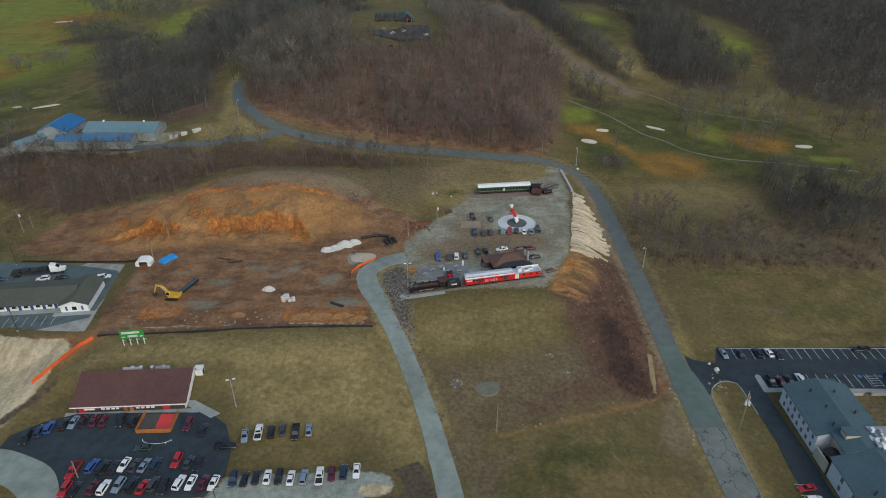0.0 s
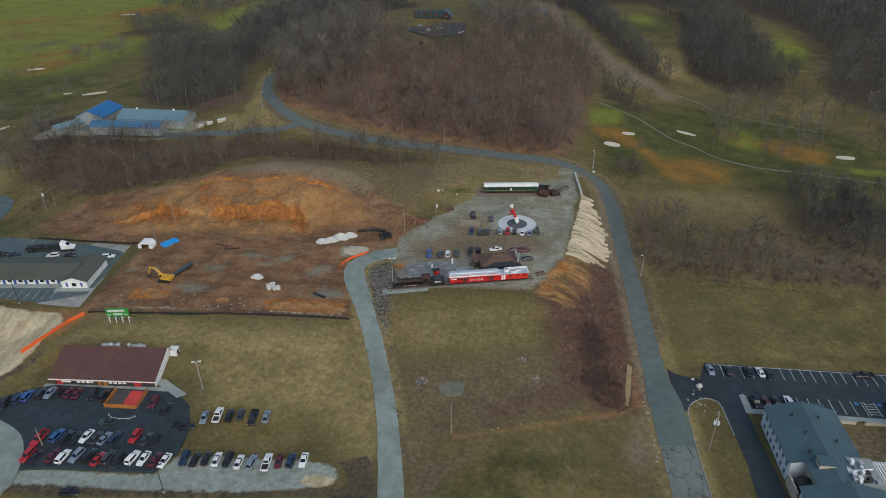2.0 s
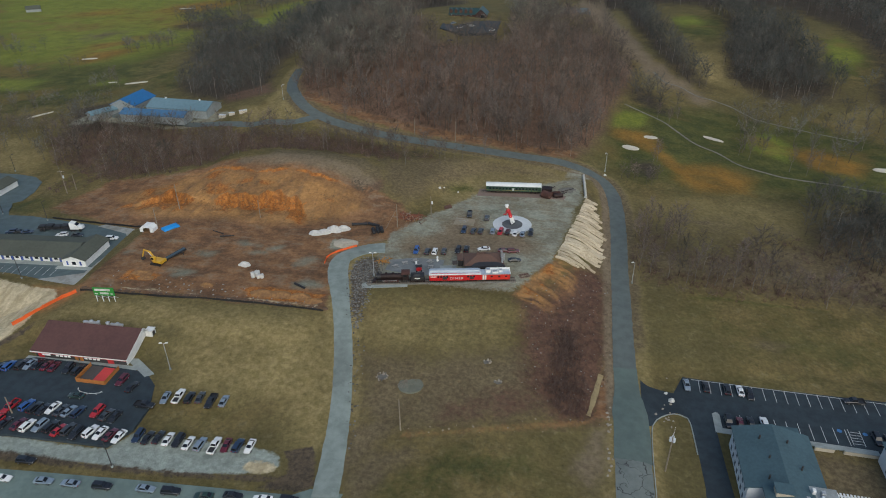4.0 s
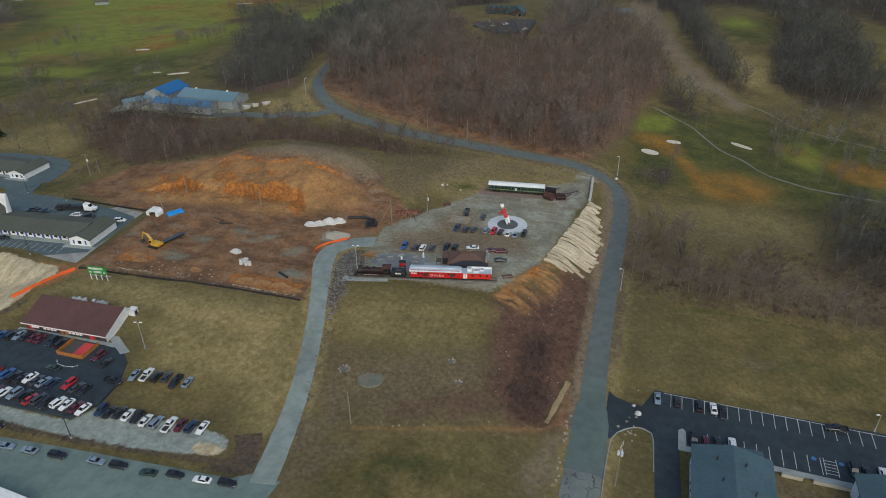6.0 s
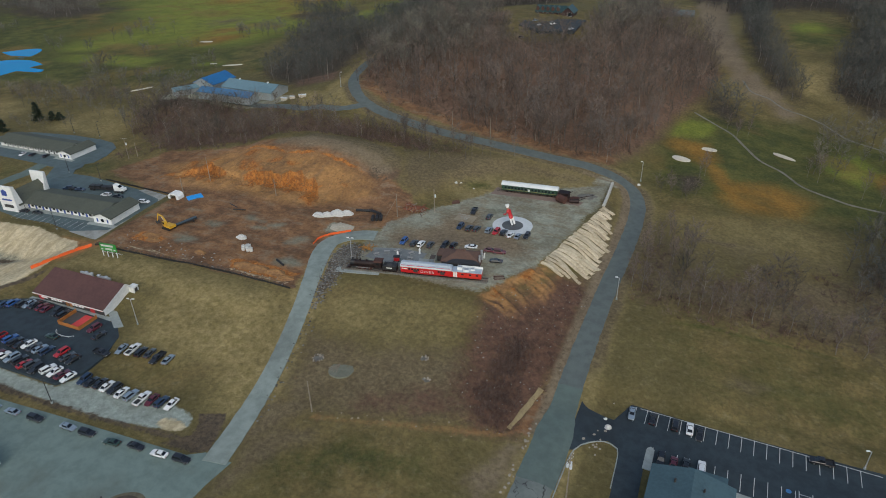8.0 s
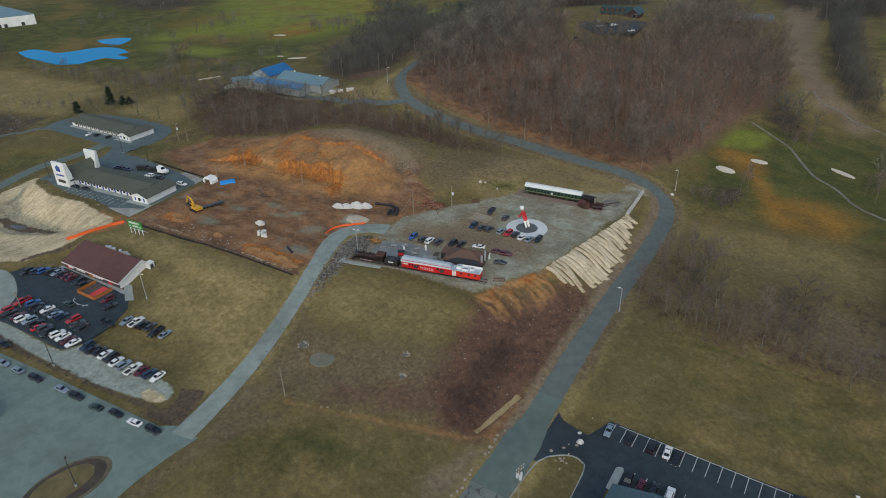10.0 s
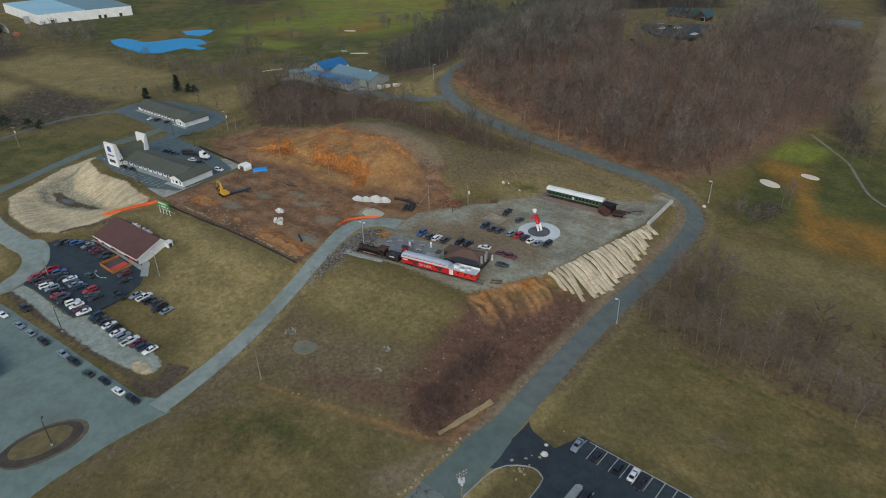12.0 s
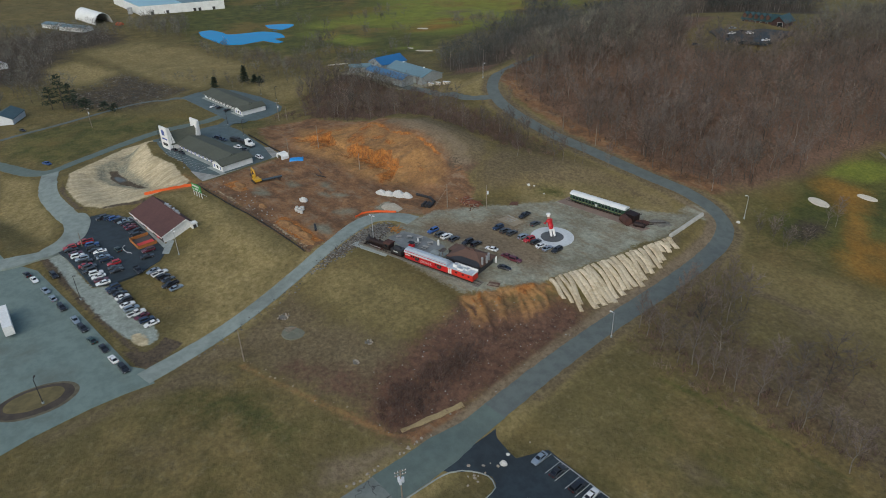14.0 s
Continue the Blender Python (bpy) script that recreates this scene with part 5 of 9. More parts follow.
wood("woodland_golf_right", "bare trees at the foot of the golf course", [(170, 250), (200, 230), (300, 240), (300, 300), (200, 290)], 12, 34, 0.6, 1.0, TREES, TWIG_GREY, 0.6)
wood("woodland_club", "bare trees round the clubhouse", [(4, 430), (30, 480), (20, 600), (-20, 640), (-6, 500)], 7, 23, 0.8, 1.2, TREES, TWIG_GREY)
wood("woodland_west_far", "dark leafless wood behind the hill", WEST_FAR, 7.5, 35, 0.9, 1.3, FAR, TWIG_FAR)
wood("woodland_fairway", "rows of bare trees between the fairways", FAIRWAY, 7, 24, 0.7, 1.15, FAR, TWIG_FAR, 0.85)
wood("woodland_fairway_far", "far rows of bare trees between the fairways", [(-260, 640), (-330, 660), (-420, 780), (-520, 860), (-480, 880), (-380, 800), (-250, 700)], 10, 25, 0.9, 1.3, FAR, TWIG_FAR, 0.8)
wood("woodland_horizon", "far leafless woods on the skyline", [(-700, 780), (-300, 900), (0, 800), (60, 1000), (-300, 1300), (-900, 1200)], 20, 26, 1.3, 2.0, FAR, TWIG_FAR)
wood("woodland_pond", "bare trees round the ponds", [(-434, 280), (-383, 292), (-323, 303), (-246, 300), (-195, 256), (-247, 262), (-318, 266), (-399, 270)], 8, 27, 0.45, 0.85, TREES, TWIG_GREY, 0.65)
wood("woodland_hedge", "bare hedge trees round the hay field", HEDGE, 7, 28, 0.6, 0.95, FAR, TWIG_GREY, 0.85)
wood("woodland_hedge_near", "bare hedge beside the second motel", [(-320, 235), (-290, 245), (-240, 258), (-235, 248), (-285, 225), (-310, 205)], 7, 29, 0.35, 0.6, TREES, TWIG_GREY, 0.7)
thicket("brush_pole_patch", "low brown brush round the poles behind the motels", [(-182, 230), (-176, 224), (-165, 224.6), (-158, 233), (-142, 239.5), (-120, 244), (-116, 249), (-142, 250), (-170, 244)], 2.3, 91, 0.35, 1.0, TWIG_DARK, (), 0.6)
wood("woodland_field_hedge", "dark bare hedge round the upper field", [(-335, 280), (-292, 285), (-264, 285), (-246, 291), (-222, 285), (-206, 268), (-200, 290), (-236, 303), (-292, 296), (-335, 292)], 4.6, 92, 0.3, 0.7, TREES, TWIG_MIXED, 0.9)
thicket("brush_waste", "dark brush on the waste ground", [(-370, 206), (-319, 209), (-270, 221), (-262, 201), (-262, 180), (-269, 162), (-295, 150), (-345, 162)], 4.2, 30, 0.4, 1.1, TWIG_GREY)
wood("woodland_sheds", "bare trees round the sheds", [(-215, 285), (-180, 284), (-140, 286), (-140, 292), (-185, 300), (-215, 312), (-225, 345), (-245, 330)], 6, 31, 0.5, 0.85, TREES, TWIG_GREY, 0.8)
wood("woodland_hay_west", "bare trees west of the house", [(-330, 60), (-300, 150), (-330, 170), (-480, 100), (-480, 20)], 12, 32, 0.7, 1.1, TREES, TWIG_GREY, 0.7)
wood("woodland_warehouse", "bare trees before the warehouse", [(-600, 290), (-560, 300), (-520, 330), (-510, 290), (-560, 262)], 9, 36, 0.6, 1.0, FAR, TWIG_GREY, 0.7)
wood("woodland_dark_hedge", "dark bare wood between the warehouse and the hay field", [(-593, 298), (-552, 323), (-500, 306), (-446, 286), (-479, 272), (-520, 262), (-580, 280)], 7, 38, 0.5, 0.95, FAR, TWIG_GREY)
wood("woodland_hedge_line", "dark bare hedge beside the far lane", [(-531, 388), (-552, 443), (-573, 456), (-562, 438), (-550, 399)], 6, 39, 0.4, 0.7, FAR, TWIG_GREY)
for k, (x, y, r) in enumerate(((-413, 439, 12), (-408, 466, 15), (-392, 474, 10), (-315, 422, 9), (-296, 490, 22), (-327, 348, 12), (-339, 406, 8), (-250, 371, 12), (-402, 397, 10), (-342, 354, 13), (-435, 394, 9), (-428, 477, 11), (-270, 330, 14), (-290, 312, 12))):
    wood("copse", "small group of bare trees on the golf course", circle(x, y, r, 10), 7.5, 60 + k, 0.5, 0.95, TREES, TWIG_GREY, 0.9)
wood("woodland_far_farm", "dark bare wood by the far farms", [(-566, 483), (-543, 528), (-628, 603), (-703, 591), (-760, 520)], 9, 81, 0.7, 1.1, FAR, TWIG_GREY)

# ---- vehicles ----
PAINT = {
    "black": paint("black car paint", (0.012, 0.012, 0.014), (0.018, 0.018, 0.02), 3, 0.5, 0.28, coat=0.6),
    "grey": paint("grey car paint", (0.070, 0.075, 0.080), (0.05, 0.053, 0.057), 3, 0.5, 0.3, 0.3, coat=0.6),
    "silver": paint("silver-blue car paint", (0.30, 0.36, 0.42), (0.24, 0.29, 0.34), 3, 0.5, 0.3, 0.4, coat=0.6),
    "white": paint("white car paint", (0.78, 0.78, 0.77), (0.66, 0.66, 0.65), 3, 0.5, 0.3, coat=0.6),
    "navy": paint("dark blue car paint", (0.018, 0.035, 0.075), (0.012, 0.025, 0.055), 3, 0.5, 0.28, coat=0.6),
    "blue": paint("blue car paint", (0.030, 0.095, 0.290), (0.022, 0.07, 0.22), 3, 0.5, 0.28, coat=0.6),
    "red": paint("red car paint", (0.42, 0.018, 0.022), (0.32, 0.014, 0.018), 3, 0.5, 0.28, coat=0.6),
    "maroon": paint("maroon car paint", (0.115, 0.014, 0.024), (0.08, 0.01, 0.018), 3, 0.5, 0.28, coat=0.6),
    "green": paint("dark green car paint", (0.020, 0.045, 0.032), (0.015, 0.032, 0.024), 3, 0.5, 0.28, coat=0.6),
    "yellow": paint("yellow machine paint", (0.62, 0.36, 0.025), (0.45, 0.25, 0.03), 2, 0.5, 0.5),
}
COLOUR_WORD = {"silver": "silver-blue", "navy": "dark blue", "grey": "dark grey", "green": "dark green"}
KINDS = {
    # half length, half width, belt height, roof height, hood height, cabin foot (rear, front), cabin top (rear, front)
    "sedan": (2.35, 0.90, 0.95, 1.45, 0.86, (-1.85, 1.0), (-1.05, 0.15)),
    "suv": (2.35, 0.95, 1.08, 1.75, 1.02, (-2.25, 1.05), (-2.0, 0.35)),
    "pickup": (2.85, 0.98, 1.12, 1.85, 1.10, (-0.65, 1.45), (-0.45, 0.75)),
}


def car_model(kind):
    """One car with its parts, its front towards +x; parts keep a first material slot for the paint."""
    hl, hw, belt, roof, hood, foot, top = KINDS[kind]
    base = thing("car" if kind != "pickup" else "pickup_truck", "car", "car" if kind != "pickup" else "pickup")

    def ring(x, low, high, w):
        return [(x, -w * 0.9, low), (x, -w, low + 0.16), (x, -w, high - 0.14), (x, -w * 0.88, high), (x, w * 0.88, high), (x, w, high - 0.14), (x, w, low + 0.16), (x, w * 0.9, low)]

    rear_high = belt if kind != "pickup" else 0.72
    mid = foot[0] if kind == "pickup" else -hl * 0.5
    body = Shape().rings([ring(-hl, 0.42, rear_high - 0.1, hw * 0.86), ring(-hl + 0.15, 0.32, rear_high, hw * 0.96), ring(mid - 0.01, 0.28, rear_high, hw), ring(mid, 0.28, belt, hw), ring(foot[1], 0.28, belt - 0.02, hw), ring(hl - 0.5, 0.3, hood - 0.06, hw * 0.97), ring(hl - 0.12, 0.34, hood - 0.2, hw * 0.9), ring(hl, 0.42, hood - 0.32, hw * 0.8)])
    fw, tw = hw * 0.86, hw * 0.68
    z0, z1 = belt - 0.04, roof
    cab = [(foot[0], -fw, z0), (foot[1], -fw, z0), (foot[1], fw, z0), (foot[0], fw, z0)]
    lid = [(top[0], -tw, z1 - 0.04), (top[1], -tw, z1 - 0.04), (top[1], tw, z1 - 0.04), (top[0], tw, z1 - 0.04)]
    crown = [(top[0] + 0.12, -tw * 0.85, z1), (top[1] - 0.12, -tw * 0.85, z1), (top[1] - 0.12, tw * 0.85, z1), (top[0] + 0.12, tw * 0.85, z1)]
    body.rings([cab, lid, crown])
    if kind == "pickup":
        for y0, y1 in ((-hw, -hw + 0.12), (hw - 0.12, hw)):
            body.box(-hl + 0.1, y0, 0.7, foot[0], y1, belt - 0.02)
        body.box(-hl + 0.05, -hw + 0.02, 0.7, -hl + 0.15, hw - 0.02, belt - 0.02)
    part("body", body, PAINT["white"], base)
    if kind == "pickup":
        part("bed_liner", Shape().box(-hl + 0.16, -hw + 0.13, 0.68, foot[0] - 0.02, hw - 0.13, 0.76), BLACK, base)

    def pane(name, a, b, c, d, push):
        pts = [Vector(p) for p in (a, b, c, d)]
        mid_p = sum(pts, Vector()) / 4
        pts = [mid_p + (p - mid_p) * 0.86 + Vector(push) * 0.012 for p in pts]
        inner = [p - Vector(push) * 0.03 for p in pts]
        part(name, Shape().rings([inner, pts]), CAR_GLASS, base)

    pane("windscreen", cab[1], cab[2], lid[2], lid[1], (1, 0, 0.6))
    pane("rear_window", cab[3], cab[0], lid[0], lid[3], (-1, 0, 0.6))
    pane("side_window", cab[0], cab[1], lid[1], lid[0], (0, -1, 0.25))
    pane("side_window", cab[2], cab[3], lid[3], lid[2], (0, 1, 0.25))
    r = 0.34 if kind == "sedan" else 0.38
    tyre = Shape().tube([(0, -0.11, 0), (0, 0.11, 0)], r, 14).mesh("tyre", RUBBER)
    hub = Shape().tube([(0, -0.125, 0), (0, 0.125, 0)], r * 0.6, 10).mesh("rim", RIM)
    for x in (-hl * 0.62, hl * 0.62):
        for y in (-hw + 0.1, hw - 0.1):
            w = new("wheel", tyre)
            w.parent, w.location = base, (x, y, r)
            h = new("rim", hub)
            h.parent = w
    for y in (-hw * 0.62, hw * 0.62):
        part("headlight", Shape().box(hl - 0.16, y - 0.2, hood - 0.42, hl - 0.01, y + 0.2, hood - 0.26), LAMP_CLEAR, base)
        part("tail_light", Shape().box(-hl - 0.01, y - 0.16, rear_high - 0.34, -hl + 0.14, y + 0.16, rear_high - 0.14), LAMP_RED, base)
    return base


MODELS = {kind: car_model(kind) for kind in KINDS}
used_model = set()


def park(x, y, turn, colour, kind, where, group, z=None):
    """One car at a place; turn: the way its front looks, in degrees from +x."""
    z = on_ground(x, y) + 0.09 if z is None else z
    m = pose(x, y, z, 0, 0, turn)
    if kind in used_model:
        ob = copy_thing(MODELS[kind], m)
    else:
        used_model.add(kind)
        ob = MODELS[kind]
        ob.matrix_basis = m
    ob.scale = (0.93, 0.93, 0.88)
    for child in ob.children:
        if child.name.startswith("body"):
            child.material_slots[0].link = "OBJECT"
            child.material_slots[0].material = PAINT[colour]
    word = {"sedan": "saloon car", "suv": "estate car", "pickup": "pickup truck"}[kind]
    return tagged(ob, f"{COLOUR_WORD.get(colour, colour)} {word} parked {where}", "pickup" if kind == "pickup" else "car", group)


KIND = {"s": "sedan", "u": "suv", "p": "pickup"}
HUE = {"k": "black", "y": "grey", "i": "silver", "w": "white", "n": "navy", "b": "blue", "r": "red", "m": "maroon", "g": "green"}


def row(places, codes, turn, where, group, z=None, seed=1):
    rng = random.Random(seed)
    for (x, y), code in zip(places, codes.split()):
        flip = 180 if rng.random() < 0.3 else 0
        park(x, y, turn + flip + rng.uniform(-3, 3), HUE[code[0]], KIND[code[1]], where, group, z)

# ---- buildings ----
ROOF_MAROON = paint("maroon shingle roof", (0.105, 0.048, 0.042), (0.075, 0.035, 0.032), 1.2, 0.12, 0.9, bump=0.03)
ROOF_OLIVE = paint("dark olive shingle roof", (0.086, 0.092, 0.070), (0.064, 0.069, 0.052), 1.2, 0.1, 0.9, bump=0.03)
ROOF_SLATE = paint("blue-grey shingle roof", (0.060, 0.108, 0.128), (0.044, 0.080, 0.096), 1.4, 0.12, 0.9, bump=0.03)
ROOF_BLUE = paint("blue sheet metal roof", (0.020, 0.135, 0.330), (0.018, 0.110, 0.270), 0.8, 0.1, 0.45)
ROOF_SLATE_BLUE = paint("faded blue sheet metal roof", (0.055, 0.150, 0.270), (0.048, 0.120, 0.215), 0.8, 0.1, 0.5)
SHED_WALL = paint("weathered shed siding", (0.300, 0.325, 0.325), (0.21, 0.225, 0.22), 1.5, 0.2, 0.7)
ROOF_PALE = paint("pale blue-grey sheet roof", (0.140, 0.225, 0.260), (0.110, 0.180, 0.21), 0.8, 0.1, 0.5)
ROOF_SKY = paint("light blue membrane roof", (0.30, 0.50, 0.58), (0.26, 0.43, 0.50), 0.5, 0.03, 0.5)
ROOF_GREEN = paint("dark green metal roof", (0.024, 0.058, 0.058), (0.018, 0.044, 0.044), 0.8, 0.1, 0.5)
ROOF_BROWN = paint("brown shingle roof", (0.125, 0.070, 0.050), (0.090, 0.052, 0.040), 1.4, 0.2, 0.9, bump=0.03)
CHARCOAL = paint("charcoal cladding", (0.045, 0.042, 0.042), (0.030, 0.028, 0.028), 1.5, 0.3, 0.8)
RED_TRIM = paint("red trim paint", (0.50, 0.025, 0.03), (0.38, 0.02, 0.025), 2, 0.4, 0.6)
SIDING = paint("pale grey siding", (0.62, 0.65, 0.68), (0.52, 0.55, 0.58), 1.5, 0.2, 0.6)
CREAM = paint("cream block wall", (0.52, 0.46, 0.36), (0.42, 0.37, 0.29), 1.5, 0.3, 0.8)
TIMBER = paint("orange stained timber", (0.42, 0.165, 0.035), (0.29, 0.11, 0.028), 2.5, 0.5, 0.7, vary=0.15)
BLUE_SIGN = paint("blue sign paint", (0.03, 0.07, 0.30), None, 2, 0.5, 0.5)
BLINDS = clear("pane with drawn blinds", (0.16, 0.19, 0.22), 0.1)
LOG = paint("brown log wall", (0.105, 0.052, 0.036), (0.07, 0.035, 0.026), 2, 0.3, 0.85)


def gable(x0, x1, y0, y1, eave, ridge, along="x", over=0.5, thick=0.22, skew=0.0):
    """A pitched roof over a plan, its ridge along x or y."""
    a, b = (y0, y1) if along == "x" else (x0, x1)
    mid = (a + b) / 2 + skew
    slope_a, slope_b = (ridge - eave) / (mid - a), (ridge - eave) / (b - mid)
    prof = [(a - over, eave - over * slope_a), (mid, ridge), (b + over, eave - over * slope_b), (b + over, eave - over * slope_b + thick), (mid, ridge + thick), (a - over, eave - over * slope_a + thick)]
    return Shape().prism(prof, (x0 if along == "x" else y0) - over, (x1 if along == "x" else y1) + over, along)


def gable_walls(x0, x1, y0, y1, eave, ridge, along="x", skew=0.0):
    a, b = (y0, y1) if along == "x" else (x0, x1)
    prof = [(a, -0.5), (b, -0.5), (b, eave), ((a + b) / 2 + skew, ridge), (a, eave)]
    return Shape().prism(prof, x0 if along == "x" else y0, x1 if along == "x" else y1, along)


def window(parent, x, y, z, w, h, face="-y", frame_mat=None, name="window", glass=None):
    """A framed pane standing a little proud of a wall that faces -y, +x or -x."""
    deep = 0.05
    if face in ("-y", "+y"):
        s = -1 if face == "-y" else 1
        f = Shape().box(x - w / 2 - 0.09, y + s * deep, z - 0.09, x + w / 2 + 0.09, y - s * 0.02, z + h + 0.09)
        g = Shape().box(x - w / 2, y + s * (deep + 0.02), z, x + w / 2, y - s * 0.0, z + h)
    else:
        s = 1 if face == "+x" else -1
        f = Shape().box(x + s * deep, y - w / 2 - 0.09, z - 0.09, x - s * 0.02, y + w / 2 + 0.09, z + h + 0.09)
        g = Shape().box(x + s * (deep + 0.02), y - w / 2, z, x, y + w / 2, z + h)
    ob = part(name, f, frame_mat or WHITE, parent)
    part("pane", g, glass or GLASS, ob)
    return ob


# restaurant
taco = thing("restaurant", "long low restaurant with a maroon roof and red trim", "restaurant", pose(-81.8, 135.4, -3.55, 0, 0, 3.2))
part("wall", gable_walls(-14, 14, -9.2, 3.2, 2.75, 6.0, "x", 2.7), WHITE, taco, "white gable walls")
part("front_cladding", Shape().box(-13.9, -9.32, 0.0, 13.9, -9.22, 2.5), CHARCOAL, taco, "charcoal front cladding")
part("roof", gable(-14, 14, -9.2, 3.2, 2.75, 6.0, over=0.75, skew=2.7), ROOF_MAROON, taco, "maroon shingle roof")
part("fascia", Shape().box(-14.8, -10.12, 2.2, 14.8, -10.02, 2.5), WHITE, taco, "white fascia")
part("trim", Shape().box(-14.6, -10.04, 2.02, 14.6, -9.96, 2.2), RED_TRIM, taco, "red trim board")
for x in (14.78,):
    part("bargeboard", Shape().prism([(-10.1, 2.3), (-0.3, 5.98), (3.9, 2.1), (3.9, 2.4), (-0.3, 6.32), (-10.1, 2.62)], x, x + 0.1), WHITE, taco)
for x in (-12.2, 9.2):
    part("door_panel", Shape().box(x - 0.9, -9.42, 0.1, x + 0.9, -9.32, 2.1), RED_TRIM, taco, "red door panel")
for x, w in ((-10.0, 2.6), (-6.6, 0.9), (-5.3, 0.9), (-4.0, 0.9), (-2.9, 0.7), (2.2, 0.9), (3.5, 0.9), (4.8, 0.9), (6.0, 0.9)):
    part("hanging_sign", Shape().box(x - w / 2, -9.95, 1.35, x + w / 2, -9.88, 1.95), WHITE, taco, "white hanging sign board")
for x in (-1.2, 0.3):
    part("door", Shape().box(x - 0.5, -9.42, 0.05, x + 0.5, -9.33, 2.1), TIMBER, taco, "orange timber door")
part("pavement_edge", Shape().box(-16.5, -11.2, -0.1, 17.5, -9.35, 0.12), CONCRETE, taco)
part("side_path", Shape().slab([(11.2, -6.2), (13.4, -4.8), (23.4, -11.6), (21.4, -13.2)], -0.3, 0.16), CONCRETE, taco, "pale concrete path beside the gable")
annex = part("annex", Shape().box(14.2, 0.9, 0.0, 16.2, 2.9, 4.3), WHITE, taco, "white boxed annex", bevel=0.05)
part("annex_door", Shape().box(16.2, 1.3, 2.0, 16.26, 2.4, 3.9), CHARCOAL, annex)
part("annex_roof", Shape().box(14.0, 0.75, 4.3, 16.35, 3.05, 4.42), WHITE, annex)
for k in range(4):
    x = -1.5 + (0, 2.2, 5.2, 8.2)[k]
    vent = part("roof_vent", Shape().tube([(x, 0.2, 5.3), (x, 0.2, 6.8)], 0.42, 10), STEEL, taco, "galvanised roof vent")
    part("hood", Shape().tube([(x, 0.2, 6.8), (x, 0.2, 7.05)], [0.62, 0.3], 10), STEEL, vent)
part("duct", Shape().box(-4.0, -0.1, 5.9, 0.5, 0.5, 6.6), STEEL, taco, "galvanised roof duct")
part("duct", Shape().box(4.6, -0.1, 5.9, 8.4, 0.5, 6.6), STEEL, taco, "galvanised roof duct")

deck = thing("timber_deck", "orange timber deck with a red carpet before the restaurant", "deck", pose(-72.6, 121.6, -3.53, 0, 0, 2))
part("floor", Shape().box(-4.1, -3.2, 0.0, 4.1, 3.2, 0.28), paint("grey deck boards", (0.085, 0.075, 0.068), None, 2), deck, "grey boarded floor")
part("carpet", Shape().box(-0.1, -2.4, 0.284, 3.7, 3.0, 0.32), paint("red carpet", (0.62, 0.06, 0.055), (0.5, 0.05, 0.045), 2), deck, "bright red carpet")
for k in range(5):
    z = 0.1 + 0.26 * k
    part("fence_board", Shape().box(-4.25, -3.34, z, 4.25, -3.26, z + 0.2), TIMBER, deck)
    part("fence_board", Shape().box(-4.32, -3.3, z, -4.24, 3.2, z + 0.2), TIMBER, deck)
    part("fence_board", Shape().box(4.24, -3.3, z, 4.32, 3.2, z + 0.2), TIMBER, deck)
for x in (-4.2, -2.1, 0, 2.1, 4.2):
    part("fence_post", Shape().box(x - 0.07, -3.27, 0, x + 0.07, -3.13, 1.45), TIMBER, deck)
for y in (-1.1, 1.0, 3.1):
    for x in (-4.18, 4.18):
        part("fence_post", Shape().box(x - 0.07, y - 0.07, 0, x + 0.07, y + 0.07, 1.45), TIMBER, deck)

# sign on legs
sign = thing("roadside_sign", "green billboard with white lettering bars on four white legs", "billboard", pose(-88.8, 148.9, 0.0, 0, 0, 8))
part("board", Shape().box(-3.3, -0.12, 2.5, 3.3, 0.12, 5.4), paint("green sign paint", (0.03, 0.25, 0.035), (0.025, 0.19, 0.03), 2, 0.4, 0.6), sign, "green sign board", bevel=0.03)
for x0, x1, z0, z1 in ((-2.7, 2.2, 4.25, 4.95), (-1.2, 1.5, 3.05, 3.7), (-2.9, -2.0, 3.0, 3.4), (2.1, 2.9, 3.0, 3.4)):
    part("lettering_bar", Shape().box(x0, -0.16, z0, x1, -0.122, z1), LINE, sign, "white lettering bar")
for x in (-2.9, -1.0, 0.9, 2.8):
    part("leg", Shape().tube([(x, 0.1, -0.4), (x, 0.1, 2.6)], 0.13, 8), WHITE, sign)
    part("brace", Shape().tube([(x, 0.1, 2.2), (x, 2.4, 0.0)], 0.07, 6), WHITE, sign)


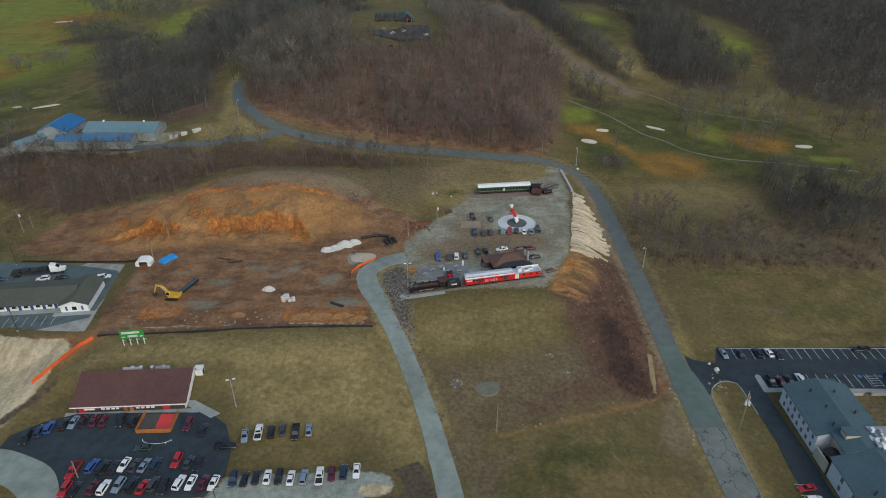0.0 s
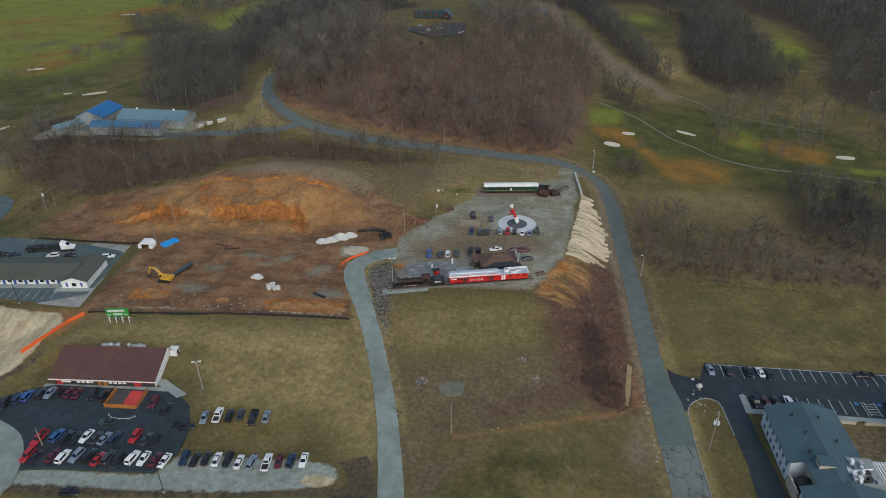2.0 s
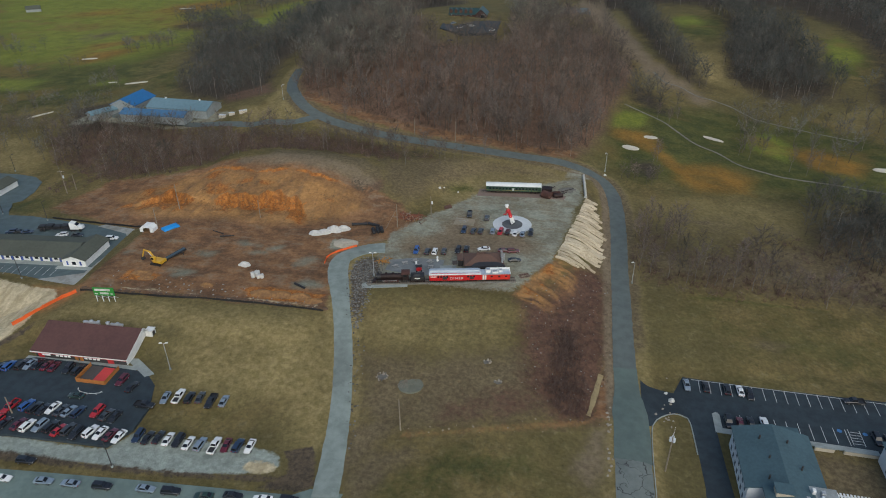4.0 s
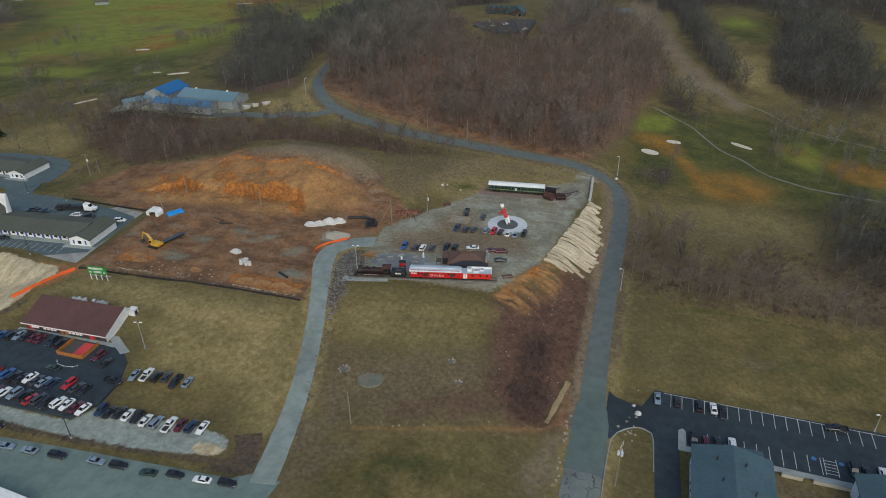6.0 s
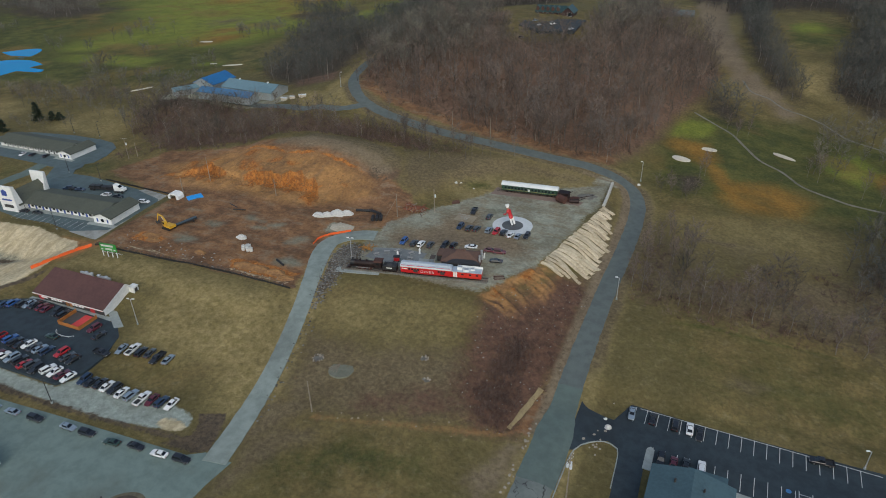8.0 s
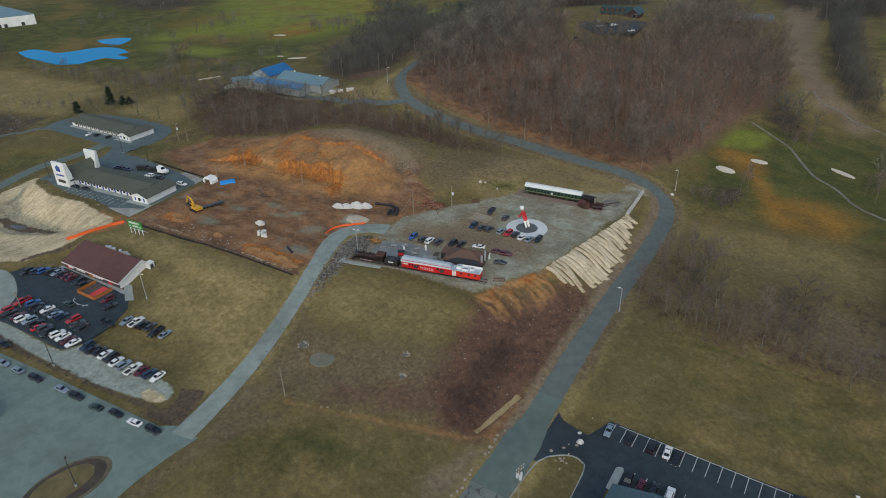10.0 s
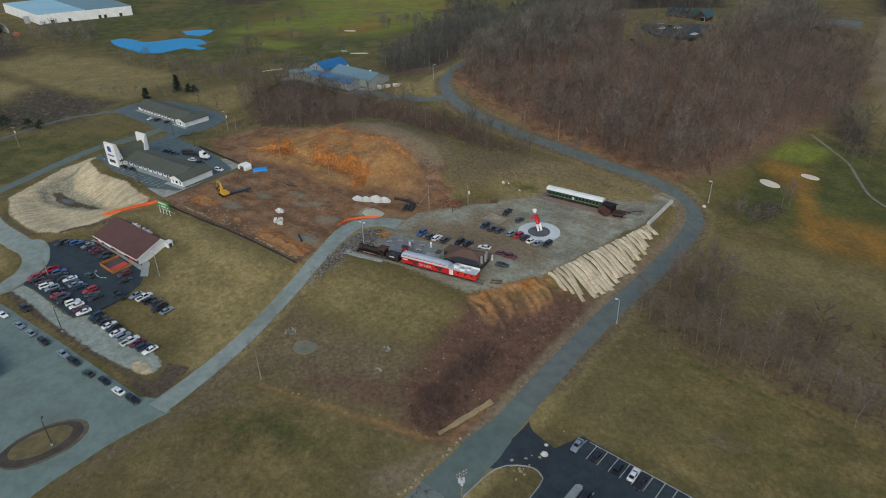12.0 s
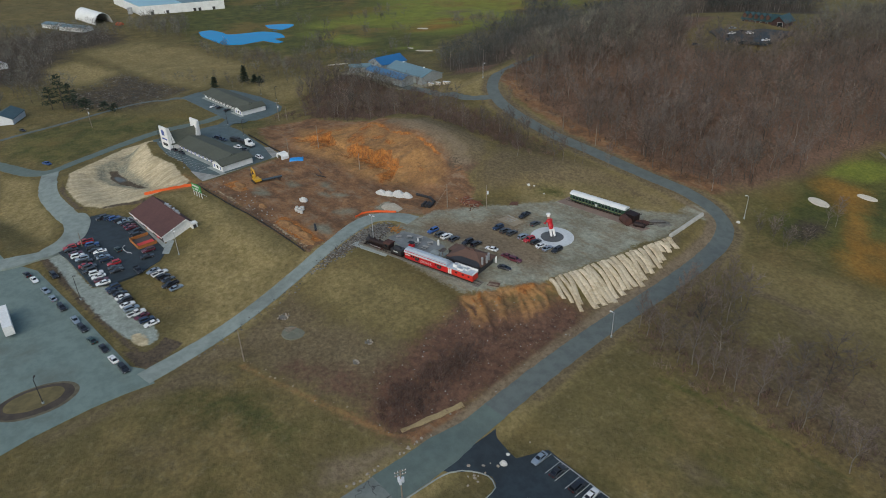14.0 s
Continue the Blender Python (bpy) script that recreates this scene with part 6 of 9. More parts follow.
def motel(name, label, m, long, lobby):
    ob = thing(name, label, "motel", m)
    part("wall", gable_walls(-long, -8.5, 0, 12.2, 2.7, 4.3), WHITE, ob)
    part("wing_wall", gable_walls(-8.4, 0, -2.6, 12.3, 2.75, 4.2, "y"), WHITE, ob)
    part("roof", gable(-long, -6.5, 0, 12.2, 2.75, 4.4, over=1.2), ROOF_OLIVE, ob, "dark olive shingle roof")
    part("wing_roof", gable(-8.4, 0, -2.6, 12.3, 2.8, 4.3, "y", over=0.5), ROOF_OLIVE, ob)
    part("walkway", Shape().box(-long - 0.5, -2.2, -0.3, -8.5, 0, 0.14), CONCRETE, ob)
    part("walkway", Shape().box(-10.5, -4.4, -0.3, 2.0, -2.6, 0.14), CONCRETE, ob)
    n = int((long - 12) / 3.6)
    for k in range(n):
        x = -10.8 - k * 3.6
        part("room_door", Shape().box(x - 0.45, -0.07, 0.05, x + 0.45, 0.0, 2.1), BLUE_SIGN if lobby else CHARCOAL, ob)
        window(ob, x - 1.7, 0, 0.9, 1.3, 1.2)
    for x in (-6.6, -1.8):
        part("shutter", Shape().box(x - 0.3, -2.68, 0.7, x + 0.3, -2.6, 2.2), BLUE_SIGN, ob, "blue shutter")
    window(ob, -4.2, -2.6, 0.8, 1.4, 1.3)
    for k in range(4):
        part("panel_joint", Shape().box(0.0, -2 + k * 3.6, 0.1, 0.04, -1.85 + k * 3.6, 2.6), SIDING, ob)
    if lobby:
        part("lobby_wall", gable_walls(-long - 1.5, -long + 7.0, -3.4, 11.6, 2.7, 6.2, "y"), WHITE, ob)
        part("lobby_roof", gable(-long - 1.5, -long + 7.0, -3.2, 11.4, 2.7, 7.2, "y", over=0.3), ROOF_OLIVE, ob, "steep dark olive roof")
        for y, s in ((-3.9, 1), (11.8, -1)):
            t = part("tower", Shape().prism([(-long - 1.2, -0.3), (-long + 6.2, -0.3), (-long + 6.6, 10.6), (-long - 0.9, 10.6)], y - 0.5, y + 0.4, "y"), WHITE, ob, "tall white sign tower", bevel=0.05)
            part("return_wall", Shape().prism([(y - 0.5, -0.3), (y + s * 3.2, -0.3), (y + s * 0.8, 10.5), (y - 0.5, 10.5)], -long + 6.3, -long + 6.9), WHITE, t)
        part("emblem", Shape().prism([(-long + 1.2, 6.6), (-long + 3.8, 6.6), (-long + 4.0, 8.6), (-long + 2.6, 9.4), (-long + 1.2, 8.6)], -4.46, -4.4, "y"), BLUE_SIGN, ob, "plain blue emblem")
        part("lettering_bar", Shape().box(-long + 0.4, -4.46, 4.6, -long + 5.4, -4.4, 5.3), BLUE_SIGN, ob)
        part("notice", Shape().box(-long + 0.6, -4.46, 1.6, -long + 5.2, -4.4, 2.9), CHARCOAL, ob)
    return ob


motel("motel", "long white motel with a dark roof and tall sign towers", pose(-112.2, 171.5, -2.21, 0, 0, 6.5), 51, True)
motel("motel", "long white motel with a dark roof", pose(-195.4, 219.0, -6.6, 0, 0, 3), 52, False)
yard_lines = thing("bay_lines", "white bay lines before the motel", "road marking", pose(-113.2, 170.6, -2.1, 0, 0, 6.5))
for k in range(13):
    part("line", Shape().box(-42 + 2.8 * k, -8.2, 0.0, -41.88 + 2.8 * k, -3.2, 0.014), LINE, yard_lines)

# apartment house
apt = thing("apartment_house", "two-storey apartment house with a blue-grey roof", "apartment house", pose(0, 0, -8.55))
part("north_wall", gable_walls(92.9, 109.2, 116.6, 135.0, 5.6, 7.7, "y"), SIDING, apt)
part("north_roof", gable(92.9, 109.2, 117.2, 135.0, 5.7, 7.8, "y", over=0.55), ROOF_SLATE, apt)
part("porch_roof", Shape().box(99.8, 135.6, 5.3, 108.0, 138.0, 5.55), ROOF_SLATE, apt)
part("porch_wall", Shape().box(100.1, 135.0, -0.3, 107.7, 137.7, 5.3), SIDING, apt)
part("middle_roof", Shape().prism([(95.6, 6.7), (110.75, 5.45), (110.75, 5.7), (100.8, 8.3), (95.6, 6.95)], 109.9, 116.6, "y"), ROOF_SLATE, apt)
part("middle_wall", Shape().box(96.6, 109.6, -0.5, 110.0, 116.5, 5.6), CREAM, apt, "cream recessed wall")
part("south_wall", gable_walls(92.9, 112, 62, 109.4, 5.6, 8.2, "y"), SIDING, apt)
part("south_roof", gable(92.9, 112, 62, 109.4, 5.7, 8.3, "y", over=0.6), ROOF_SLATE, apt)
part("court_wall", Shape().box(92.7, 110.3, -0.4, 93.1, 115.8, 3.2), CREAM, apt)
part("gazebo_roof", Shape().rings([circle3 for circle3 in ([(x, y, z) for x, y in circle(95.4, 113.2, r, 10)] for r, z in ((2.0, 3.4), (1.4, 4.1), (0.2, 4.6)))]), CHARCOAL, apt, "dark round gazebo roof")
part("gazebo_post", Shape().tube([(95.4, 113.2, -0.2), (95.4, 113.2, 3.6)], 0.12, 6), CHARCOAL, apt)
dormer = part("dormer", Shape().box(97.6, 113.8, 6.4, 101.0, 116.2, 8.9), CREAM, apt, "cream roof dormer")
part("dormer_roof", Shape().box(97.3, 113.5, 8.9, 101.3, 116.5, 9.1), ROOF_SLATE, dormer)
for k in range(7):
    for z in (0.8, 3.3):
        window(apt, 92.9, 118.2 + 2.4 * k, z, 0.95, 1.35, "-x", None, "window", BLINDS)
for k in range(9):
    for z in (0.8, 3.3):
        window(apt, 92.9, 66 + 4.8 * k, z, 1.05, 1.4, "-x", None, "window", BLINDS)
for k in range(2):
    for z in (0.8, 3.3):
        window(apt, 95.0 + 3.2 * k, 135.0, z, 1.1, 1.35, "+y")
for x, y in ((97.6, 131), (98.6, 125), (103.5, 130.5), (105, 123), (97.4, 119), (96, 98), (105, 92), (97, 86)):
    part("roof_vent", Shape().tube([(x, y, 6.2), (x, y, 8.2)], 0.22, 8), CHARCOAL, apt)
for k in range(6):
    part("air_unit", Shape().box(110.6 + 1.9 * (k % 3), 113 + 2.2 * (k // 3), -0.1, 112 + 1.9 * (k % 3), 114.5 + 2.2 * (k // 3), 1.1 + 0.3 * (k % 2)), STEEL, apt, "galvanised air unit")
part("roof_deck", Shape().box(103.8, 110.6, 5.2, 110.9, 118.8, 6.9), SHED_WALL, apt, "grey roof deck with machinery")
rng_h = random.Random(9)
for k in range(14):
    x, y, w, h = rng_h.uniform(104.2, 110.0), rng_h.uniform(111.0, 118.2), rng_h.uniform(0.3, 0.6), rng_h.uniform(0.5, 1.3)
    part("roof_unit", Shape().box(x - w, y - w * 1.2, 6.9, x + w, y + w * 1.2, 6.9 + h), (WHITE, STEEL, SIDING, CHARCOAL)[k % 4], apt, bevel=0.05)
part("duct", Shape().tube([(105.0, 114.2, 7.3), (109.8, 115.2, 7.3)], 0.35, 10), STEEL, apt)
next_house = thing("apartment_house", "second apartment house with a blue-grey roof beside the car park", "apartment house", pose(0, 0, -8.55))
part("wall", gable_walls(126.9, 145, 98, 136.6, 5.6, 8.0, "y"), SIDING, next_house)
part("roof", gable(126.9, 145, 98, 136.6, 5.7, 8.1, "y", over=0.6), ROOF_SLATE, next_house)
for k in range(6):
    for z in (0.8, 3.3):
        window(next_house, 126.9, 104 + 5.6 * k, z, 1.05, 1.4, "-x", None, "window", BLINDS)
for k in range(4):
    for z in (0.8, 3.3):
        window(next_house, 129.5 + 4.2 * k, 136.6, z, 1.1, 1.35, "+y")
for x, y in ((131, 130), (140, 124), (133, 112)):
    part("roof_vent", Shape().tube([(x, y, 6.2), (x, y, 7.9)], 0.22, 8), CHARCOAL, next_house)
pergola = thing("pergola", "white slatted pergola beside the apartment house", "pergola", pose(117.5, 118, -8.6))
for x in (-4.5, 4.5):
    for y in (-3, 3):
        part("post", Shape().box(x - 0.12, y - 0.12, 0, x + 0.12, y + 0.12, 3.0), WHITE, pergola)
for y in (-3, 3):
    part("beam", Shape().box(-5, y - 0.1, 2.9, 5, y + 0.1, 3.2), WHITE, pergola)
for k in range(14):
    part("slat", Shape().box(-4.9 + 0.73 * k, -3.6, 3.2, -4.5 + 0.73 * k, 3.6, 3.34), WHITE, pergola)
for x0, x1 in ((113, 117.4), (119.6, 128)):
    w = thing("retaining_wall", "low cream block retaining wall by the car park", "wall", pose(0, 0, -8.6))
    part("wall", Shape().box(x0, 137.2, -0.4, x1, 137.7, 1.1), CREAM, w)
    part("coping", Shape().box(x0 - 0.1, 137.1, 1.1, x1 + 0.1, 137.8, 1.25), CONCRETE, w)
kerb = thing("kerb_island", "pale concrete kerb at the corner of the car park", "kerb", pose(0, 0, -8.6))
part("kerb", Shape().slab([(90.3, 138.6), (90.3, 145.2), (91.2, 146), (92.1, 145.2), (92.2, 140.3), (128, 139.8), (128, 138.4)], -0.2, 0.22), CONCRETE, kerb)
marks = thing("bay_lines", "white bay lines and blue signs of the car park", "road marking", pose(0, 0, -8.505))
for k in range(20):
    if k != 19:
        part("line", Shape().box(85.5 + 2.78 * k, 153.0, 0, 85.63 + 2.78 * k, 158.2, 0.015), LINE, marks)
for k in range(12):
    part("line", Shape().box(91.6 + 2.78 * k, 140.6, 0, 91.73 + 2.78 * k, 146.0, 0.015), LINE, marks)
part("line", Shape().box(86.5, 157.95, 0.001, 140, 158.1, 0.016), LINE, marks)
for k in range(5):
    part("line", Shape().prism([(123.0, 0.002), (125.6, 0.002), (125.6, 0.017), (123.0, 0.017)], 141.3 + 1.0 * k, 141.44 + 1.0 * k, "y"), LINE, marks)
for x in (122.9, 125.6):
    part("line", Shape().box(x, 140.8, 0.003, x + 0.14, 146.2, 0.018), LINE, marks)
for x in (121.7, 127.6):
    part("blue_sign", Shape().slab(circle(x - 0.8, 145.3, 0.6, 12), 0.0, 0.018), BLUE_LINE, marks, "blue painted bay sign")
for x0, y0, x1, y1 in ((83.9, 100.3, 88.0, 100.45), (83.9, 103.4, 88.0, 103.55), (83.9, 106.6, 88.0, 106.75)):
    part("line", Shape().box(x0, y0, 0, x1, y1, 0.015), LINE, marks)


def shed(name, label, m, x, y, eave, ridge, wall, roof, along="x", bays=0):
    ob = thing(name, label, "building", m)
    part("wall", gable_walls(-x / 2, x / 2, -y / 2, y / 2, eave, ridge, along), wall, ob)
    part("roof", gable(-x / 2, x / 2, -y / 2, y / 2, eave + 0.05, ridge + 0.05, along, over=0.4), roof, ob)
    for k in range(bays):
        part("door", Shape().box(-x / 2 + (k + 0.3) * x / bays, -y / 2 - 0.08, 0.0, -x / 2 + (k + 0.75) * x / bays, -y / 2, eave * 0.75), SHED_WALL, ob)
    return ob


shed("shed", "low shed with a blue metal roof and white end", pose(-167.5, 299.5, 3.4, 0, 0, 1), 36, 9, 3.6, 5.4, SHED_WALL, ROOF_SLATE_BLUE, bays=6)
pale_shed = shed("shed", "long shed with a pale blue-grey metal roof", pose(-158, 311, 4.6, 0, 0, -1), 35, 15, 3.8, 6.6, SHED_WALL, ROOF_PALE, bays=6)
for x in (-10, 10):
    part("roof_vent", Shape().tube([(x, 0, 6.2), (x, 0, 7.4)], 0.5, 8), WHITE, pale_shed)
shed("shed", "tall shed with a bright blue metal roof", pose(-193, 317, 3.6, 0, 0, -1), 15, 19, 3.6, 6.8, SHED_WALL, ROOF_BLUE, "y", 0)
shed("shed", "low lean-to shed with a pale roof beside the tall shed", pose(-202, 302, 2.4, 0, 0, 62), 14, 6, 2.6, 4.0, SHED_WALL, ROOF_PALE)
for k, (x, y, s) in enumerate(((-131, 302, 1.8), (-126, 303, 1.4), (-120, 304, 2.0))):
    st = thing("stored_box", "pale stored box beside the sheds", "crate", pose(x, y, on_ground(x, y), 0, 0, 20 * k), "stored boxes")
    part("box", Shape().box(-s, -s / 2.5, -0.2, s, s / 2.5, 1.3), CREAM, st, bevel=0.05)
    part("lid", Shape().box(-s - 0.08, -s / 2.5 - 0.08, 1.3, s + 0.08, s / 2.5 + 0.08, 1.42), SIDING, st)

club = thing("clubhouse", "dark timber clubhouse with a green roof on the hill", "clubhouse", pose(-35.5, 486, 25.4, 0, 0, 3) @ Matrix.Scale(0.88, 4))
part("wall", gable_walls(-14, 8.5, -6, 6, 3.2, 6.8), LOG, club)
part("roof", gable(-14, 8.5, -6, 6, 3.3, 6.9, over=0.9), ROOF_GREEN, club)
part("wing_wall", gable_walls(7, 15.5, -8, 7, 3.6, 7.2, "y"), paint("red-brown gable", (0.06, 0.028, 0.024)), club)
part("wing_roof", gable(7, 15.5, -8, 7, 3.7, 7.4, "y", over=0.9), ROOF_GREEN, club)
for x in (-13, -9, -5, -1, 3):
    d = part("dormer", gable_walls(x - 1.1, x + 1.1, -5.6, -1.5, 6.0, 7.2, "y"), LOG, club)
    part("dormer_roof", gable(x - 1.1, x + 1.1, -5.6, -1.5, 6.05, 7.3, "y", over=0.3, thick=0.15), ROOF_GREEN, d)
    window(club, x, -6, 0.9, 1.3, 1.5)
window(club, 13, -9, 1.0, 3.2, 2.6)

ware = thing("warehouse", "huge white warehouse with a light blue roof", "warehouse", pose(0, 0, -12.3))
WARE_WEST, WARE_EAST = [(-634, 303), (-620, 345.5), (-742, 356), (-752, 310)], [(-620, 345.7), (-606, 388), (-734, 402), (-742, 356.2)]
part("wall", Shape().slab(WARE_WEST[:1] + WARE_EAST[1:3] + WARE_WEST[3:], -1, 9.5), WHITE, ware)
part("roof", Shape().slab(WARE_WEST, 9.5, 10.0), ROOF_SKY, ware)
part("roof", Shape().slab(WARE_EAST, 9.5, 10.2), ROOF_PALE, ware)
for k in (0.12, 0.3, 0.62, 0.68, 0.85):
    x, y = -634 + 28 * k, 303 + 85 * k
    part("dock_door", Shape().slab([(x, y), (x + 0.3, y - 0.1), (x + 1.2, y + 2.7), (x + 0.9, y + 2.8)], 0.2, 3.4), CHARCOAL, ware)
part("tank", Shape().tube([(-655, 299, -0.5), (-655, 299, 7)], 2.6, 16), STEEL, ware)
arch = thing("arched_barn", "white arched fabric barn with an open end", "barn", pose(-611, 258.5, -12.3, 0, 0, 184))
outer = [(8.8 * math.cos(q), 11 * math.sin(q)) for q in (math.pi * k / 16 for k in range(17))]
inner = [(8.5 * math.cos(q), 10.7 * math.sin(q)) for q in (math.pi * k / 16 for k in range(17))]
part("cover", Shape().prism(outer + inner[::-1], 0, 60), WHITE, arch, "white curved cover")
part("back_wall", Shape().prism(inner, 59.5, 59.8), WHITE, arch)
tarp = thing("covered_load", "orange sheeted load beside the barn", "load", pose(-592, 268, -12.3, 0, 0, 20))
part("sheet", Shape().prism([(-2.4, -0.3), (2.4, -0.3), (2.2, 1.8), (0.6, 2.8), (-1.9, 2.0)], -4, 4), paint("orange sheeting", (0.45, 0.10, 0.03)), tarp, bevel=0.2)
for x, y, l in ((-632, 216, 20), (-596, 228, 34)):
    shed("shed", "long low white shed near the barn", pose(x, y, -12.3, 0, 0, 25), l, 12, 4, 5.5, WHITE, ROOF_PALE)
shed("cottage", "small white cottage far off in the fields", pose(-467, 141, -11.8, 0, 0, 10), 10, 7, 3, 5, WHITE, SIDING)
shed("house", "white house with a dark blue-grey roof", pose(-292, 116, -8.8, 0, 0, 150), 18, 13, 3.4, 6.4, SIDING, ROOF_SLATE)
for x, y, q in ((-540, 640, 40), (-660, 640, 0)):
    shed("farmhouse", "small pale farmhouse far off", pose(x, y, -12.2, 0, 0, q), 14, 9, 3, 6, SHED_WALL, ROOF_OLIVE)

# ---- the diner train, the green coach and the statue ----
DINER_RED = paint("bright red coach paint", (0.50, 0.010, 0.014), (0.40, 0.008, 0.012), 2, 0.3, 0.4, coat=0.3)
DINER_ORANGE = paint("orange-red coach paint", (0.54, 0.024, 0.014), (0.44, 0.018, 0.012), 2, 0.3, 0.45, coat=0.3)
SILVER_ROOF = paint("silver painted roof", (0.52, 0.57, 0.62), (0.42, 0.46, 0.50), 1.5, 0.3, 0.4, 0.4)
ROOF_DARK = paint("dark felt roof", (0.035, 0.035, 0.037), None, 1.5)
COACH_GREEN = paint("dark green coach paint", (0.022, 0.060, 0.038), (0.016, 0.045, 0.03), 2, 0.3, 0.45)
IRON = paint("dark rusty iron", (0.036, 0.020, 0.018), (0.018, 0.012, 0.012), 2, 0.4, 0.6, 0.4)
RUST = paint("red-brown rust", (0.085, 0.034, 0.025), (0.050, 0.023, 0.018), 1.5, 0.3, 0.9)


def roof_profile(w, eave, crown, n=10):
    top = [(w / 2 * math.cos(math.pi * k / n), eave + (crown - eave) * math.sin(math.pi * k / n)) for k in range(n + 1)]
    return top


def bogie(parent, x):
    b = part("bogie", Shape().box(x - 1.3, -1.15, 0.35, x + 1.3, 1.15, 0.75), IRON, parent)
    for dx in (-0.9, 0.9):
        for y in (-0.75, 0.75):
            part("wheel", Shape().tube([(x + dx, y - 0.07, 0.42), (x + dx, y + 0.07, 0.42)], 0.42, 14), IRON, b)


BALLAST = paint("grey ballast", (0.19, 0.18, 0.155), (0.10, 0.094, 0.08), 3.0, 0.4, 0.95, bump=0.05)


def rails(name, label, m, x0, x1):
    ob = thing(name, label, "railway track", m)
    part("ballast", Shape().prism([(-2.1, -0.6), (2.1, -0.6), (1.5, -0.04), (-1.5, -0.04)], x0, x1), BALLAST, ob)
    for y in (-0.76, 0.69):
        part("rail", Shape().box(x0, y, -0.02, x1, y + 0.07, 0.12), IRON, ob)
    tie = Shape().box(-0.12, -1.3, -0.12, 0.12, 1.3, 0.0).mesh("sleeper", WOOD_POLE)
    for k in range(int((x1 - x0) / 0.7)):
        t = new("sleeper", tie)
        t.parent, t.location = ob, (x0 + 0.35 + 0.7 * k, 0, -0.008)
    return ob


AT = pose(7.0, 178.6, 1.25, 0, 0, 13.2)
rails("railway_track", "short railway track under the diner train", AT, -20, 27.6)
diner = thing("diner_car", "red railway coach used as a diner, with a silver roof", "railway coach", AT @ pose(0, 0, 0.12))
body = [(-1.5, 0.85), (1.5, 0.85), (1.5, 3.35), (-1.5, 3.35)]
part("body", Shape().prism(body, 0, 17.0), DINER_RED, diner, bevel=0.06)
part("roof", Shape().prism([(-1.62, 3.3), (1.62, 3.3)] + roof_profile(3.2, 3.45, 4.35), -0.15, 16.9), SILVER_ROOF, diner, "silver barrel roof")
part("clerestory", Shape().prism([(-0.85, 4.1), (0.85, 4.1)] + roof_profile(1.7, 4.45, 4.8), 0.3, 16.4), SILVER_ROOF, diner)
part("stripe", Shape().box(-0.1, -1.66, 3.28, 16.9, -1.58, 3.42), LINE, diner, "white roof stripe")
part("stripe", Shape().box(0.2, -1.5, 3.86, 16.5, -1.36, 3.98), DINER_RED, diner, "red roof stripe")
part("underframe", Shape().box(0.3, -1.2, 0.55, 26.3, 1.2, 0.88), IRON, diner)
for x in (2.6, 14.4, 24.2):
    bogie(diner, x)
part("end_body", Shape().prism([(-1.45, 0.85), (1.45, 0.85), (1.45, 3.15), (-1.45, 3.15)], 17.02, 26.6), DINER_ORANGE, diner, "orange-red coach end", bevel=0.06)
part("end_roof", Shape().box(16.95, -1.55, 3.15, 26.7, 1.55, 3.35), SILVER_ROOF, diner, "pale flat roof")
part("parapet", Shape().box(19.0, 1.35, 3.35, 26.7, 1.5, 4.1), WHITE, diner)
part("parapet", Shape().box(26.5, -1.5, 3.35, 26.7, 1.35, 3.75), WHITE, diner)
for x0, x1, y0, y1, h in ((18.6, 20.2, -0.6, 0.9, 1.1), (20.7, 22.6, -1.2, 0.2, 0.7), (22.9, 24.2, -0.3, 1.1, 0.55)):
    u = part("roof_unit", Shape().box(x0, y0, 3.35, x1, y1, 3.35 + h), WHITE, diner, "white roof unit", bevel=0.05)
    part("grille", Shape().box(x0 + 0.2, y0 + 0.2, 3.35 + h, x1 - 0.2, y1 - 0.2, 3.38 + h), STEEL, u)
for k in range(13):
    x = 2.9 + 0.98 * k
    if 5.9 < x < 12.4:
        continue
    window(diner, x, -1.5, 2.15, 0.6, 0.75, "-y", DINER_RED)
for k in range(12):
    window(diner, 2.9 + 1.1 * k, 1.5, 2.15, 0.7, 0.75, "+y", DINER_RED)
for x in (17.5, 18.2):
    part("door", Shape().box(x, -1.56, 1.0, x + 0.55, -1.45, 2.95), WHITE, diner, "white coach door")
for x in (20.5, 23.0, 25.2):
    window(diner, x, -1.45, 2.0, 0.7, 0.6, "-y", DINER_ORANGE)
part("name_board", Shape().box(0.4, -1.54, 2.3, 2.3, -1.5, 2.75), LINE, diner, "white name board")
part("poster", Shape().box(4.3, -1.58, 1.35, 5.8, -1.5, 2.5), CHARCOAL, diner)
part("poster", Shape().box(13.2, -1.58, 1.35, 14.6, -1.5, 2.5), CHARCOAL, diner)
text = bpy.data.curves.new("lettering", "FONT")
text.body, text.size, text.extrude, text.space_character = "DINER", 1.30, 0.03, 1.28
holder = bpy.data.objects.new("lettering", text)
letters = bpy.data.meshes.new_from_object(holder)
bpy.data.objects.remove(holder)
letters.materials.clear()
letters.materials.append(LINE)
lettering = new("lettering", letters)
lettering.parent = diner
lettering.matrix_basis = pose(6.7, -1.68, 1.5, 90, 0, 0)
tagged(lettering, "white capital letters DINER")
part("letter_board", Shape().box(6.2, -1.63, 0.9, 12.2, -1.51, 3.2), DINER_RED, diner)

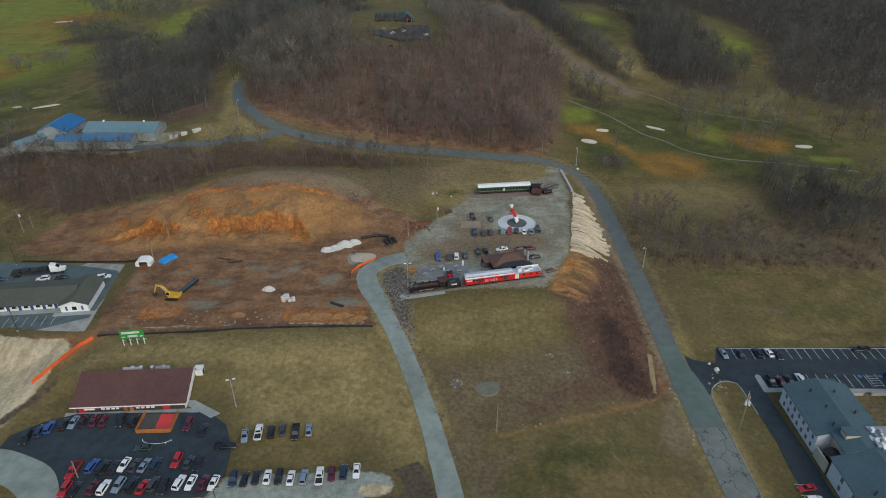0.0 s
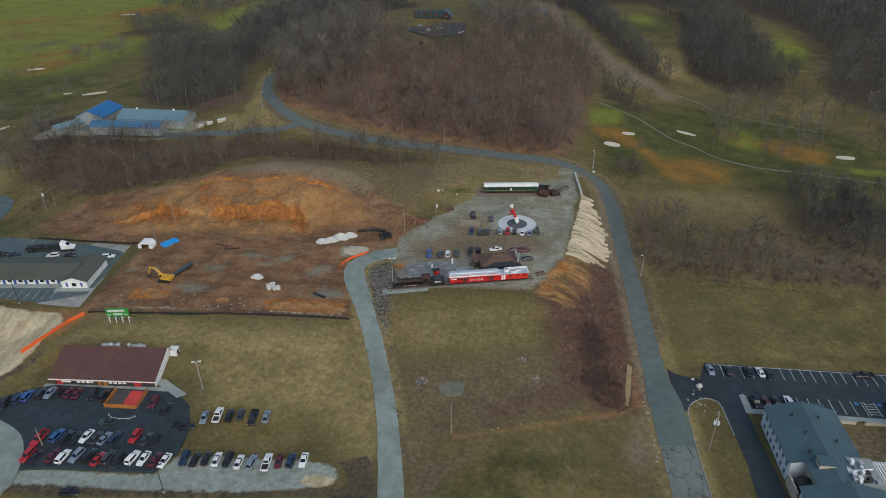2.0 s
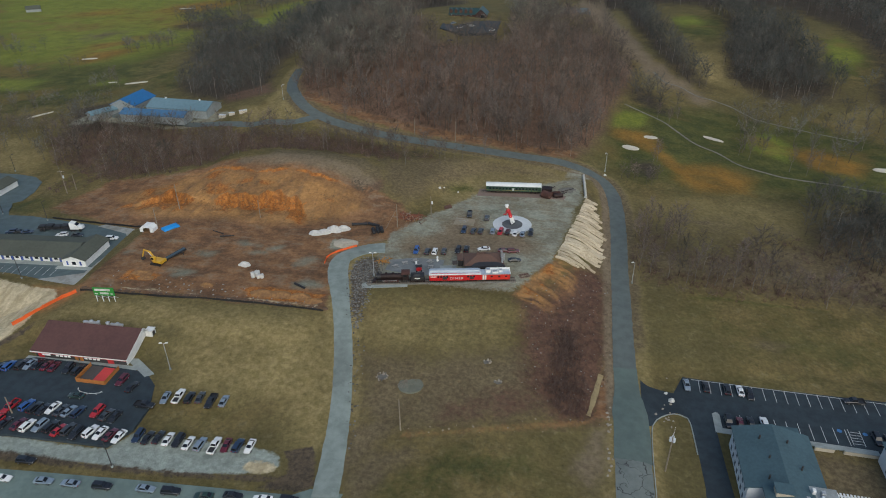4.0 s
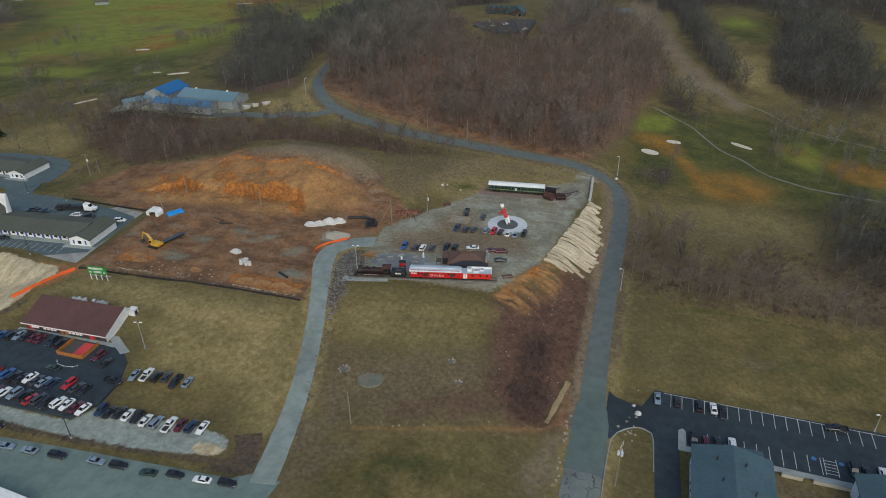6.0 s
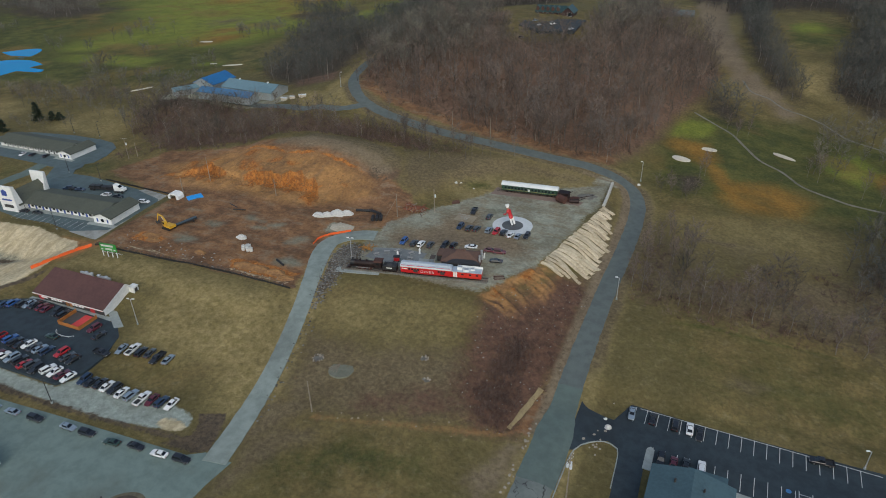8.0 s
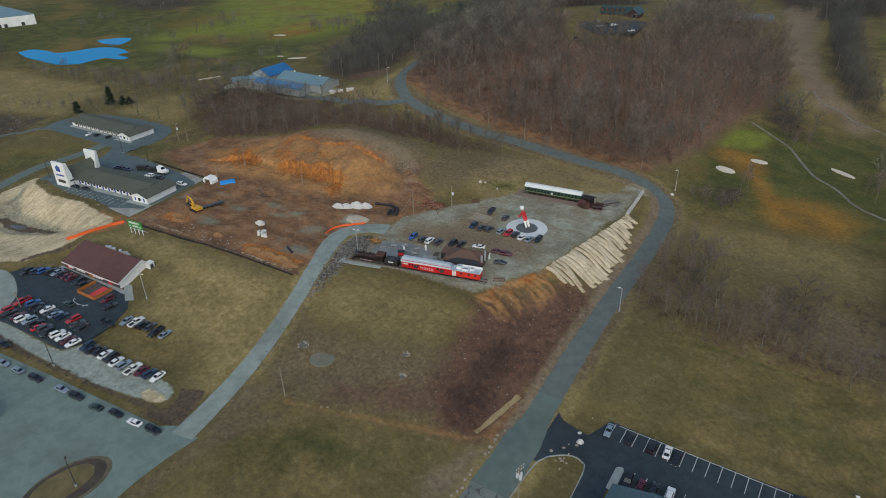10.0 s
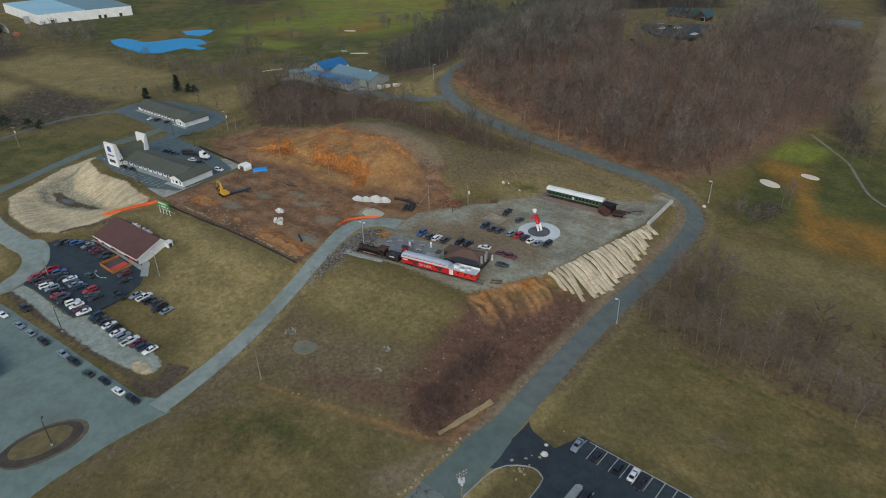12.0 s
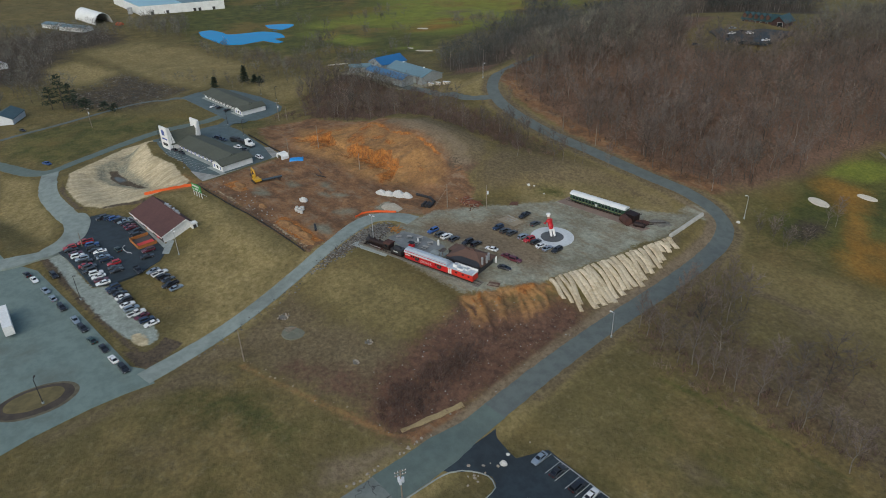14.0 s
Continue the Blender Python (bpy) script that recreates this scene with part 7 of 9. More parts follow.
diner.scale = (0.965, 1.0, 0.86)
loco = thing("steam_locomotive", "small dark rusty steam locomotive before the diner", "locomotive", AT @ pose(-9.6, 0, 0.12))
part("boiler", Shape().tube([(-6.0, 0, 1.9), (1.0, 0, 1.95)], [0.85, 0.95], 18), IRON, loco, smooth=False)
part("smokebox", Shape().tube([(-7.2, 0, 1.9), (-5.9, 0, 1.9)], 0.93, 18), BLACK, loco)
part("chimney", Shape().tube([(-6.6, 0, 2.7), (-6.6, 0, 3.2), (-6.6, 0, 3.5)], [0.24, 0.22, 0.36], 12), BLACK, loco)
for x in (-4.2, -2.0):
    part("dome", Shape().tube([(x, 0, 2.7), (x, 0, 3.1), (x, 0, 3.25)], [0.42, 0.4, 0.15], 12), IRON, loco)
cabin = part("cab", Shape().box(1.0, -1.35, 1.1, 3.0, 1.35, 3.3), IRON, loco, bevel=0.04)
part("cab_roof", Shape().prism([(-1.5, 3.25), (1.5, 3.25)] + roof_profile(3.0, 3.3, 3.75), 0.7, 3.4), RUST, cabin)
for y in (-1.36, 1.36):
    part("cab_window", Shape().box(1.4, y - 0.02, 2.2, 2.4, y + 0.02, 2.9), GLASS, cabin)
part("frame", Shape().box(-7.6, -0.7, 0.7, 3.2, 0.7, 1.1), IRON, loco)
part("running_board", Shape().box(-6.8, -1.35, 1.25, 1.0, 1.35, 1.35), IRON, loco)
part("pilot", Shape().prism([(-8.7, 0.15), (-7.5, 0.15), (-7.5, 0.9)], -1.1, 1.1, "y"), IRON, loco)
for x in (-4.2, -2.5, -0.8):
    for y in (-0.76, 0.76):
        part("driving_wheel", Shape().tube([(x, y - 0.08, 0.68), (x, y + 0.08, 0.68)], 0.68, 18), RUST, loco)
for y in (-0.95, 0.95):
    part("cylinder", Shape().tube([(-6.5, y, 0.85), (-5.4, y, 0.85)], 0.32, 12), BLACK, loco)
    part("rod", Shape().box(-5.4, y - 0.05, 0.62, -0.8, y + 0.05, 0.76), STEEL, loco)
tender = thing("tender", "dark coal tender with a white lettering bar", "railway wagon", AT @ pose(-3.8, 0, 0.12))
part("tank", Shape().box(-2.2, -1.35, 0.85, 2.2, 1.35, 2.3), BLACK, tender, bevel=0.06)
part("coal", Shape().rings([[(x, y, 2.25) for x, y in circle(-0.2, 0, 1.7, 12, 0.6)], [(x, y, 2.75) for x, y in circle(-0.3, 0, 0.9, 12, 0.5)]]), BLACK, tender)
part("lettering_bar", Shape().box(-0.9, -1.4, 1.45, 0.9, -1.36, 1.85), LINE, tender)
bogie(tender, -1.1)
bogie(tender, 1.1)
pad = thing("concrete_apron", "pale concrete apron at the head of the track", "paving", AT @ pose(-16, -1.4, -0.25))
part("slab", Shape().slab([(-5.5, -1.8), (9, -1.6), (9, 0.4), (-2, 2.4), (-5.5, 1.0)], -0.6, 0.06), CONCRETE, pad)

green = thing("green_coach", "dark green railway coach with a white roof", "railway coach", pose(14.6, 249.3, 1.2, 0, 0, 7.0))
part("body", Shape().prism([(-1.5, 0.85), (1.5, 0.85), (1.5, 3.1), (-1.5, 3.1)], 0, 22), COACH_GREEN, green, bevel=0.06)
part("roof", Shape().prism([(-1.6, 3.05), (1.6, 3.05)] + roof_profile(3.2, 3.15, 4.05), -0.2, 22.2), paint("white coach roof", (0.70, 0.71, 0.70), (0.58, 0.59, 0.58), 1.5, 0.3, 0.6), green, "white barrel roof")
part("stripe", Shape().box(0, -1.54, 1.32, 22, -1.5, 1.42), paint("gold stripe", (0.42, 0.34, 0.12)), green)
part("underframe", Shape().box(0.3, -1.2, 0.5, 21.7, 1.2, 0.88), IRON, green)
for x in (3.0, 19.0):
    bogie(green, x)
for k in range(15):
    window(green, 1.6 + 1.33 * k, -1.5, 1.75, 0.75, 0.8, "-y", COACH_GREEN)
part("crest", Shape().box(10.5, -1.62, 1.3, 11.3, -1.57, 2.3), LINE, green, "white crest board")
rails("railway_track", "short railway track under the green coach", pose(14.6, 249.3, 1.08, 0, 0, 7.0), -2, 24)
yard("coach_terrace", [(11.5, 244.6), (24, 246.2), (37, 247.2), (46, 247.4), (47, 251), (37, 252.4), (24, 252.2), (11.5, 251.4)], 1.0, paint("pink gravel", (0.235, 0.165, 0.135), (0.17, 0.125, 0.10), 2, 0.3, 0.95), "pinkish gravel terrace before the coach", 0.07)


def lump(x, y, r, h, seed, squash=1.0, turn=0.0, n=14, m=5, rough=0.2):
    """An uneven heap."""
    rng = random.Random(seed)
    wob = [[1 + rng.uniform(-rough, rough) for _ in range(n)] for _ in range(m + 1)]
    rings = []
    for j in range(m):
        s = j / m
        rings.append([(x + r * (1 - s) ** 0.8 * wob[j][k] * math.cos(q) * math.cos(turn) - squash * r * (1 - s) ** 0.8 * wob[j][k] * math.sin(q) * math.sin(turn),
                       y + r * (1 - s) ** 0.8 * wob[j][k] * math.cos(q) * math.sin(turn) + squash * r * (1 - s) ** 0.8 * wob[j][k] * math.sin(q) * math.cos(turn),
                       -0.3 if j == 0 else h * s ** 0.8 * wob[j][(k + 1) % n]) for k, q in enumerate(2 * math.pi * k / n for k in range(n))])
    return Shape().rings(rings)


works = thing("scrap_heap", "heap of rusty boiler parts and red earth beside the coach", "scrap heap", pose(-0.5, -2.8, 1.0))
part("earth", lump(42.6, 254.6, 3.6, 1.0, 5, 0.6, 0.8, 18, 6, 0.3), RUST, works, "red-brown earth")
part("earth", lump(47.5, 259.5, 3.8, 0.7, 6, 0.7, 0.4, 18, 6, 0.3), BALLAST, works, "grey rubble")
part("boiler", Shape().tube([(38.0, 251.4, 1.5), (41.2, 250.0, 1.5)], [1.5, 1.45], 16), RUST, works, "red rusted boiler")
part("boiler", Shape().tube([(42.5, 251.6, 0.9), (46.0, 252.6, 0.9)], 0.85, 14), IRON, works, "dark boiler")
part("frame", Shape().box(37.5, 252.6, 0.0, 41.5, 256, 2.9), IRON, works, "dark iron frame")
for x0, y0, x1, y1, z in ((37, 252, 42.5, 255.5, 3.2), (41, 254, 46, 252, 1.8), (43.5, 251, 47.5, 255.5, 1.2), (45, 257, 50, 259, 1.4)):
    part("beam", Shape().tube([(x0, y0, 0.2), (x1, y1, z)], 0.16, 6), IRON, works)

statue_shape = Shape()
for y, dx in ((-0.5, -0.25), (0.5, 0.3)):
    statue_shape.tube([(dx, y, 0.0), (dx - 0.25, y * 0.95, 1.9), (-0.5, y * 0.8, 3.6)], [0.34, 0.42, 0.55], 10, 1)
    statue_shape.box(dx - 0.85, y - 0.33, -0.05, dx + 0.35, y + 0.33, 0.3, 2)
statue_shape.rings([[(x * 0.7 + dx, y, z) for x, y in circle(0, 0, r, 14)] for r, z, dx in ((0.95, 2.9, -0.45), (1.0, 3.7, -0.55), (0.85, 4.5, -0.75), (1.12, 5.5, -1.0), (0.92, 6.0, -1.1), (0.4, 6.2, -1.15))], 0)
statue_shape.tube([(-1.1, -1.0, 5.6), (-1.8, -1.35, 4.8), (-2.7, -0.9, 4.75)], [0.38, 0.32, 0.24], 8, 0)
statue_shape.tube([(-1.0, 1.0, 5.6), (-1.5, 1.45, 4.7), (-2.4, 1.2, 4.5)], [0.38, 0.32, 0.24], 8, 0)
statue_shape.rings([[(x - 1.2, y, z) for x, y in circle(0, 0, r, 10)] for r, z in ((0.3, 6.1), (0.5, 6.4), (0.52, 6.8), (0.46, 7.05))], 3)
statue_shape.rings([[(x - 1.22, y, z) for x, y in circle(0, 0, r, 12)] for r, z in ((0.55, 7.0), (0.55, 7.4), (0.78, 7.6), (0.72, 8.0), (0.3, 8.15))], 1)
statue = part("statue", statue_shape, [DINER_RED, WHITE, BLACK, paint("tan paint", (0.42, 0.25, 0.17))])
statue.matrix_basis = pose(28.7, 222.8, 1.2, 0, -11, 0)
tagged(statue, "tall statue in a red coat, white trousers and white hat", "statue")

# the brown house behind the diner, with its terrace
annex_house = thing("kitchen_house", "low house with a brown hipped roof behind the diner", "house", AT @ pose(15.5, 7.6, -0.25))
part("wall", Shape().box(-3.6, -3.6, -0.3, 8.3, 5.2, 2.4), CHARCOAL, annex_house)
part("roof", Shape().rings([[(-4.2, -2.6, 2.3), (9.0, -2.6, 2.3), (9.0, 5.9, 2.3), (-4.2, 5.9, 2.3)], [(-4.2, -2.6, 2.5), (9.0, -2.6, 2.5), (9.0, 5.9, 2.5), (-4.2, 5.9, 2.5)], [(0.6, 1.4, 4.5), (4.4, 1.4, 4.5), (4.4, 1.7, 4.5), (0.6, 1.7, 4.5)]]), ROOF_BROWN, annex_house, "brown hipped shingle roof")
arc = [(3.6 + 5.4 * math.cos(q), -4.2 + 3.4 * math.sin(q)) for q in (math.pi * k / 14 for k in range(15))]
part("link_roof", Shape().slab(arc, 2.55, 3.15), ROOF_DARK, annex_house, "black felt roof with a rounded back")
part("ridge_flue", Shape().box(0.2, 1.9, 4.2, 3.4, 2.3, 4.75), ROOF_BROWN, annex_house)
part("wing_roof", Shape().box(-6.2, 1.2, 2.2, -4.3, 5.8, 2.4), ROOF_BROWN, annex_house)
part("wing_wall", Shape().box(-6.0, 1.4, -0.3, -4.3, 5.6, 2.2), CHARCOAL, annex_house)
part("ramp", Shape().box(-12.0, -1.0, -0.2, -6.6, 1.4, 0.35), CONCRETE, annex_house)
part("pergola_roof", Shape().box(-7.9, -1.5, 2.3, -6.3, 1.0, 2.45), paint("dark timber", (0.07, 0.052, 0.042)), annex_house)
for x in (-7.8, -6.4):
    part("pergola_post", Shape().box(x - 0.08, -1.4, -0.2, x + 0.08, -1.24, 2.35), WOOD_POLE, annex_house)
for x, y in ((9.8, -1.2), (10.4, 0.4), (9.9, 2.2)):
    part("flue", Shape().tube([(x - 1.4, y, 2.6), (x - 1.4, y, 5.0)], 0.35, 8), STEEL, annex_house)
yard("terrace", [(-9, 182.5), (4, 181.5), (9.5, 184), (9, 192.5), (-1, 192), (-9, 189)], 1.0, paving("grey terrace", (0.21, 0.225, 0.225), (0.16, 0.172, 0.172)), "grey paved terrace behind the diner", 0.06)


def picnic_table(m, material, group):
    ob = thing("picnic_table", "weathered grey picnic table with two benches on the terrace", "table", m, group)
    for k in range(4):
        part("board", Shape().box(-0.95, -0.42 + 0.21 * k, 0.72, 0.95, -0.24 + 0.21 * k, 0.77), material, ob)
    for y in (-0.85, 0.85):
        part("bench", Shape().box(-0.95, y - 0.13, 0.42, 0.95, y + 0.13, 0.47), material, ob)
    for x in (-0.65, 0.65):
        part("leg", Shape().box(x - 0.05, -0.9, 0.34, x + 0.05, 0.9, 0.42), material, ob)
        part("leg", Shape().tube([(x, -0.6, 0), (x, -0.2, 0.74)], 0.05, 4), material, ob)
        part("leg", Shape().tube([(x, 0.6, 0), (x, 0.2, 0.74)], 0.05, 4), material, ob)
    return ob


first = picnic_table(pose(-3.5, 187.5, 1.06, 0, 0, 30), paint("weathered table wood", (0.34, 0.33, 0.31), (0.24, 0.23, 0.21), 3.0), "tables on the terrace")
for x, y, q in ((-0.5, 189.5, 70), (1.5, 186.5, 20), (4.5, 189.8, 60), (5.5, 186.8, 10), (-6.0, 184.8, 50)):
    copy_thing(first, pose(x, y, 1.06, 0, 0, q))
cart = thing("food_cart", "small red cart with a black top on the terrace", "cart", pose(2.2, 183.9, 1.06, 0, 0, 20))
part("box", Shape().box(-0.9, -0.6, 0.35, 0.9, 0.6, 1.4), DINER_RED, cart, bevel=0.05)
part("top", Shape().box(-1.1, -0.8, 1.9, 1.1, 0.8, 2.0), BLACK, cart)
for x in (-0.8, 0.8):
    part("post", Shape().tube([(x, 0.5, 1.3), (x, 0.5, 1.95)], 0.04, 6), STEEL, cart)
    part("wheel", Shape().tube([(x, -0.66, 0.3), (x, -0.6, 0.3)], 0.3, 12), RUBBER, cart)
for x, y, h in ((6.8, 191.4, 2.0), (27.6, 197.3, 2.4), (0.3, 188.0, 1.2)):
    f = part("garden_sculpture", Shape().tube([(0, 0, 0), (0, 0, 0.5 * h), (0, 0, 0.8 * h), (0, 0, h)], [0.38, 0.3, 0.36, 0.12], 10), WHITE)
    f.matrix_basis = pose(x, y, 1.05)
    tagged(f, "plain white garden sculpture on the terrace", "sculpture", "garden sculptures")
wheel_heap = thing("stored_timber", "reddish stored timber and posts by the diner", "timber stack", pose(36.5, 187.5, 1.0, 0, 0, 30))
for k in range(9):
    part("timber", Shape().box(-1.8 + 0.2 * (k % 3), -1 + 0.28 * k, 0, 1.6 + 0.2 * (k % 2), -0.8 + 0.28 * k, 0.2 + 0.06 * (k % 3)), RUST if k % 2 else WOOD_POLE, wheel_heap)
fire = thing("stone_ring", "square of pale stones and logs on tan earth", "stone setting", pose(10.6, 221.2, 1.0))
part("bed", Shape().slab([(-3.8, -2.6), (3.9, -2.4), (3.7, 2.7), (-3.6, 2.5)], -0.3, 0.07), paint("tan gravel", (0.30, 0.245, 0.165)), fire)
rng_f = random.Random(3)
for k in range(26):
    x, y = (-3.6 + 7.2 * k / 12, 2.4) if k < 9 else (rng_f.uniform(-2.2, 1.2), rng_f.uniform(-1.2, 1.2))
    part("stone", lump(x, y, rng_f.uniform(0.22, 0.4), 0.35, k, n=7, m=3), CHALK, fire)

# ---- poles and lamps ----
def lifted(x, y, turn=0.0):
    return pose(x, y, on_ground(x, y), 0, 0, turn)


def utility_pole(x, y, tall, turn, label, arms=1, drums=0, z=None):
    ob = thing("utility_pole", label, "utility pole", pose(x, y, on_ground(x, y) if z is None else z, 0, 0, turn), "utility poles")
    part("pole", Shape().tube([(0, 0, -0.5), (0, 0, tall)], [0.19, 0.12], 8), WOOD_POLE, ob)
    for k in range(arms):
        arm = part("crossarm", Shape().box(-1.2, -0.06, tall - 0.5 - 0.9 * k, 1.2, 0.06, tall - 0.36 - 0.9 * k), WOOD_POLE, ob)
        for dx in (-1.1, -0.5, 0.5, 1.1):
            part("insulator", Shape().tube([(dx, 0, tall - 0.36 - 0.9 * k), (dx, 0, tall - 0.14 - 0.9 * k)], 0.06, 6), WHITE, arm)
    for k in range(drums):
        q = 2.1 * k
        part("transformer", Shape().tube([(0.45 * math.cos(q), 0.45 * math.sin(q), tall - 3.4), (0.45 * math.cos(q), 0.45 * math.sin(q), tall - 2.3)], 0.3, 12), SIDING, ob, "pale grey transformer drum")
    return ob


def street_lamp(x, y, tall, turn, label, heads=1, z=None, dark=False):
    ob = thing("street_lamp", label, "street lamp", pose(x, y, on_ground(x, y) if z is None else z, 0, 0, turn), "street lamps")
    metal = CHARCOAL if dark else STEEL
    part("pole", Shape().tube([(0, 0, -0.3), (0, 0, tall)], [0.13, 0.08], 8), metal, ob)
    part("foot", Shape().tube([(0, 0, -0.3), (0, 0, 0.55)], 0.3, 10), CONCRETE, ob)
    for k in range(heads):
        s = 1 if k == 0 else -1
        arm = part("arm", Shape().tube([(0, 0, tall - 0.1), (s * 0.9, 0, tall + 0.15)], 0.05, 6), metal, ob)
        part("head", Shape().box(s * 0.8 - 0.35, -0.2, tall + 0.1, s * 0.8 + 0.45, 0.2, tall + 0.3), WHITE if not dark else CHARCOAL, arm, bevel=0.04)
    return ob


utility_pole(-12.9, 212.2, 9.3, 20, "plain wooden utility pole in the dug yard", 0)
part("stay", Shape().tube([(0, 0, 7.6), (-4.6, -1.0, 0.0)], 0.07, 6), WOOD_POLE, [o for o in scene.objects if o.name.startswith("utility_pole")][-1])
utility_pole(-2.3, 221.8, 9.2, 40, "wooden utility pole with a small box by the lot", 0, 1)
utility_pole(-6, 288.2, 9.3, 10, "wooden utility pole beside the hill road", 0)
utility_pole(76.8, 123.0, 13.4, 75, "tall wooden utility pole with transformer drums", 2, 3)
utility_pole(13.4, 118.9, 10.0, 0, "grey wooden utility pole in the field", 0)
utility_pole(-163.0, 222.8, 10.5, 30, "wooden utility pole with crossarm above the bank", 1, 1)
utility_pole(-161.4, 226.6, 7.0, 30, "wooden utility pole above the bank", 0)
utility_pole(-101.1, 195.5, 8.5, 30, "thin wooden utility pole beside the shelter", 0)
utility_pole(-101.2, 210.7, 11.0, 30, "rust-brown wooden utility pole on the bank", 0)
utility_pole(-66.5, 209.8, 8.0, 30, "short wooden post on the clay bank", 0)
utility_pole(-84.6, 104.4, 5.6, 60, "short pale pole in the restaurant car park", 0, 0, -3.6)
utility_pole(-239, 148, 11, 40, "wooden utility pole beside the conifers", 1, 1)
utility_pole(-26, 291, 8.5, 10, "short wooden post beside the hill road", 0)
street_lamp(71.3, 198.2, 8.0, 200, "street lamp with one arm beside the road")
street_lamp(62.5, 285.0, 8.7, 230, "street lamp at the bend of the road")
street_lamp(-54.3, 127.4, 9.0, 15, "flood lamp with two heads on the grass", 2)
street_lamp(-11.4, 178.2, 8.6, 10, "lamp with two heads beside the stone slope", 2)
street_lamp(-101.8, 314.2, 7.6, 40, "street lamp beside the hill road")
street_lamp(-5.0, 74.8, 7.6, 150, "dark lamp on the yard island", 1, -4.0, True)
street_lamp(-49.0, 94.6, 8.5, 30, "dark lamp beside the stone strip", 1, None, True)
for x, y in ((-171, 162.5), (-150.5, 162.2), (-128.5, 158.2)):
    street_lamp(x, y, 8.5, 90, "dark lamp before the motel", 1, -2.2, True)
for x, y in ((-172.2, 198.2), (-150.8, 197.0), (-228.6, 244.5), (-210.4, 245.5)):
    street_lamp(x, y, 8.0, 60, "dark lamp behind the motels", 1, None, True)
street_lamp(136.5, 159.2, 5.5, 200, "lamp with a white head at the car park", 1, -8.6)

# ---- earthworks ----
def lay(points, step=1.0):
    return [(p.x, p.y) for p in curve_through(points, step)]


def low_fence(name, label, category, points, tall, cloth, stake, gap=2.4):
    ob = thing(name, label, category)
    line = lay(points)
    rng = random.Random(len(points))
    rings = []
    for i, (x, y) in enumerate(line):
        a, b = line[max(i - 1, 0)], line[min(i + 1, len(line) - 1)]
        d = Vector((b[0] - a[0], b[1] - a[1])).normalized()
        sx, sy = -d.y * 0.025, d.x * 0.025
        z, h, w = on_ground(x, y), tall * rng.uniform(0.82, 1.05), rng.uniform(-0.1, 0.1)
        rings.append([(x - sx, y - sy, z - 0.1), (x + sx, y + sy, z - 0.1), (x + sx - d.y * w, y + sy + d.x * w, z + h), (x - sx - d.y * w, y - sy + d.x * w, z + h)])
    part("cloth", Shape().rings(rings), cloth, ob)
    for k in range(0, len(line), int(gap)):
        x, y = line[k]
        part("stake", Shape().box(x - 0.04, y + 0.03, on_ground(x, y) - 0.2, x + 0.04, y + 0.11, on_ground(x, y) + tall + 0.12), stake, ob)
    return ob


ORANGE_NET = paint("orange plastic mesh", (0.75, 0.125, 0.02), (0.62, 0.10, 0.02), 2, 0.5, 0.7)
low_fence("silt_fence", "black cloth silt fence along the dug yard", "silt fence", [(-101.5, 153.0), (-88, 153.6), (-75, 154.6), (-53, 156.6), (-36, 157.2), (-21, 157.4)], 0.75, BLACK, WOOD_POLE, 3)
low_fence("silt_fence", "black cloth silt fence behind the motel", "silt fence", [(-150, 199), (-128, 198.5), (-112, 198.5), (-106, 196)], 0.8, BLACK, WOOD_POLE, 3)
low_fence("safety_fence", "orange mesh safety fence beside the basin", "safety fence", [(-111.6, 135.2), (-109.6, 140), (-107.6, 145), (-105.6, 149.6), (-102.6, 152.6)], 1.15, ORANGE_NET, ORANGE_NET, 3)
low_fence("safety_fence", "orange mesh safety fence round the road bend", "safety fence", [(-30.6, 183.5), (-31, 188), (-28.6, 192.2), (-23.5, 196.8)], 0.8, ORANGE_NET, ORANGE_NET, 3)

berm = Shape()
for i, (x, y) in enumerate(lay([(-101, 154.6), (-75, 156.2), (-53, 158.2), (-21, 158.8)], 2.2)):
    r = random.Random(i)
    berm.add(*(lambda s: (s.v, s.f))(lump(x, y, r.uniform(0.9, 1.8), r.uniform(0.35, 0.6), i, 0.6, n=10, m=3)))
berm_ob = part("berm", berm, paint("dark clods", (0.150, 0.090, 0.052), (0.085, 0.055, 0.036), 1.5, 0.3, 0.95))
tagged(berm_ob, "low dark earth berm along the silt fence", "earth berm", kind="stuff")


def heap(name, label, category, x, y, r, h, material, seed, squash=0.7, turn=0.0, n=18, m=7):
    ob = part(name, lump(0, 0, r, h, seed, squash, turn, n, m, 0.13), material)
    ob.matrix_basis = lifted(x, y)
    return tagged(ob, label, category, "heaps", "stuff")


LIME = paint("white crushed stone", (0.60, 0.585, 0.55), (0.45, 0.435, 0.40), 1.6, 0.3, 0.95, bump=0.08)
CLAY = paint("orange clay", (0.300, 0.155, 0.058), (0.175, 0.095, 0.044), 1.4, 0.3, 0.95, bump=0.08)
MUD = paint("grey wet mud", (0.150, 0.140, 0.120), (0.11, 0.10, 0.085), 1.2, 0.3, 0.7)
for k, (x, y, r, h) in enumerate(((-41.5, 203.0, 3.0, 1.5), (-38.6, 204.6, 2.7, 1.4), (-35.6, 207.0, 3.3, 1.9), (-32.6, 208.6, 2.6, 1.5))):
    heap("stone_heap", "heap of white crushed stone in the dug yard", "stone heap", x, y, r, h, LIME, 20 + k)
heap("stone_heap", "small heap of white crushed stone", "stone heap", -56.8, 177.4, 2.3, 1.4, LIME, 31)
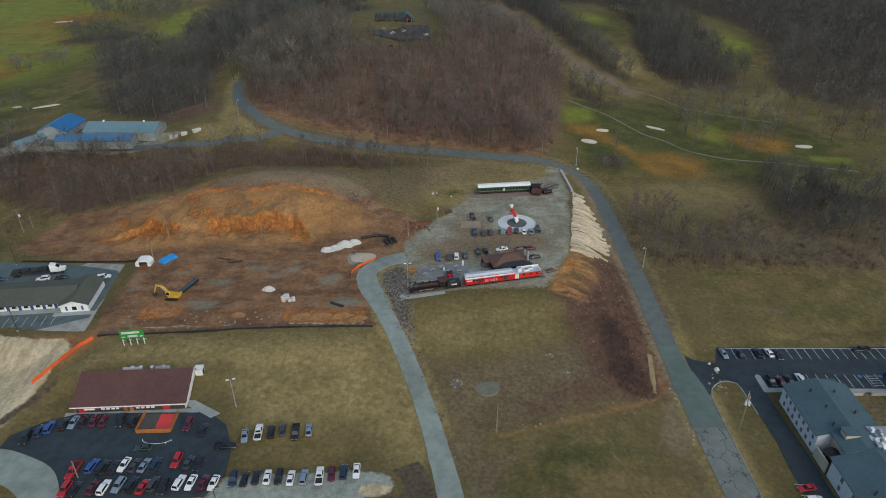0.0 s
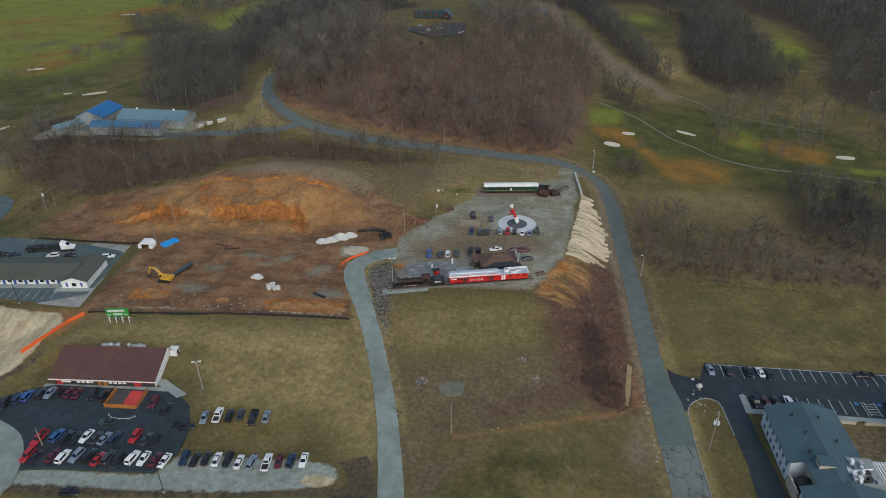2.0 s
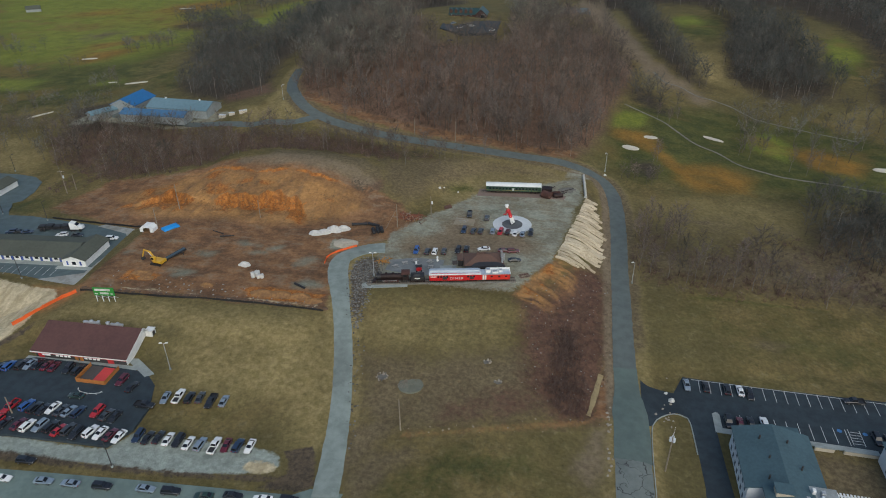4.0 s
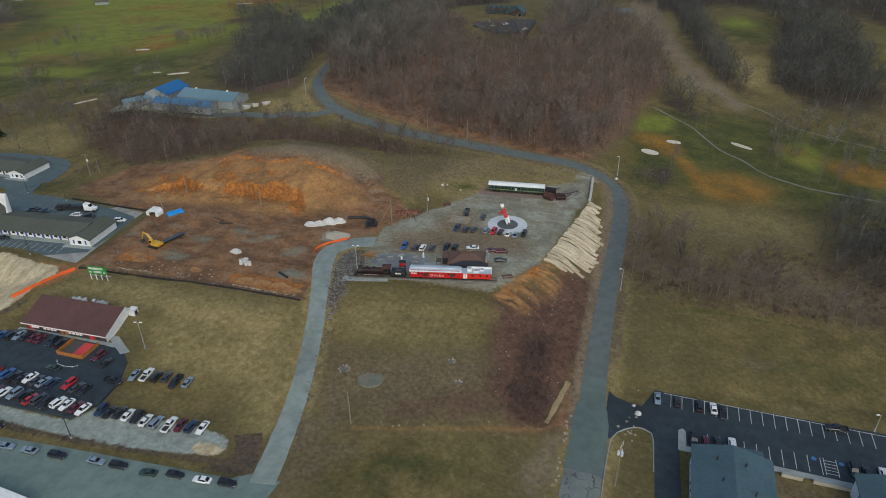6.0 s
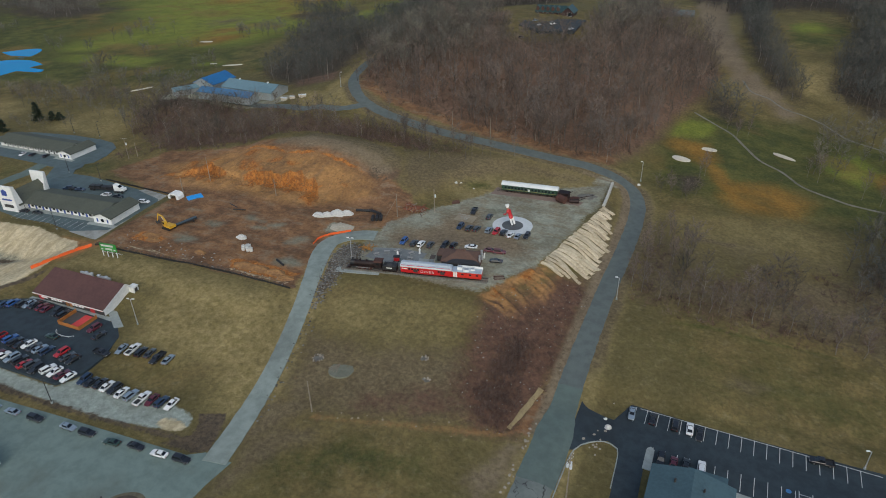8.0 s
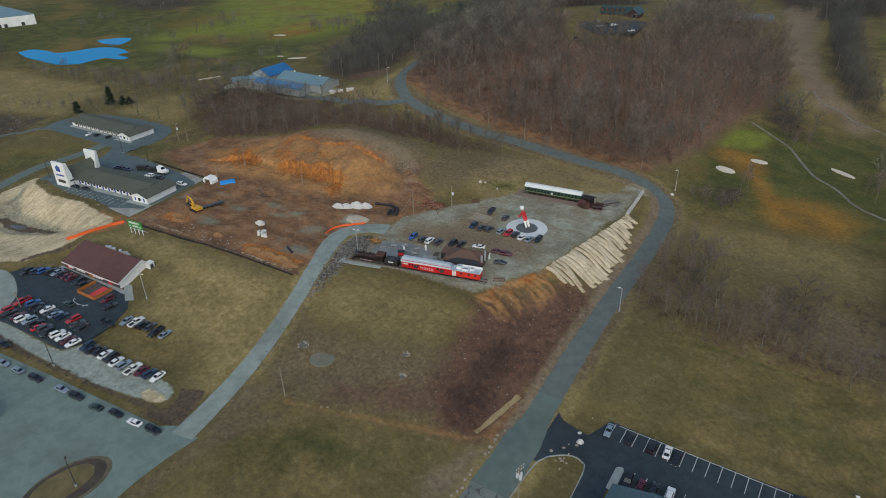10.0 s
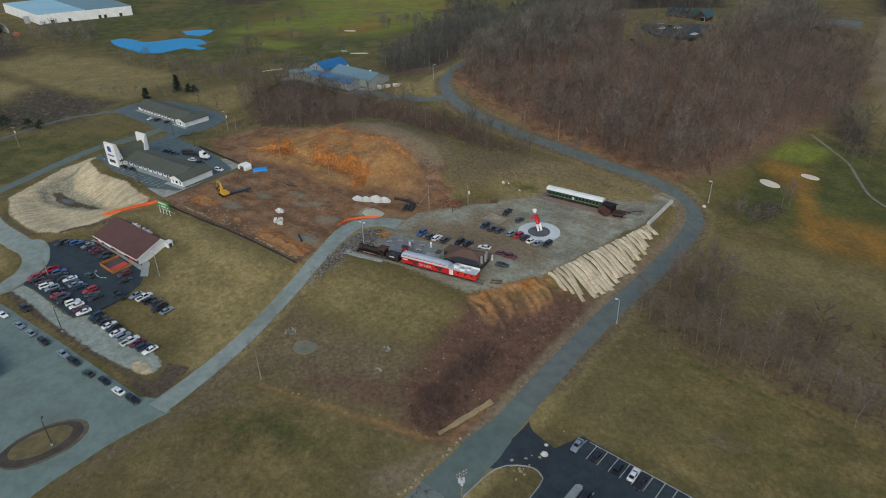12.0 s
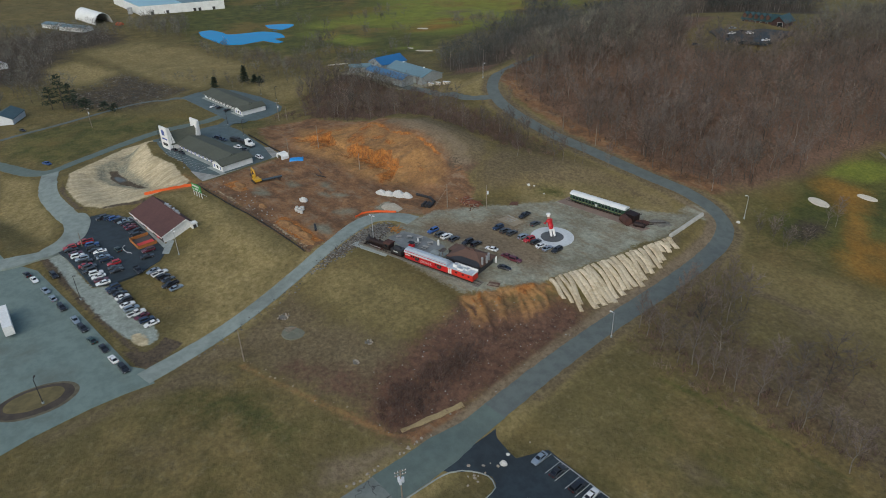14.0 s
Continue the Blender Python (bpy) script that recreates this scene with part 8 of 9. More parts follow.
TAN_GRAVEL = paint("pale tan gravel", (0.46, 0.41, 0.32), (0.34, 0.30, 0.23), 1.6, 0.3, 0.95)
heap("gravel_heap", "low spread of grey gravel by the road bend", "gravel heap", -28.4, 198.2, 5.0, 0.8, TAN_GRAVEL, 32, 0.7)
for k, (x, y, r, h, q) in enumerate(((-43, 162.5, 4.5, 1.3, 0.1), (-37, 162.8, 4.2, 1.5, 0.0), (-31, 163, 4.0, 1.4, 0.1), (-26, 161.6, 3.2, 1.0, 0.3), (-88, 166, 4.0, 1.1, 0.0), (-63, 163.5, 2.5, 1.0, 0.0), (-85, 163.5, 3.0, 0.8, 0.2))):
    heap("clay_heap", "heap of orange clay in the dug yard", "clay heap", x, y, r, h, CLAY, 40 + k, 0.5, q)
rng_s = random.Random(8)
for k in range(8):
    x, y = -49.4 + rng_s.uniform(-1.9, 1.9), 172 + rng_s.uniform(-1.3, 1.3)
    b = part("concrete_ring", Shape().tube([(0, 0, -0.1), (0, 0, rng_s.uniform(0.9, 1.5))], 0.62, 14), LIME)
    b.matrix_basis = pose(x, y, 0.2)
    tagged(b, "pale precast concrete ring in the dug yard", "concrete ring", "concrete rings")
for k, (a, b, r) in enumerate((((-30.5, 211.6), (-25.0, 213.2), 0.55), ((-24.6, 213.2), (-20.0, 212.0), 0.55), ((-20.0, 209.6), (-18.6, 206.6), 0.7), ((-18.6, 210.0), (-17.2, 207.0), 0.7), ((-21.4, 209.0), (-20.0, 206.0), 0.7), ((-35.4, 169.6), (-31.2, 167.6), 0.4), ((-79.5, 197.6), (-74.5, 196.0), 0.2), ((-75, 194.0), (-70, 195.4), 0.25))):
    mid_x, mid_y = (a[0] + b[0]) / 2, (a[1] + b[1]) / 2
    pz = on_ground(mid_x, mid_y)
    pipe = thing("drain_pipe", "length of ribbed black drain pipe on the ground", "pipe", pose(0, 0, pz), "drain pipes")
    steps = 12
    pts = [(a[0] + (b[0] - a[0]) * i / steps, a[1] + (b[1] - a[1]) * i / steps, r) for i in range(steps + 1)]
    part("pipe", Shape().tube(pts, [r * (1.0 if i % 2 else 0.9) for i in range(steps + 1)], 12), BLACK, pipe)
tarp = thing("blue_tarpaulin", "bright blue tarpaulin over a low stack", "tarpaulin", lifted(-96.6, 196.6, 58))
part("cover", Shape().rings([[(-3.0, -1.6, -0.1), (3.0, -1.6, -0.1), (3.0, 1.6, -0.1), (-3.0, 1.6, -0.1)], [(-2.8, -1.4, 0.7), (2.8, -1.5, 0.8), (2.9, 1.4, 0.75), (-2.8, 1.5, 0.7)], [(-1.4, -0.6, 0.95), (1.6, -0.5, 1.0), (1.5, 0.6, 1.0), (-1.5, 0.5, 0.95)]]), paint("blue tarpaulin", (0.015, 0.27, 0.68), (0.015, 0.21, 0.56), 1.5, 0.4, 0.5), tarp)
hut = thing("site_shelter", "white faceted site shelter open at the front", "shelter", lifted(-103.6, 193.6, 2))
outer = [(-2.6, 0), (-2.6, 1.3), (-1.4, 2.35), (1.4, 2.35), (2.6, 1.3), (2.6, 0)]
inner = [(a * 0.95, b * 0.95) for a, b in outer]
for p, q, u, v in zip(outer, outer[1:], inner, inner[1:]):
    part("panel", Shape().prism([p, q, v, u], -1.6, 1.9, "y"), WHITE, hut)
part("back_panel", Shape().prism(inner, 1.7, 1.85, "y"), WHITE, hut)
part("front_panel", Shape().prism([(-2.5, 0), (-2.5, 1.3), (-1.4, 2.25), (-1.3, 1.75), (-1.3, 0)], -1.62, -1.5, "y"), WHITE, hut)
part("front_panel", Shape().prism([(2.5, 0), (1.5, 0), (1.5, 1.75), (-1.3, 1.75), (-1.4, 2.25), (1.4, 2.25), (2.5, 1.3)], -1.62, -1.5, "y"), WHITE, hut)

digger = thing("excavator", "yellow crawler excavator in the dug yard", "excavator", lifted(-86.2, 172.4, 175))
for y in (-1.2, 1.2):
    part("track", Shape().prism([(-2.0, 0.1), (-1.7, 0.0), (1.7, 0.0), (2.0, 0.1), (2.1, 0.45), (1.7, 0.85), (-1.7, 0.85), (-2.1, 0.45)], y - 0.3, y + 0.3, "y"), BLACK, digger)
part("undercarriage", Shape().box(-1.0, -0.9, 0.4, 1.0, 0.9, 1.0), CHARCOAL, digger)
part("house", Shape().box(-2.3, -1.3, 1.0, 1.0, 1.3, 1.9), PAINT["yellow"], digger, bevel=0.08)
part("counterweight", Shape().box(-2.8, -1.35, 1.0, -2.2, 1.35, 2.1), PAINT["yellow"], digger, bevel=0.1)
cab_d = part("cab", Shape().box(0.0, 0.2, 1.9, 1.4, 1.25, 3.1), PAINT["yellow"], digger, bevel=0.08)
part("cab_window", Shape().box(1.38, 0.3, 2.0, 1.44, 1.15, 3.0), GLASS, cab_d)
part("cab_window", Shape().box(0.2, 1.22, 2.1, 1.2, 1.28, 2.95), GLASS, cab_d)
part("boom", Shape().tube([(0.7, -0.3, 1.7), (2.6, -0.3, 4.2), (4.8, -0.3, 4.6)], [0.3, 0.34, 0.24], 6), PAINT["yellow"], digger)
part("stick", Shape().tube([(4.7, -0.3, 4.8), (6.0, -0.3, 1.7)], [0.26, 0.18], 6), PAINT["yellow"], digger)
part("ram", Shape().tube([(1.4, -0.3, 1.6), (3.4, -0.3, 4.0)], 0.1, 6), STEEL, digger)
part("bucket", Shape().prism([(5.7, 1.7), (6.4, 1.6), (6.5, 0.9), (5.9, 0.5), (5.2, 0.9)], -0.85, 0.25, "y"), CHARCOAL, digger)
belt = thing("conveyor", "long black conveyor frame beside the excavator", "conveyor", pose(-83.2, 177.8, 0.2, 0, 0, 62))
part("frame", Shape().prism([(-4.2, 0.3), (4.2, 1.3), (4.2, 1.7), (-4.2, 0.7)], -0.9, 0.9, "y"), BLACK, belt)
part("belt", Shape().prism([(-4.1, 0.72), (4.1, 1.72), (4.1, 1.78), (-4.1, 0.78)], -0.5, 0.5, "y"), paint("blue-grey belt", (0.05, 0.09, 0.12)), belt)
for x, h in ((-3.2, 0.45), (2.8, 1.2)):
    for y in (-0.7, 0.7):
        part("leg", Shape().box(x - 0.1, y - 0.1, -0.2, x + 0.1, y + 0.1, h), CHARCOAL, belt)

lorry = thing("lorry", "white articulated lorry with a dark loaded flat trailer", "lorry", pose(-134.4, 191.8, -2.1, 0, 0, 11))
part("cab", Shape().rings([[(-1.0, -1.2, 0.9), (2.2, -1.2, 0.9), (2.2, 1.2, 0.9), (-1.0, 1.2, 0.9)], [(-1.0, -1.2, 2.6), (1.9, -1.2, 2.2), (1.9, 1.2, 2.2), (-1.0, 1.2, 2.6)], [(-1.0, -1.1, 3.6), (0.7, -1.0, 3.2), (0.7, 1.0, 3.2), (-1.0, 1.1, 3.6)]]), WHITE, lorry)
part("windscreen", Shape().rings([[(1.75, -0.95, 2.3), (1.75, 0.95, 2.3), (0.85, 0.85, 3.05), (0.85, -0.85, 3.05)], [(1.85, -0.95, 2.36), (1.85, 0.95, 2.36), (0.93, 0.85, 3.1), (0.93, -0.85, 3.1)]]), CAR_GLASS, lorry)
part("bonnet", Shape().box(2.0, -1.0, 0.9, 3.6, 1.0, 2.0), WHITE, lorry, bevel=0.12)
part("chassis", Shape().box(-13.5, -0.6, 0.7, 3.2, 0.6, 1.0), CHARCOAL, lorry)
part("trailer_bed", Shape().box(-13.8, -1.25, 1.0, -1.6, 1.25, 1.25), CHARCOAL, lorry)
for k in range(4):
    part("load", Shape().box(-13.2 + 2.9 * k, -1.15, 1.25, -10.6 + 2.9 * k, 1.15, 2.2 + 0.25 * (k % 2)), BLACK, lorry, bevel=0.15)
for x in (-12.4, -11.2, -0.8, 0.4, 2.7):
    for y in (-1.05, 1.05):
        part("wheel", Shape().tube([(x, y - 0.15, 0.5), (x, y + 0.15, 0.5)], 0.5, 14), RUBBER, lorry)
box_trailer = thing("box_trailer", "white box trailer parked in the yard", "trailer", pose(-47.5, 74.8, -4.01, 0, 0, -3))
part("box", Shape().box(-6.8, -1.25, 1.1, 6.8, 1.25, 4.0), WHITE, box_trailer, bevel=0.06)
part("chassis", Shape().box(-6.4, -0.8, 0.7, 6.0, 0.8, 1.1), CHARCOAL, box_trailer)
for x in (-5.6, -4.4):
    for y in (-1.0, 1.0):
        part("wheel", Shape().tube([(x, y - 0.15, 0.5), (x, y + 0.15, 0.5)], 0.5, 14), RUBBER, box_trailer)
for y in (-0.6, 0.6):
    part("landing_leg", Shape().box(3.6, y - 0.08, 0, 3.8, y + 0.08, 0.8), STEEL, box_trailer)

# ---- slope below the gravel lot ----
blanket = thing("erosion_blanket", "pale straw erosion blankets laid in strips on the slope", "erosion blanket")
top_edge = curve_through([(45.6, 201.6), (47.6, 211), (49.6, 222), (52.0, 235), (53.6, 244), (54.6, 250.5)], 0.25)
low_edge = curve_through([(53.4, 199.2), (57.0, 201.0), (60.6, 206), (62.2, 216), (61.8, 228), (60.2, 239), (58.4, 249)], 0.25)
rng_b = random.Random(12)
COUNT = 27
for k in range(COUNT):
    u = (k + 0.5) / COUNT
    a, b = top_edge[int(u * (len(top_edge) - 1))], low_edge[int(u * (len(low_edge) - 1))]
    a = a + Vector((rng_b.uniform(-0.3, 0.3), rng_b.uniform(-0.3, 0.3)))
    b = b + Vector((rng_b.uniform(-1.9, 1.0), rng_b.uniform(-0.5, 0.5)))
    if k < 3:
        b = a + (b - a) * (0.95, 0.9, 1.15)[k]
    d = (b - a).normalized()
    side = Vector((-d.y, d.x))
    half = rng_b.uniform(0.74, 0.94) if k > 2 else 0.62
    rings = []
    for i in range(11):
        q = a + (b - a) * (i / 10) + side * 0.2 * math.sin(i * 0.6 + 2 * k)
        arc_pts = []
        for j in range(7):
            s = -1 + j / 3
            e = q + side * half * s
            arc_pts.append((e.x, e.y, on_ground(e.x, e.y) + 0.06 + 0.03 * (k % 3) + 0.36 * (1 - s * s) * (0.7 + 0.3 * math.sin(1.7 * i + k)) + rng_b.uniform(0, 0.07)))
        rings.append(arc_pts + [(arc_pts[-1][0], arc_pts[-1][1], arc_pts[-1][2] - 0.5), (arc_pts[0][0], arc_pts[0][1], arc_pts[0][2] - 0.5)])
    part("blanket_strip", Shape().rings(rings), STRAW, blanket)
part("blanket_strip", strip([(58.6, 136.2), (59.6, 141), (60.4, 146), (61.7, 152.8)], lambda t: 0.9 + 0.6 * smooth_step(0.0, 0.4, t), 0.12, 0.4, 0.18), paint("weathered straw blanket", (0.330, 0.255, 0.130), (0.215, 0.160, 0.082), 0.9, 0.2, 0.95), thing("erosion_blanket", "single weathered straw blanket laid beside the road", "erosion blanket"))
PALE_BLOCK = paint("pale concrete block", (0.52, 0.50, 0.45), (0.40, 0.385, 0.34), 1.5, 0.3, 0.9)
wall_ob = thing("barrier_wall", "low pale concrete barrier beside the road bend", "barrier")
wall_line = [(53.2, 273), (53.7, 266), (54.2, 258.5), (54.6, 251)]
for k, (p, q) in enumerate(zip(lay(wall_line, 2.4)[:-1], lay(wall_line, 2.4)[1:])):
    d = Vector((q[0] - p[0], q[1] - p[1])).normalized()
    z = on_ground((p[0] + q[0]) / 2, (p[1] + q[1]) / 2)
    sx, sy = -d.y, d.x
    prof = [(-0.6, -0.4), (0.6, -0.4), (0.55, 0.3), (0.35, 0.95), (-0.35, 0.95), (-0.55, 0.3)]
    part("barrier_block", Shape().rings([[(c[0] + sx * w, c[1] + sy * w, z + h) for w, h in prof] for c in (p, (q[0] - d.x * 0.05, q[1] - d.y * 0.05))]), PALE_BLOCK, wall_ob)


BROKEN = paint("tan field stone", (0.30, 0.24, 0.16), (0.2, 0.16, 0.11), 1.5, 0.3, 0.95)


def stones(name, label, poly, gap, lo, hi, material, seed):
    x, y, rng = scatter(poly, gap, seed)
    base_v = np.array([(1, 0, 0.1), (0.35, 0.9, 0), (-0.8, 0.6, 0.15), (-0.85, -0.55, 0), (0.3, -0.95, 0.1), (0.45, 0.25, 0.75), (-0.4, 0.2, 0.8), (-0.1, -0.5, 0.7)])
    base_f = np.array([(0, 1, 5), (1, 2, 6), (1, 6, 5), (2, 3, 6), (3, 4, 7), (3, 7, 6), (4, 0, 5), (4, 5, 7), (5, 6, 7)])
    v, f, _ = planted([(base_v, base_f), (base_v * (0.8, 1.2, 0.8), base_f)], x, y, rng, lo, hi)
    return tagged(new(name, mesh_from(name, v, f, material)), label, "stones", kind="stuff")


stones("riprap", "slope of loose grey quarry stone beside the access road", [(-17.5, 189.5), (-20.5, 185), (-20.0, 180), (-17.0, 171), (-14.0, 162), (-9.0, 152), (-8.5, 152), (-10.5, 162), (-11, 172), (-10, 180), (-13, 188)], 0.46, 0.18, 0.42, STONE, 50)
stones("roadside_rubble", "pale stones along the access road", [(-9.0, 150), (-3.5, 130), (2.2, 110), (3.4, 110), (-2.0, 131), (-7.6, 151)], 1.0, 0.15, 0.4, STONE, 51)
stones("rubble", "pale rubble scattered on the brush slope", SCRUB, 3.2, 0.08, 0.26, CHALK, 52)
stones("rubble", "pale rubble scattered in the dug yard", [(-100, 156), (-24, 159), (-26, 164), (-100, 166)], 2.2, 0.1, 0.36, CHALK, 53)
stones("clods", "clods of earth on the dug bank", [(-108, 208), (-106, 226), (-62, 226), (-42, 232), (-30, 226), (-45, 214), (-90, 212)], 1.6, 0.15, 0.5, CLAY, 54)
stones("rubble", "stones of a broken wall across the field", [(11, 116.5), (30, 121.5), (45, 126.5), (58, 131), (58, 133), (44, 129), (29, 124), (10, 119)], 2.2, 0.12, 0.34, BROKEN, 55)
rng_r = random.Random(21)
BOULDER = paint("pale boulder", (0.32, 0.28, 0.225), (0.21, 0.18, 0.145), 1.5, 0.3, 0.9)
for k in range(30):
    x, y = (63.9 + rng_r.gauss(0, 0.35), rng_r.choice((119, 122.5, 128, 131, 134.5, 139, 149)) + rng_r.gauss(0, 1.3)) if k < 18 else (rng_r.uniform(75.5, 81), rng_r.uniform(138, 149))
    if 75 < x < 83 and 143.5 < y < 154.5 and k < 25:
        y = rng_r.choice([140.5, 141.6, 156.4, 157.2])
    b = part("boulder", lump(0, 0, rng_r.uniform(0.25, 0.55), rng_r.uniform(0.25, 0.5), 60 + k, 0.8, n=9, m=4), BOULDER)
    b.matrix_basis = lifted(x, y, 40 * k)
    tagged(b, "pale boulder beside the road", "boulder", "boulders")
for k, (x, y, r) in enumerate(((80.4, 148.2, 1.1), (79.2, 150.8, 0.6), (62.5, 281.0, 0.8), (-4.2, 246, 0.7), (-2.6, 247.4, 0.4), (3.4, 246.4, 0.5))):
    b = part("boulder", lump(0, 0, r, r, 90 + k, 0.8, n=9, m=4), LIME)
    b.matrix_basis = lifted(x, y, 30)
    tagged(b, "white boulder lying by itself", "boulder", "boulders")
for k, (x, y, r) in enumerate(((3.8, 135.8, 1.55), (30.6, 147.0, 0.95), (34.6, 140.0, 0.95))):
    ring = thing("stone_well", "ring of rough grey stones round a pit in the field", "stone ring", lifted(x, y), "stone rings")
    rng_w = random.Random(300 + k)
    for j in range(15 if k == 0 else 11):
        q = 2 * math.pi * j / 15 + rng_w.uniform(-0.2, 0.2) if k == 0 else rng_w.uniform(2.6, 7.2)
        g = r * rng_w.uniform(0.75, 1.1)
        part("stone", lump(g * math.cos(q), g * math.sin(q), rng_w.uniform(0.2, 0.42), rng_w.uniform(0.25, 0.6), 7 * k + j, rng_w.uniform(0.6, 1), q, n=7, m=3, rough=0.3), BOULDER if j % 3 else STONE, ring)
    part("stone", lump(0.1, r * 0.55, 0.42, 0.85, 190 + k, 0.8, n=8, m=4, rough=0.3), BOULDER, ring)
    part("pit", Shape().slab(circle(0, 0, r * 0.8, 14), -0.2, 0.09), MUD, ring)
patch = thing("gravel_circle", "flat round patch of mossy gravel with pale poles laid on it", "gravel patch", lifted(12.0, 134.4))
part("gravel", Shape().rings([[(x, y, z) for x, y in uneven(0, 0, r, 0.95, 0.3, 0.02, 4, 40)] for r, z in ((3.4, -0.3), (3.3, 0.14), (2.2, 0.17))]), paint("mossy gravel", (0.170, 0.172, 0.130), (0.125, 0.126, 0.092), 1.2, 0.4, 0.95), patch)
for k in range(5):
    q = radians(-128 + 13 * k)
    part("pole", Shape().tube([(-1.4, 1.8, 0.24), (-1.4 + 3.4 * math.cos(q), 1.8 + 3.4 * math.sin(q), 0.24)], 0.07, 6), WOOD_POLE, patch)
brushpile = thing("timber_heap", "heap of reddish broken timber beside the utility pole", "timber heap", lifted(-8.6, 217.6))
for k in range(26):
    r = random.Random(k)
    x, y, q = r.uniform(-4.5, 4), r.uniform(-1.6, 1.6), r.uniform(0, 3.1)
    part("timber", Shape().tube([(x, y, 0.1), (x + 1.6 * math.cos(q), y + 1.6 * math.sin(q), r.uniform(0.2, 1.5))], r.uniform(0.06, 0.16), 5), (RUST, CLAY, WOOD_POLE)[k % 3], brushpile)
logs = thing("log_heap", "dark logs at the edge of the gravel lot", "log heap", lifted(2.0, 231.5, 35))
for k in range(6):
    part("log", Shape().tube([(-1.5 + 0.1 * k, -0.8 + 0.32 * k, 0.25 + 0.2 * (k % 2)), (1.6, -0.7 + 0.3 * k, 0.25 + 0.25 * (k % 3))], 0.2, 8), LOG, logs)
rope = thing("rope_barrier", "low white rope barrier by the timber deck", "rope barrier", pose(-70, 117.2, -3.40))
pts = [(3.5 * math.cos(q) - 0.5, -1.6 + 1.3 * math.sin(q), 0.45) for q in (math.pi * (1 + k / 12) for k in range(13))]
part("rope", Shape().tube(pts, 0.06, 5), WHITE, rope)
for p in pts[::3]:
    part("post", Shape().tube([(p[0], p[1], 0), (p[0], p[1], 0.6)], 0.05, 6), WHITE, rope)

# red brick and timber rubble between the dug yard and the gravel lot
BRICK_DUST = paint("red brick rubble", (0.235, 0.080, 0.040), (0.120, 0.050, 0.030), 1.5, 0.3, 0.95)
pile = thing("rubble_pile", "pile of red brick rubble and broken timber by the gravel lot", "rubble pile", lifted(-9.5, 220.5))
part("rubble", lump(0, 0, 5.0, 0.9, 71, 0.55, 0.2, 20, 6, 0.3), BRICK_DUST, pile)
part("rubble", lump(-4.5, 2.0, 2.6, 0.8, 72, 0.7, 0.0, 16, 5, 0.3), BRICK_DUST, pile)
rng_p = random.Random(77)
for k in range(22):
    x, y, q, l = rng_p.uniform(-6, 4.5), rng_p.uniform(-2, 2.4), rng_p.uniform(0, 3.1), rng_p.uniform(0.8, 1.9)
    b = part("timber", Shape().box(-l, -0.11, 0, l, 0.11, 0.16), BRICK_DUST if k % 3 else WOOD_POLE, pile)
    b.matrix_basis = pose(x, y, 0.45 + rng_p.uniform(0, 0.4), rng_p.uniform(-12, 12), rng_p.uniform(-12, 12), math.degrees(q))

# orange timbers stacked at the head of the track
ORANGE_WOOD = paint("orange stained timber", (0.42, 0.20, 0.045), (0.26, 0.12, 0.035), 2.0, 0.4, 0.85)
stack = thing("timber_stack", "loose stack of orange timbers beside the riprap", "timber stack", lifted(-10.7, 187.0, 20))
rng_o = random.Random(14)
for k in range(16):
    x, y, q, l = rng_o.uniform(-2.0, 2.0), rng_o.uniform(-1.2, 1.2), rng_o.choice([8, 82, 95, 170]) + rng_o.uniform(-12, 12), rng_o.uniform(0.8, 1.6)
    b = part("timber", Shape().box(-l, -0.1, 0, l, 0.1, 0.2), ORANGE_WOOD, stack)
    b.matrix_basis = pose(x, y, 0.1 + 0.08 * k, 0, rng_o.uniform(-6, 6), q)

# ---- single trees ----
PALE_BARK = paint("pale tree bark", (0.20, 0.175, 0.145), (0.11, 0.094, 0.08), 2.0, 0.4, 0.95)


def tree_model(seed, tall, bark, twig, **how):
    (tv, tf), (cv, cf) = bare_tree(seed, tall, **how)
    ob = thing("tree", "bare tree", "tree")
    trunk = new("trunk", mesh_from("trunk", tv, tf, bark))
    crown = new("crown", mesh_from("crown", cv, cf, twig))
    for o, n, shade in ((trunk, len(tv), 0.8), (crown, len(cv), 0.45)):
        o.data.attributes.new("tint", "FLOAT", "POINT").data.foreach_set("value", np.full(n, shade, np.float32))
    trunk.parent = crown.parent = ob
    return ob


SINGLE = [tree_model(200 + s, 13, PALE_BARK, TWIG, limbs=15, twigs=46, spread=0.28, blade=0.05, first=0.3) for s in range(4)]
placed = set()


def plant(i, x, y, size, turn, label, group):
    m = pose(x, y, on_ground(x, y), 0, 0, turn)
    if i in placed:
        ob = copy_thing(SINGLE[i], m)
    else:
        placed.add(i)
        ob = SINGLE[i]
        ob.matrix_basis = m
    ob.scale = (size, size, size)
    return tagged(ob, label, "tree", group)


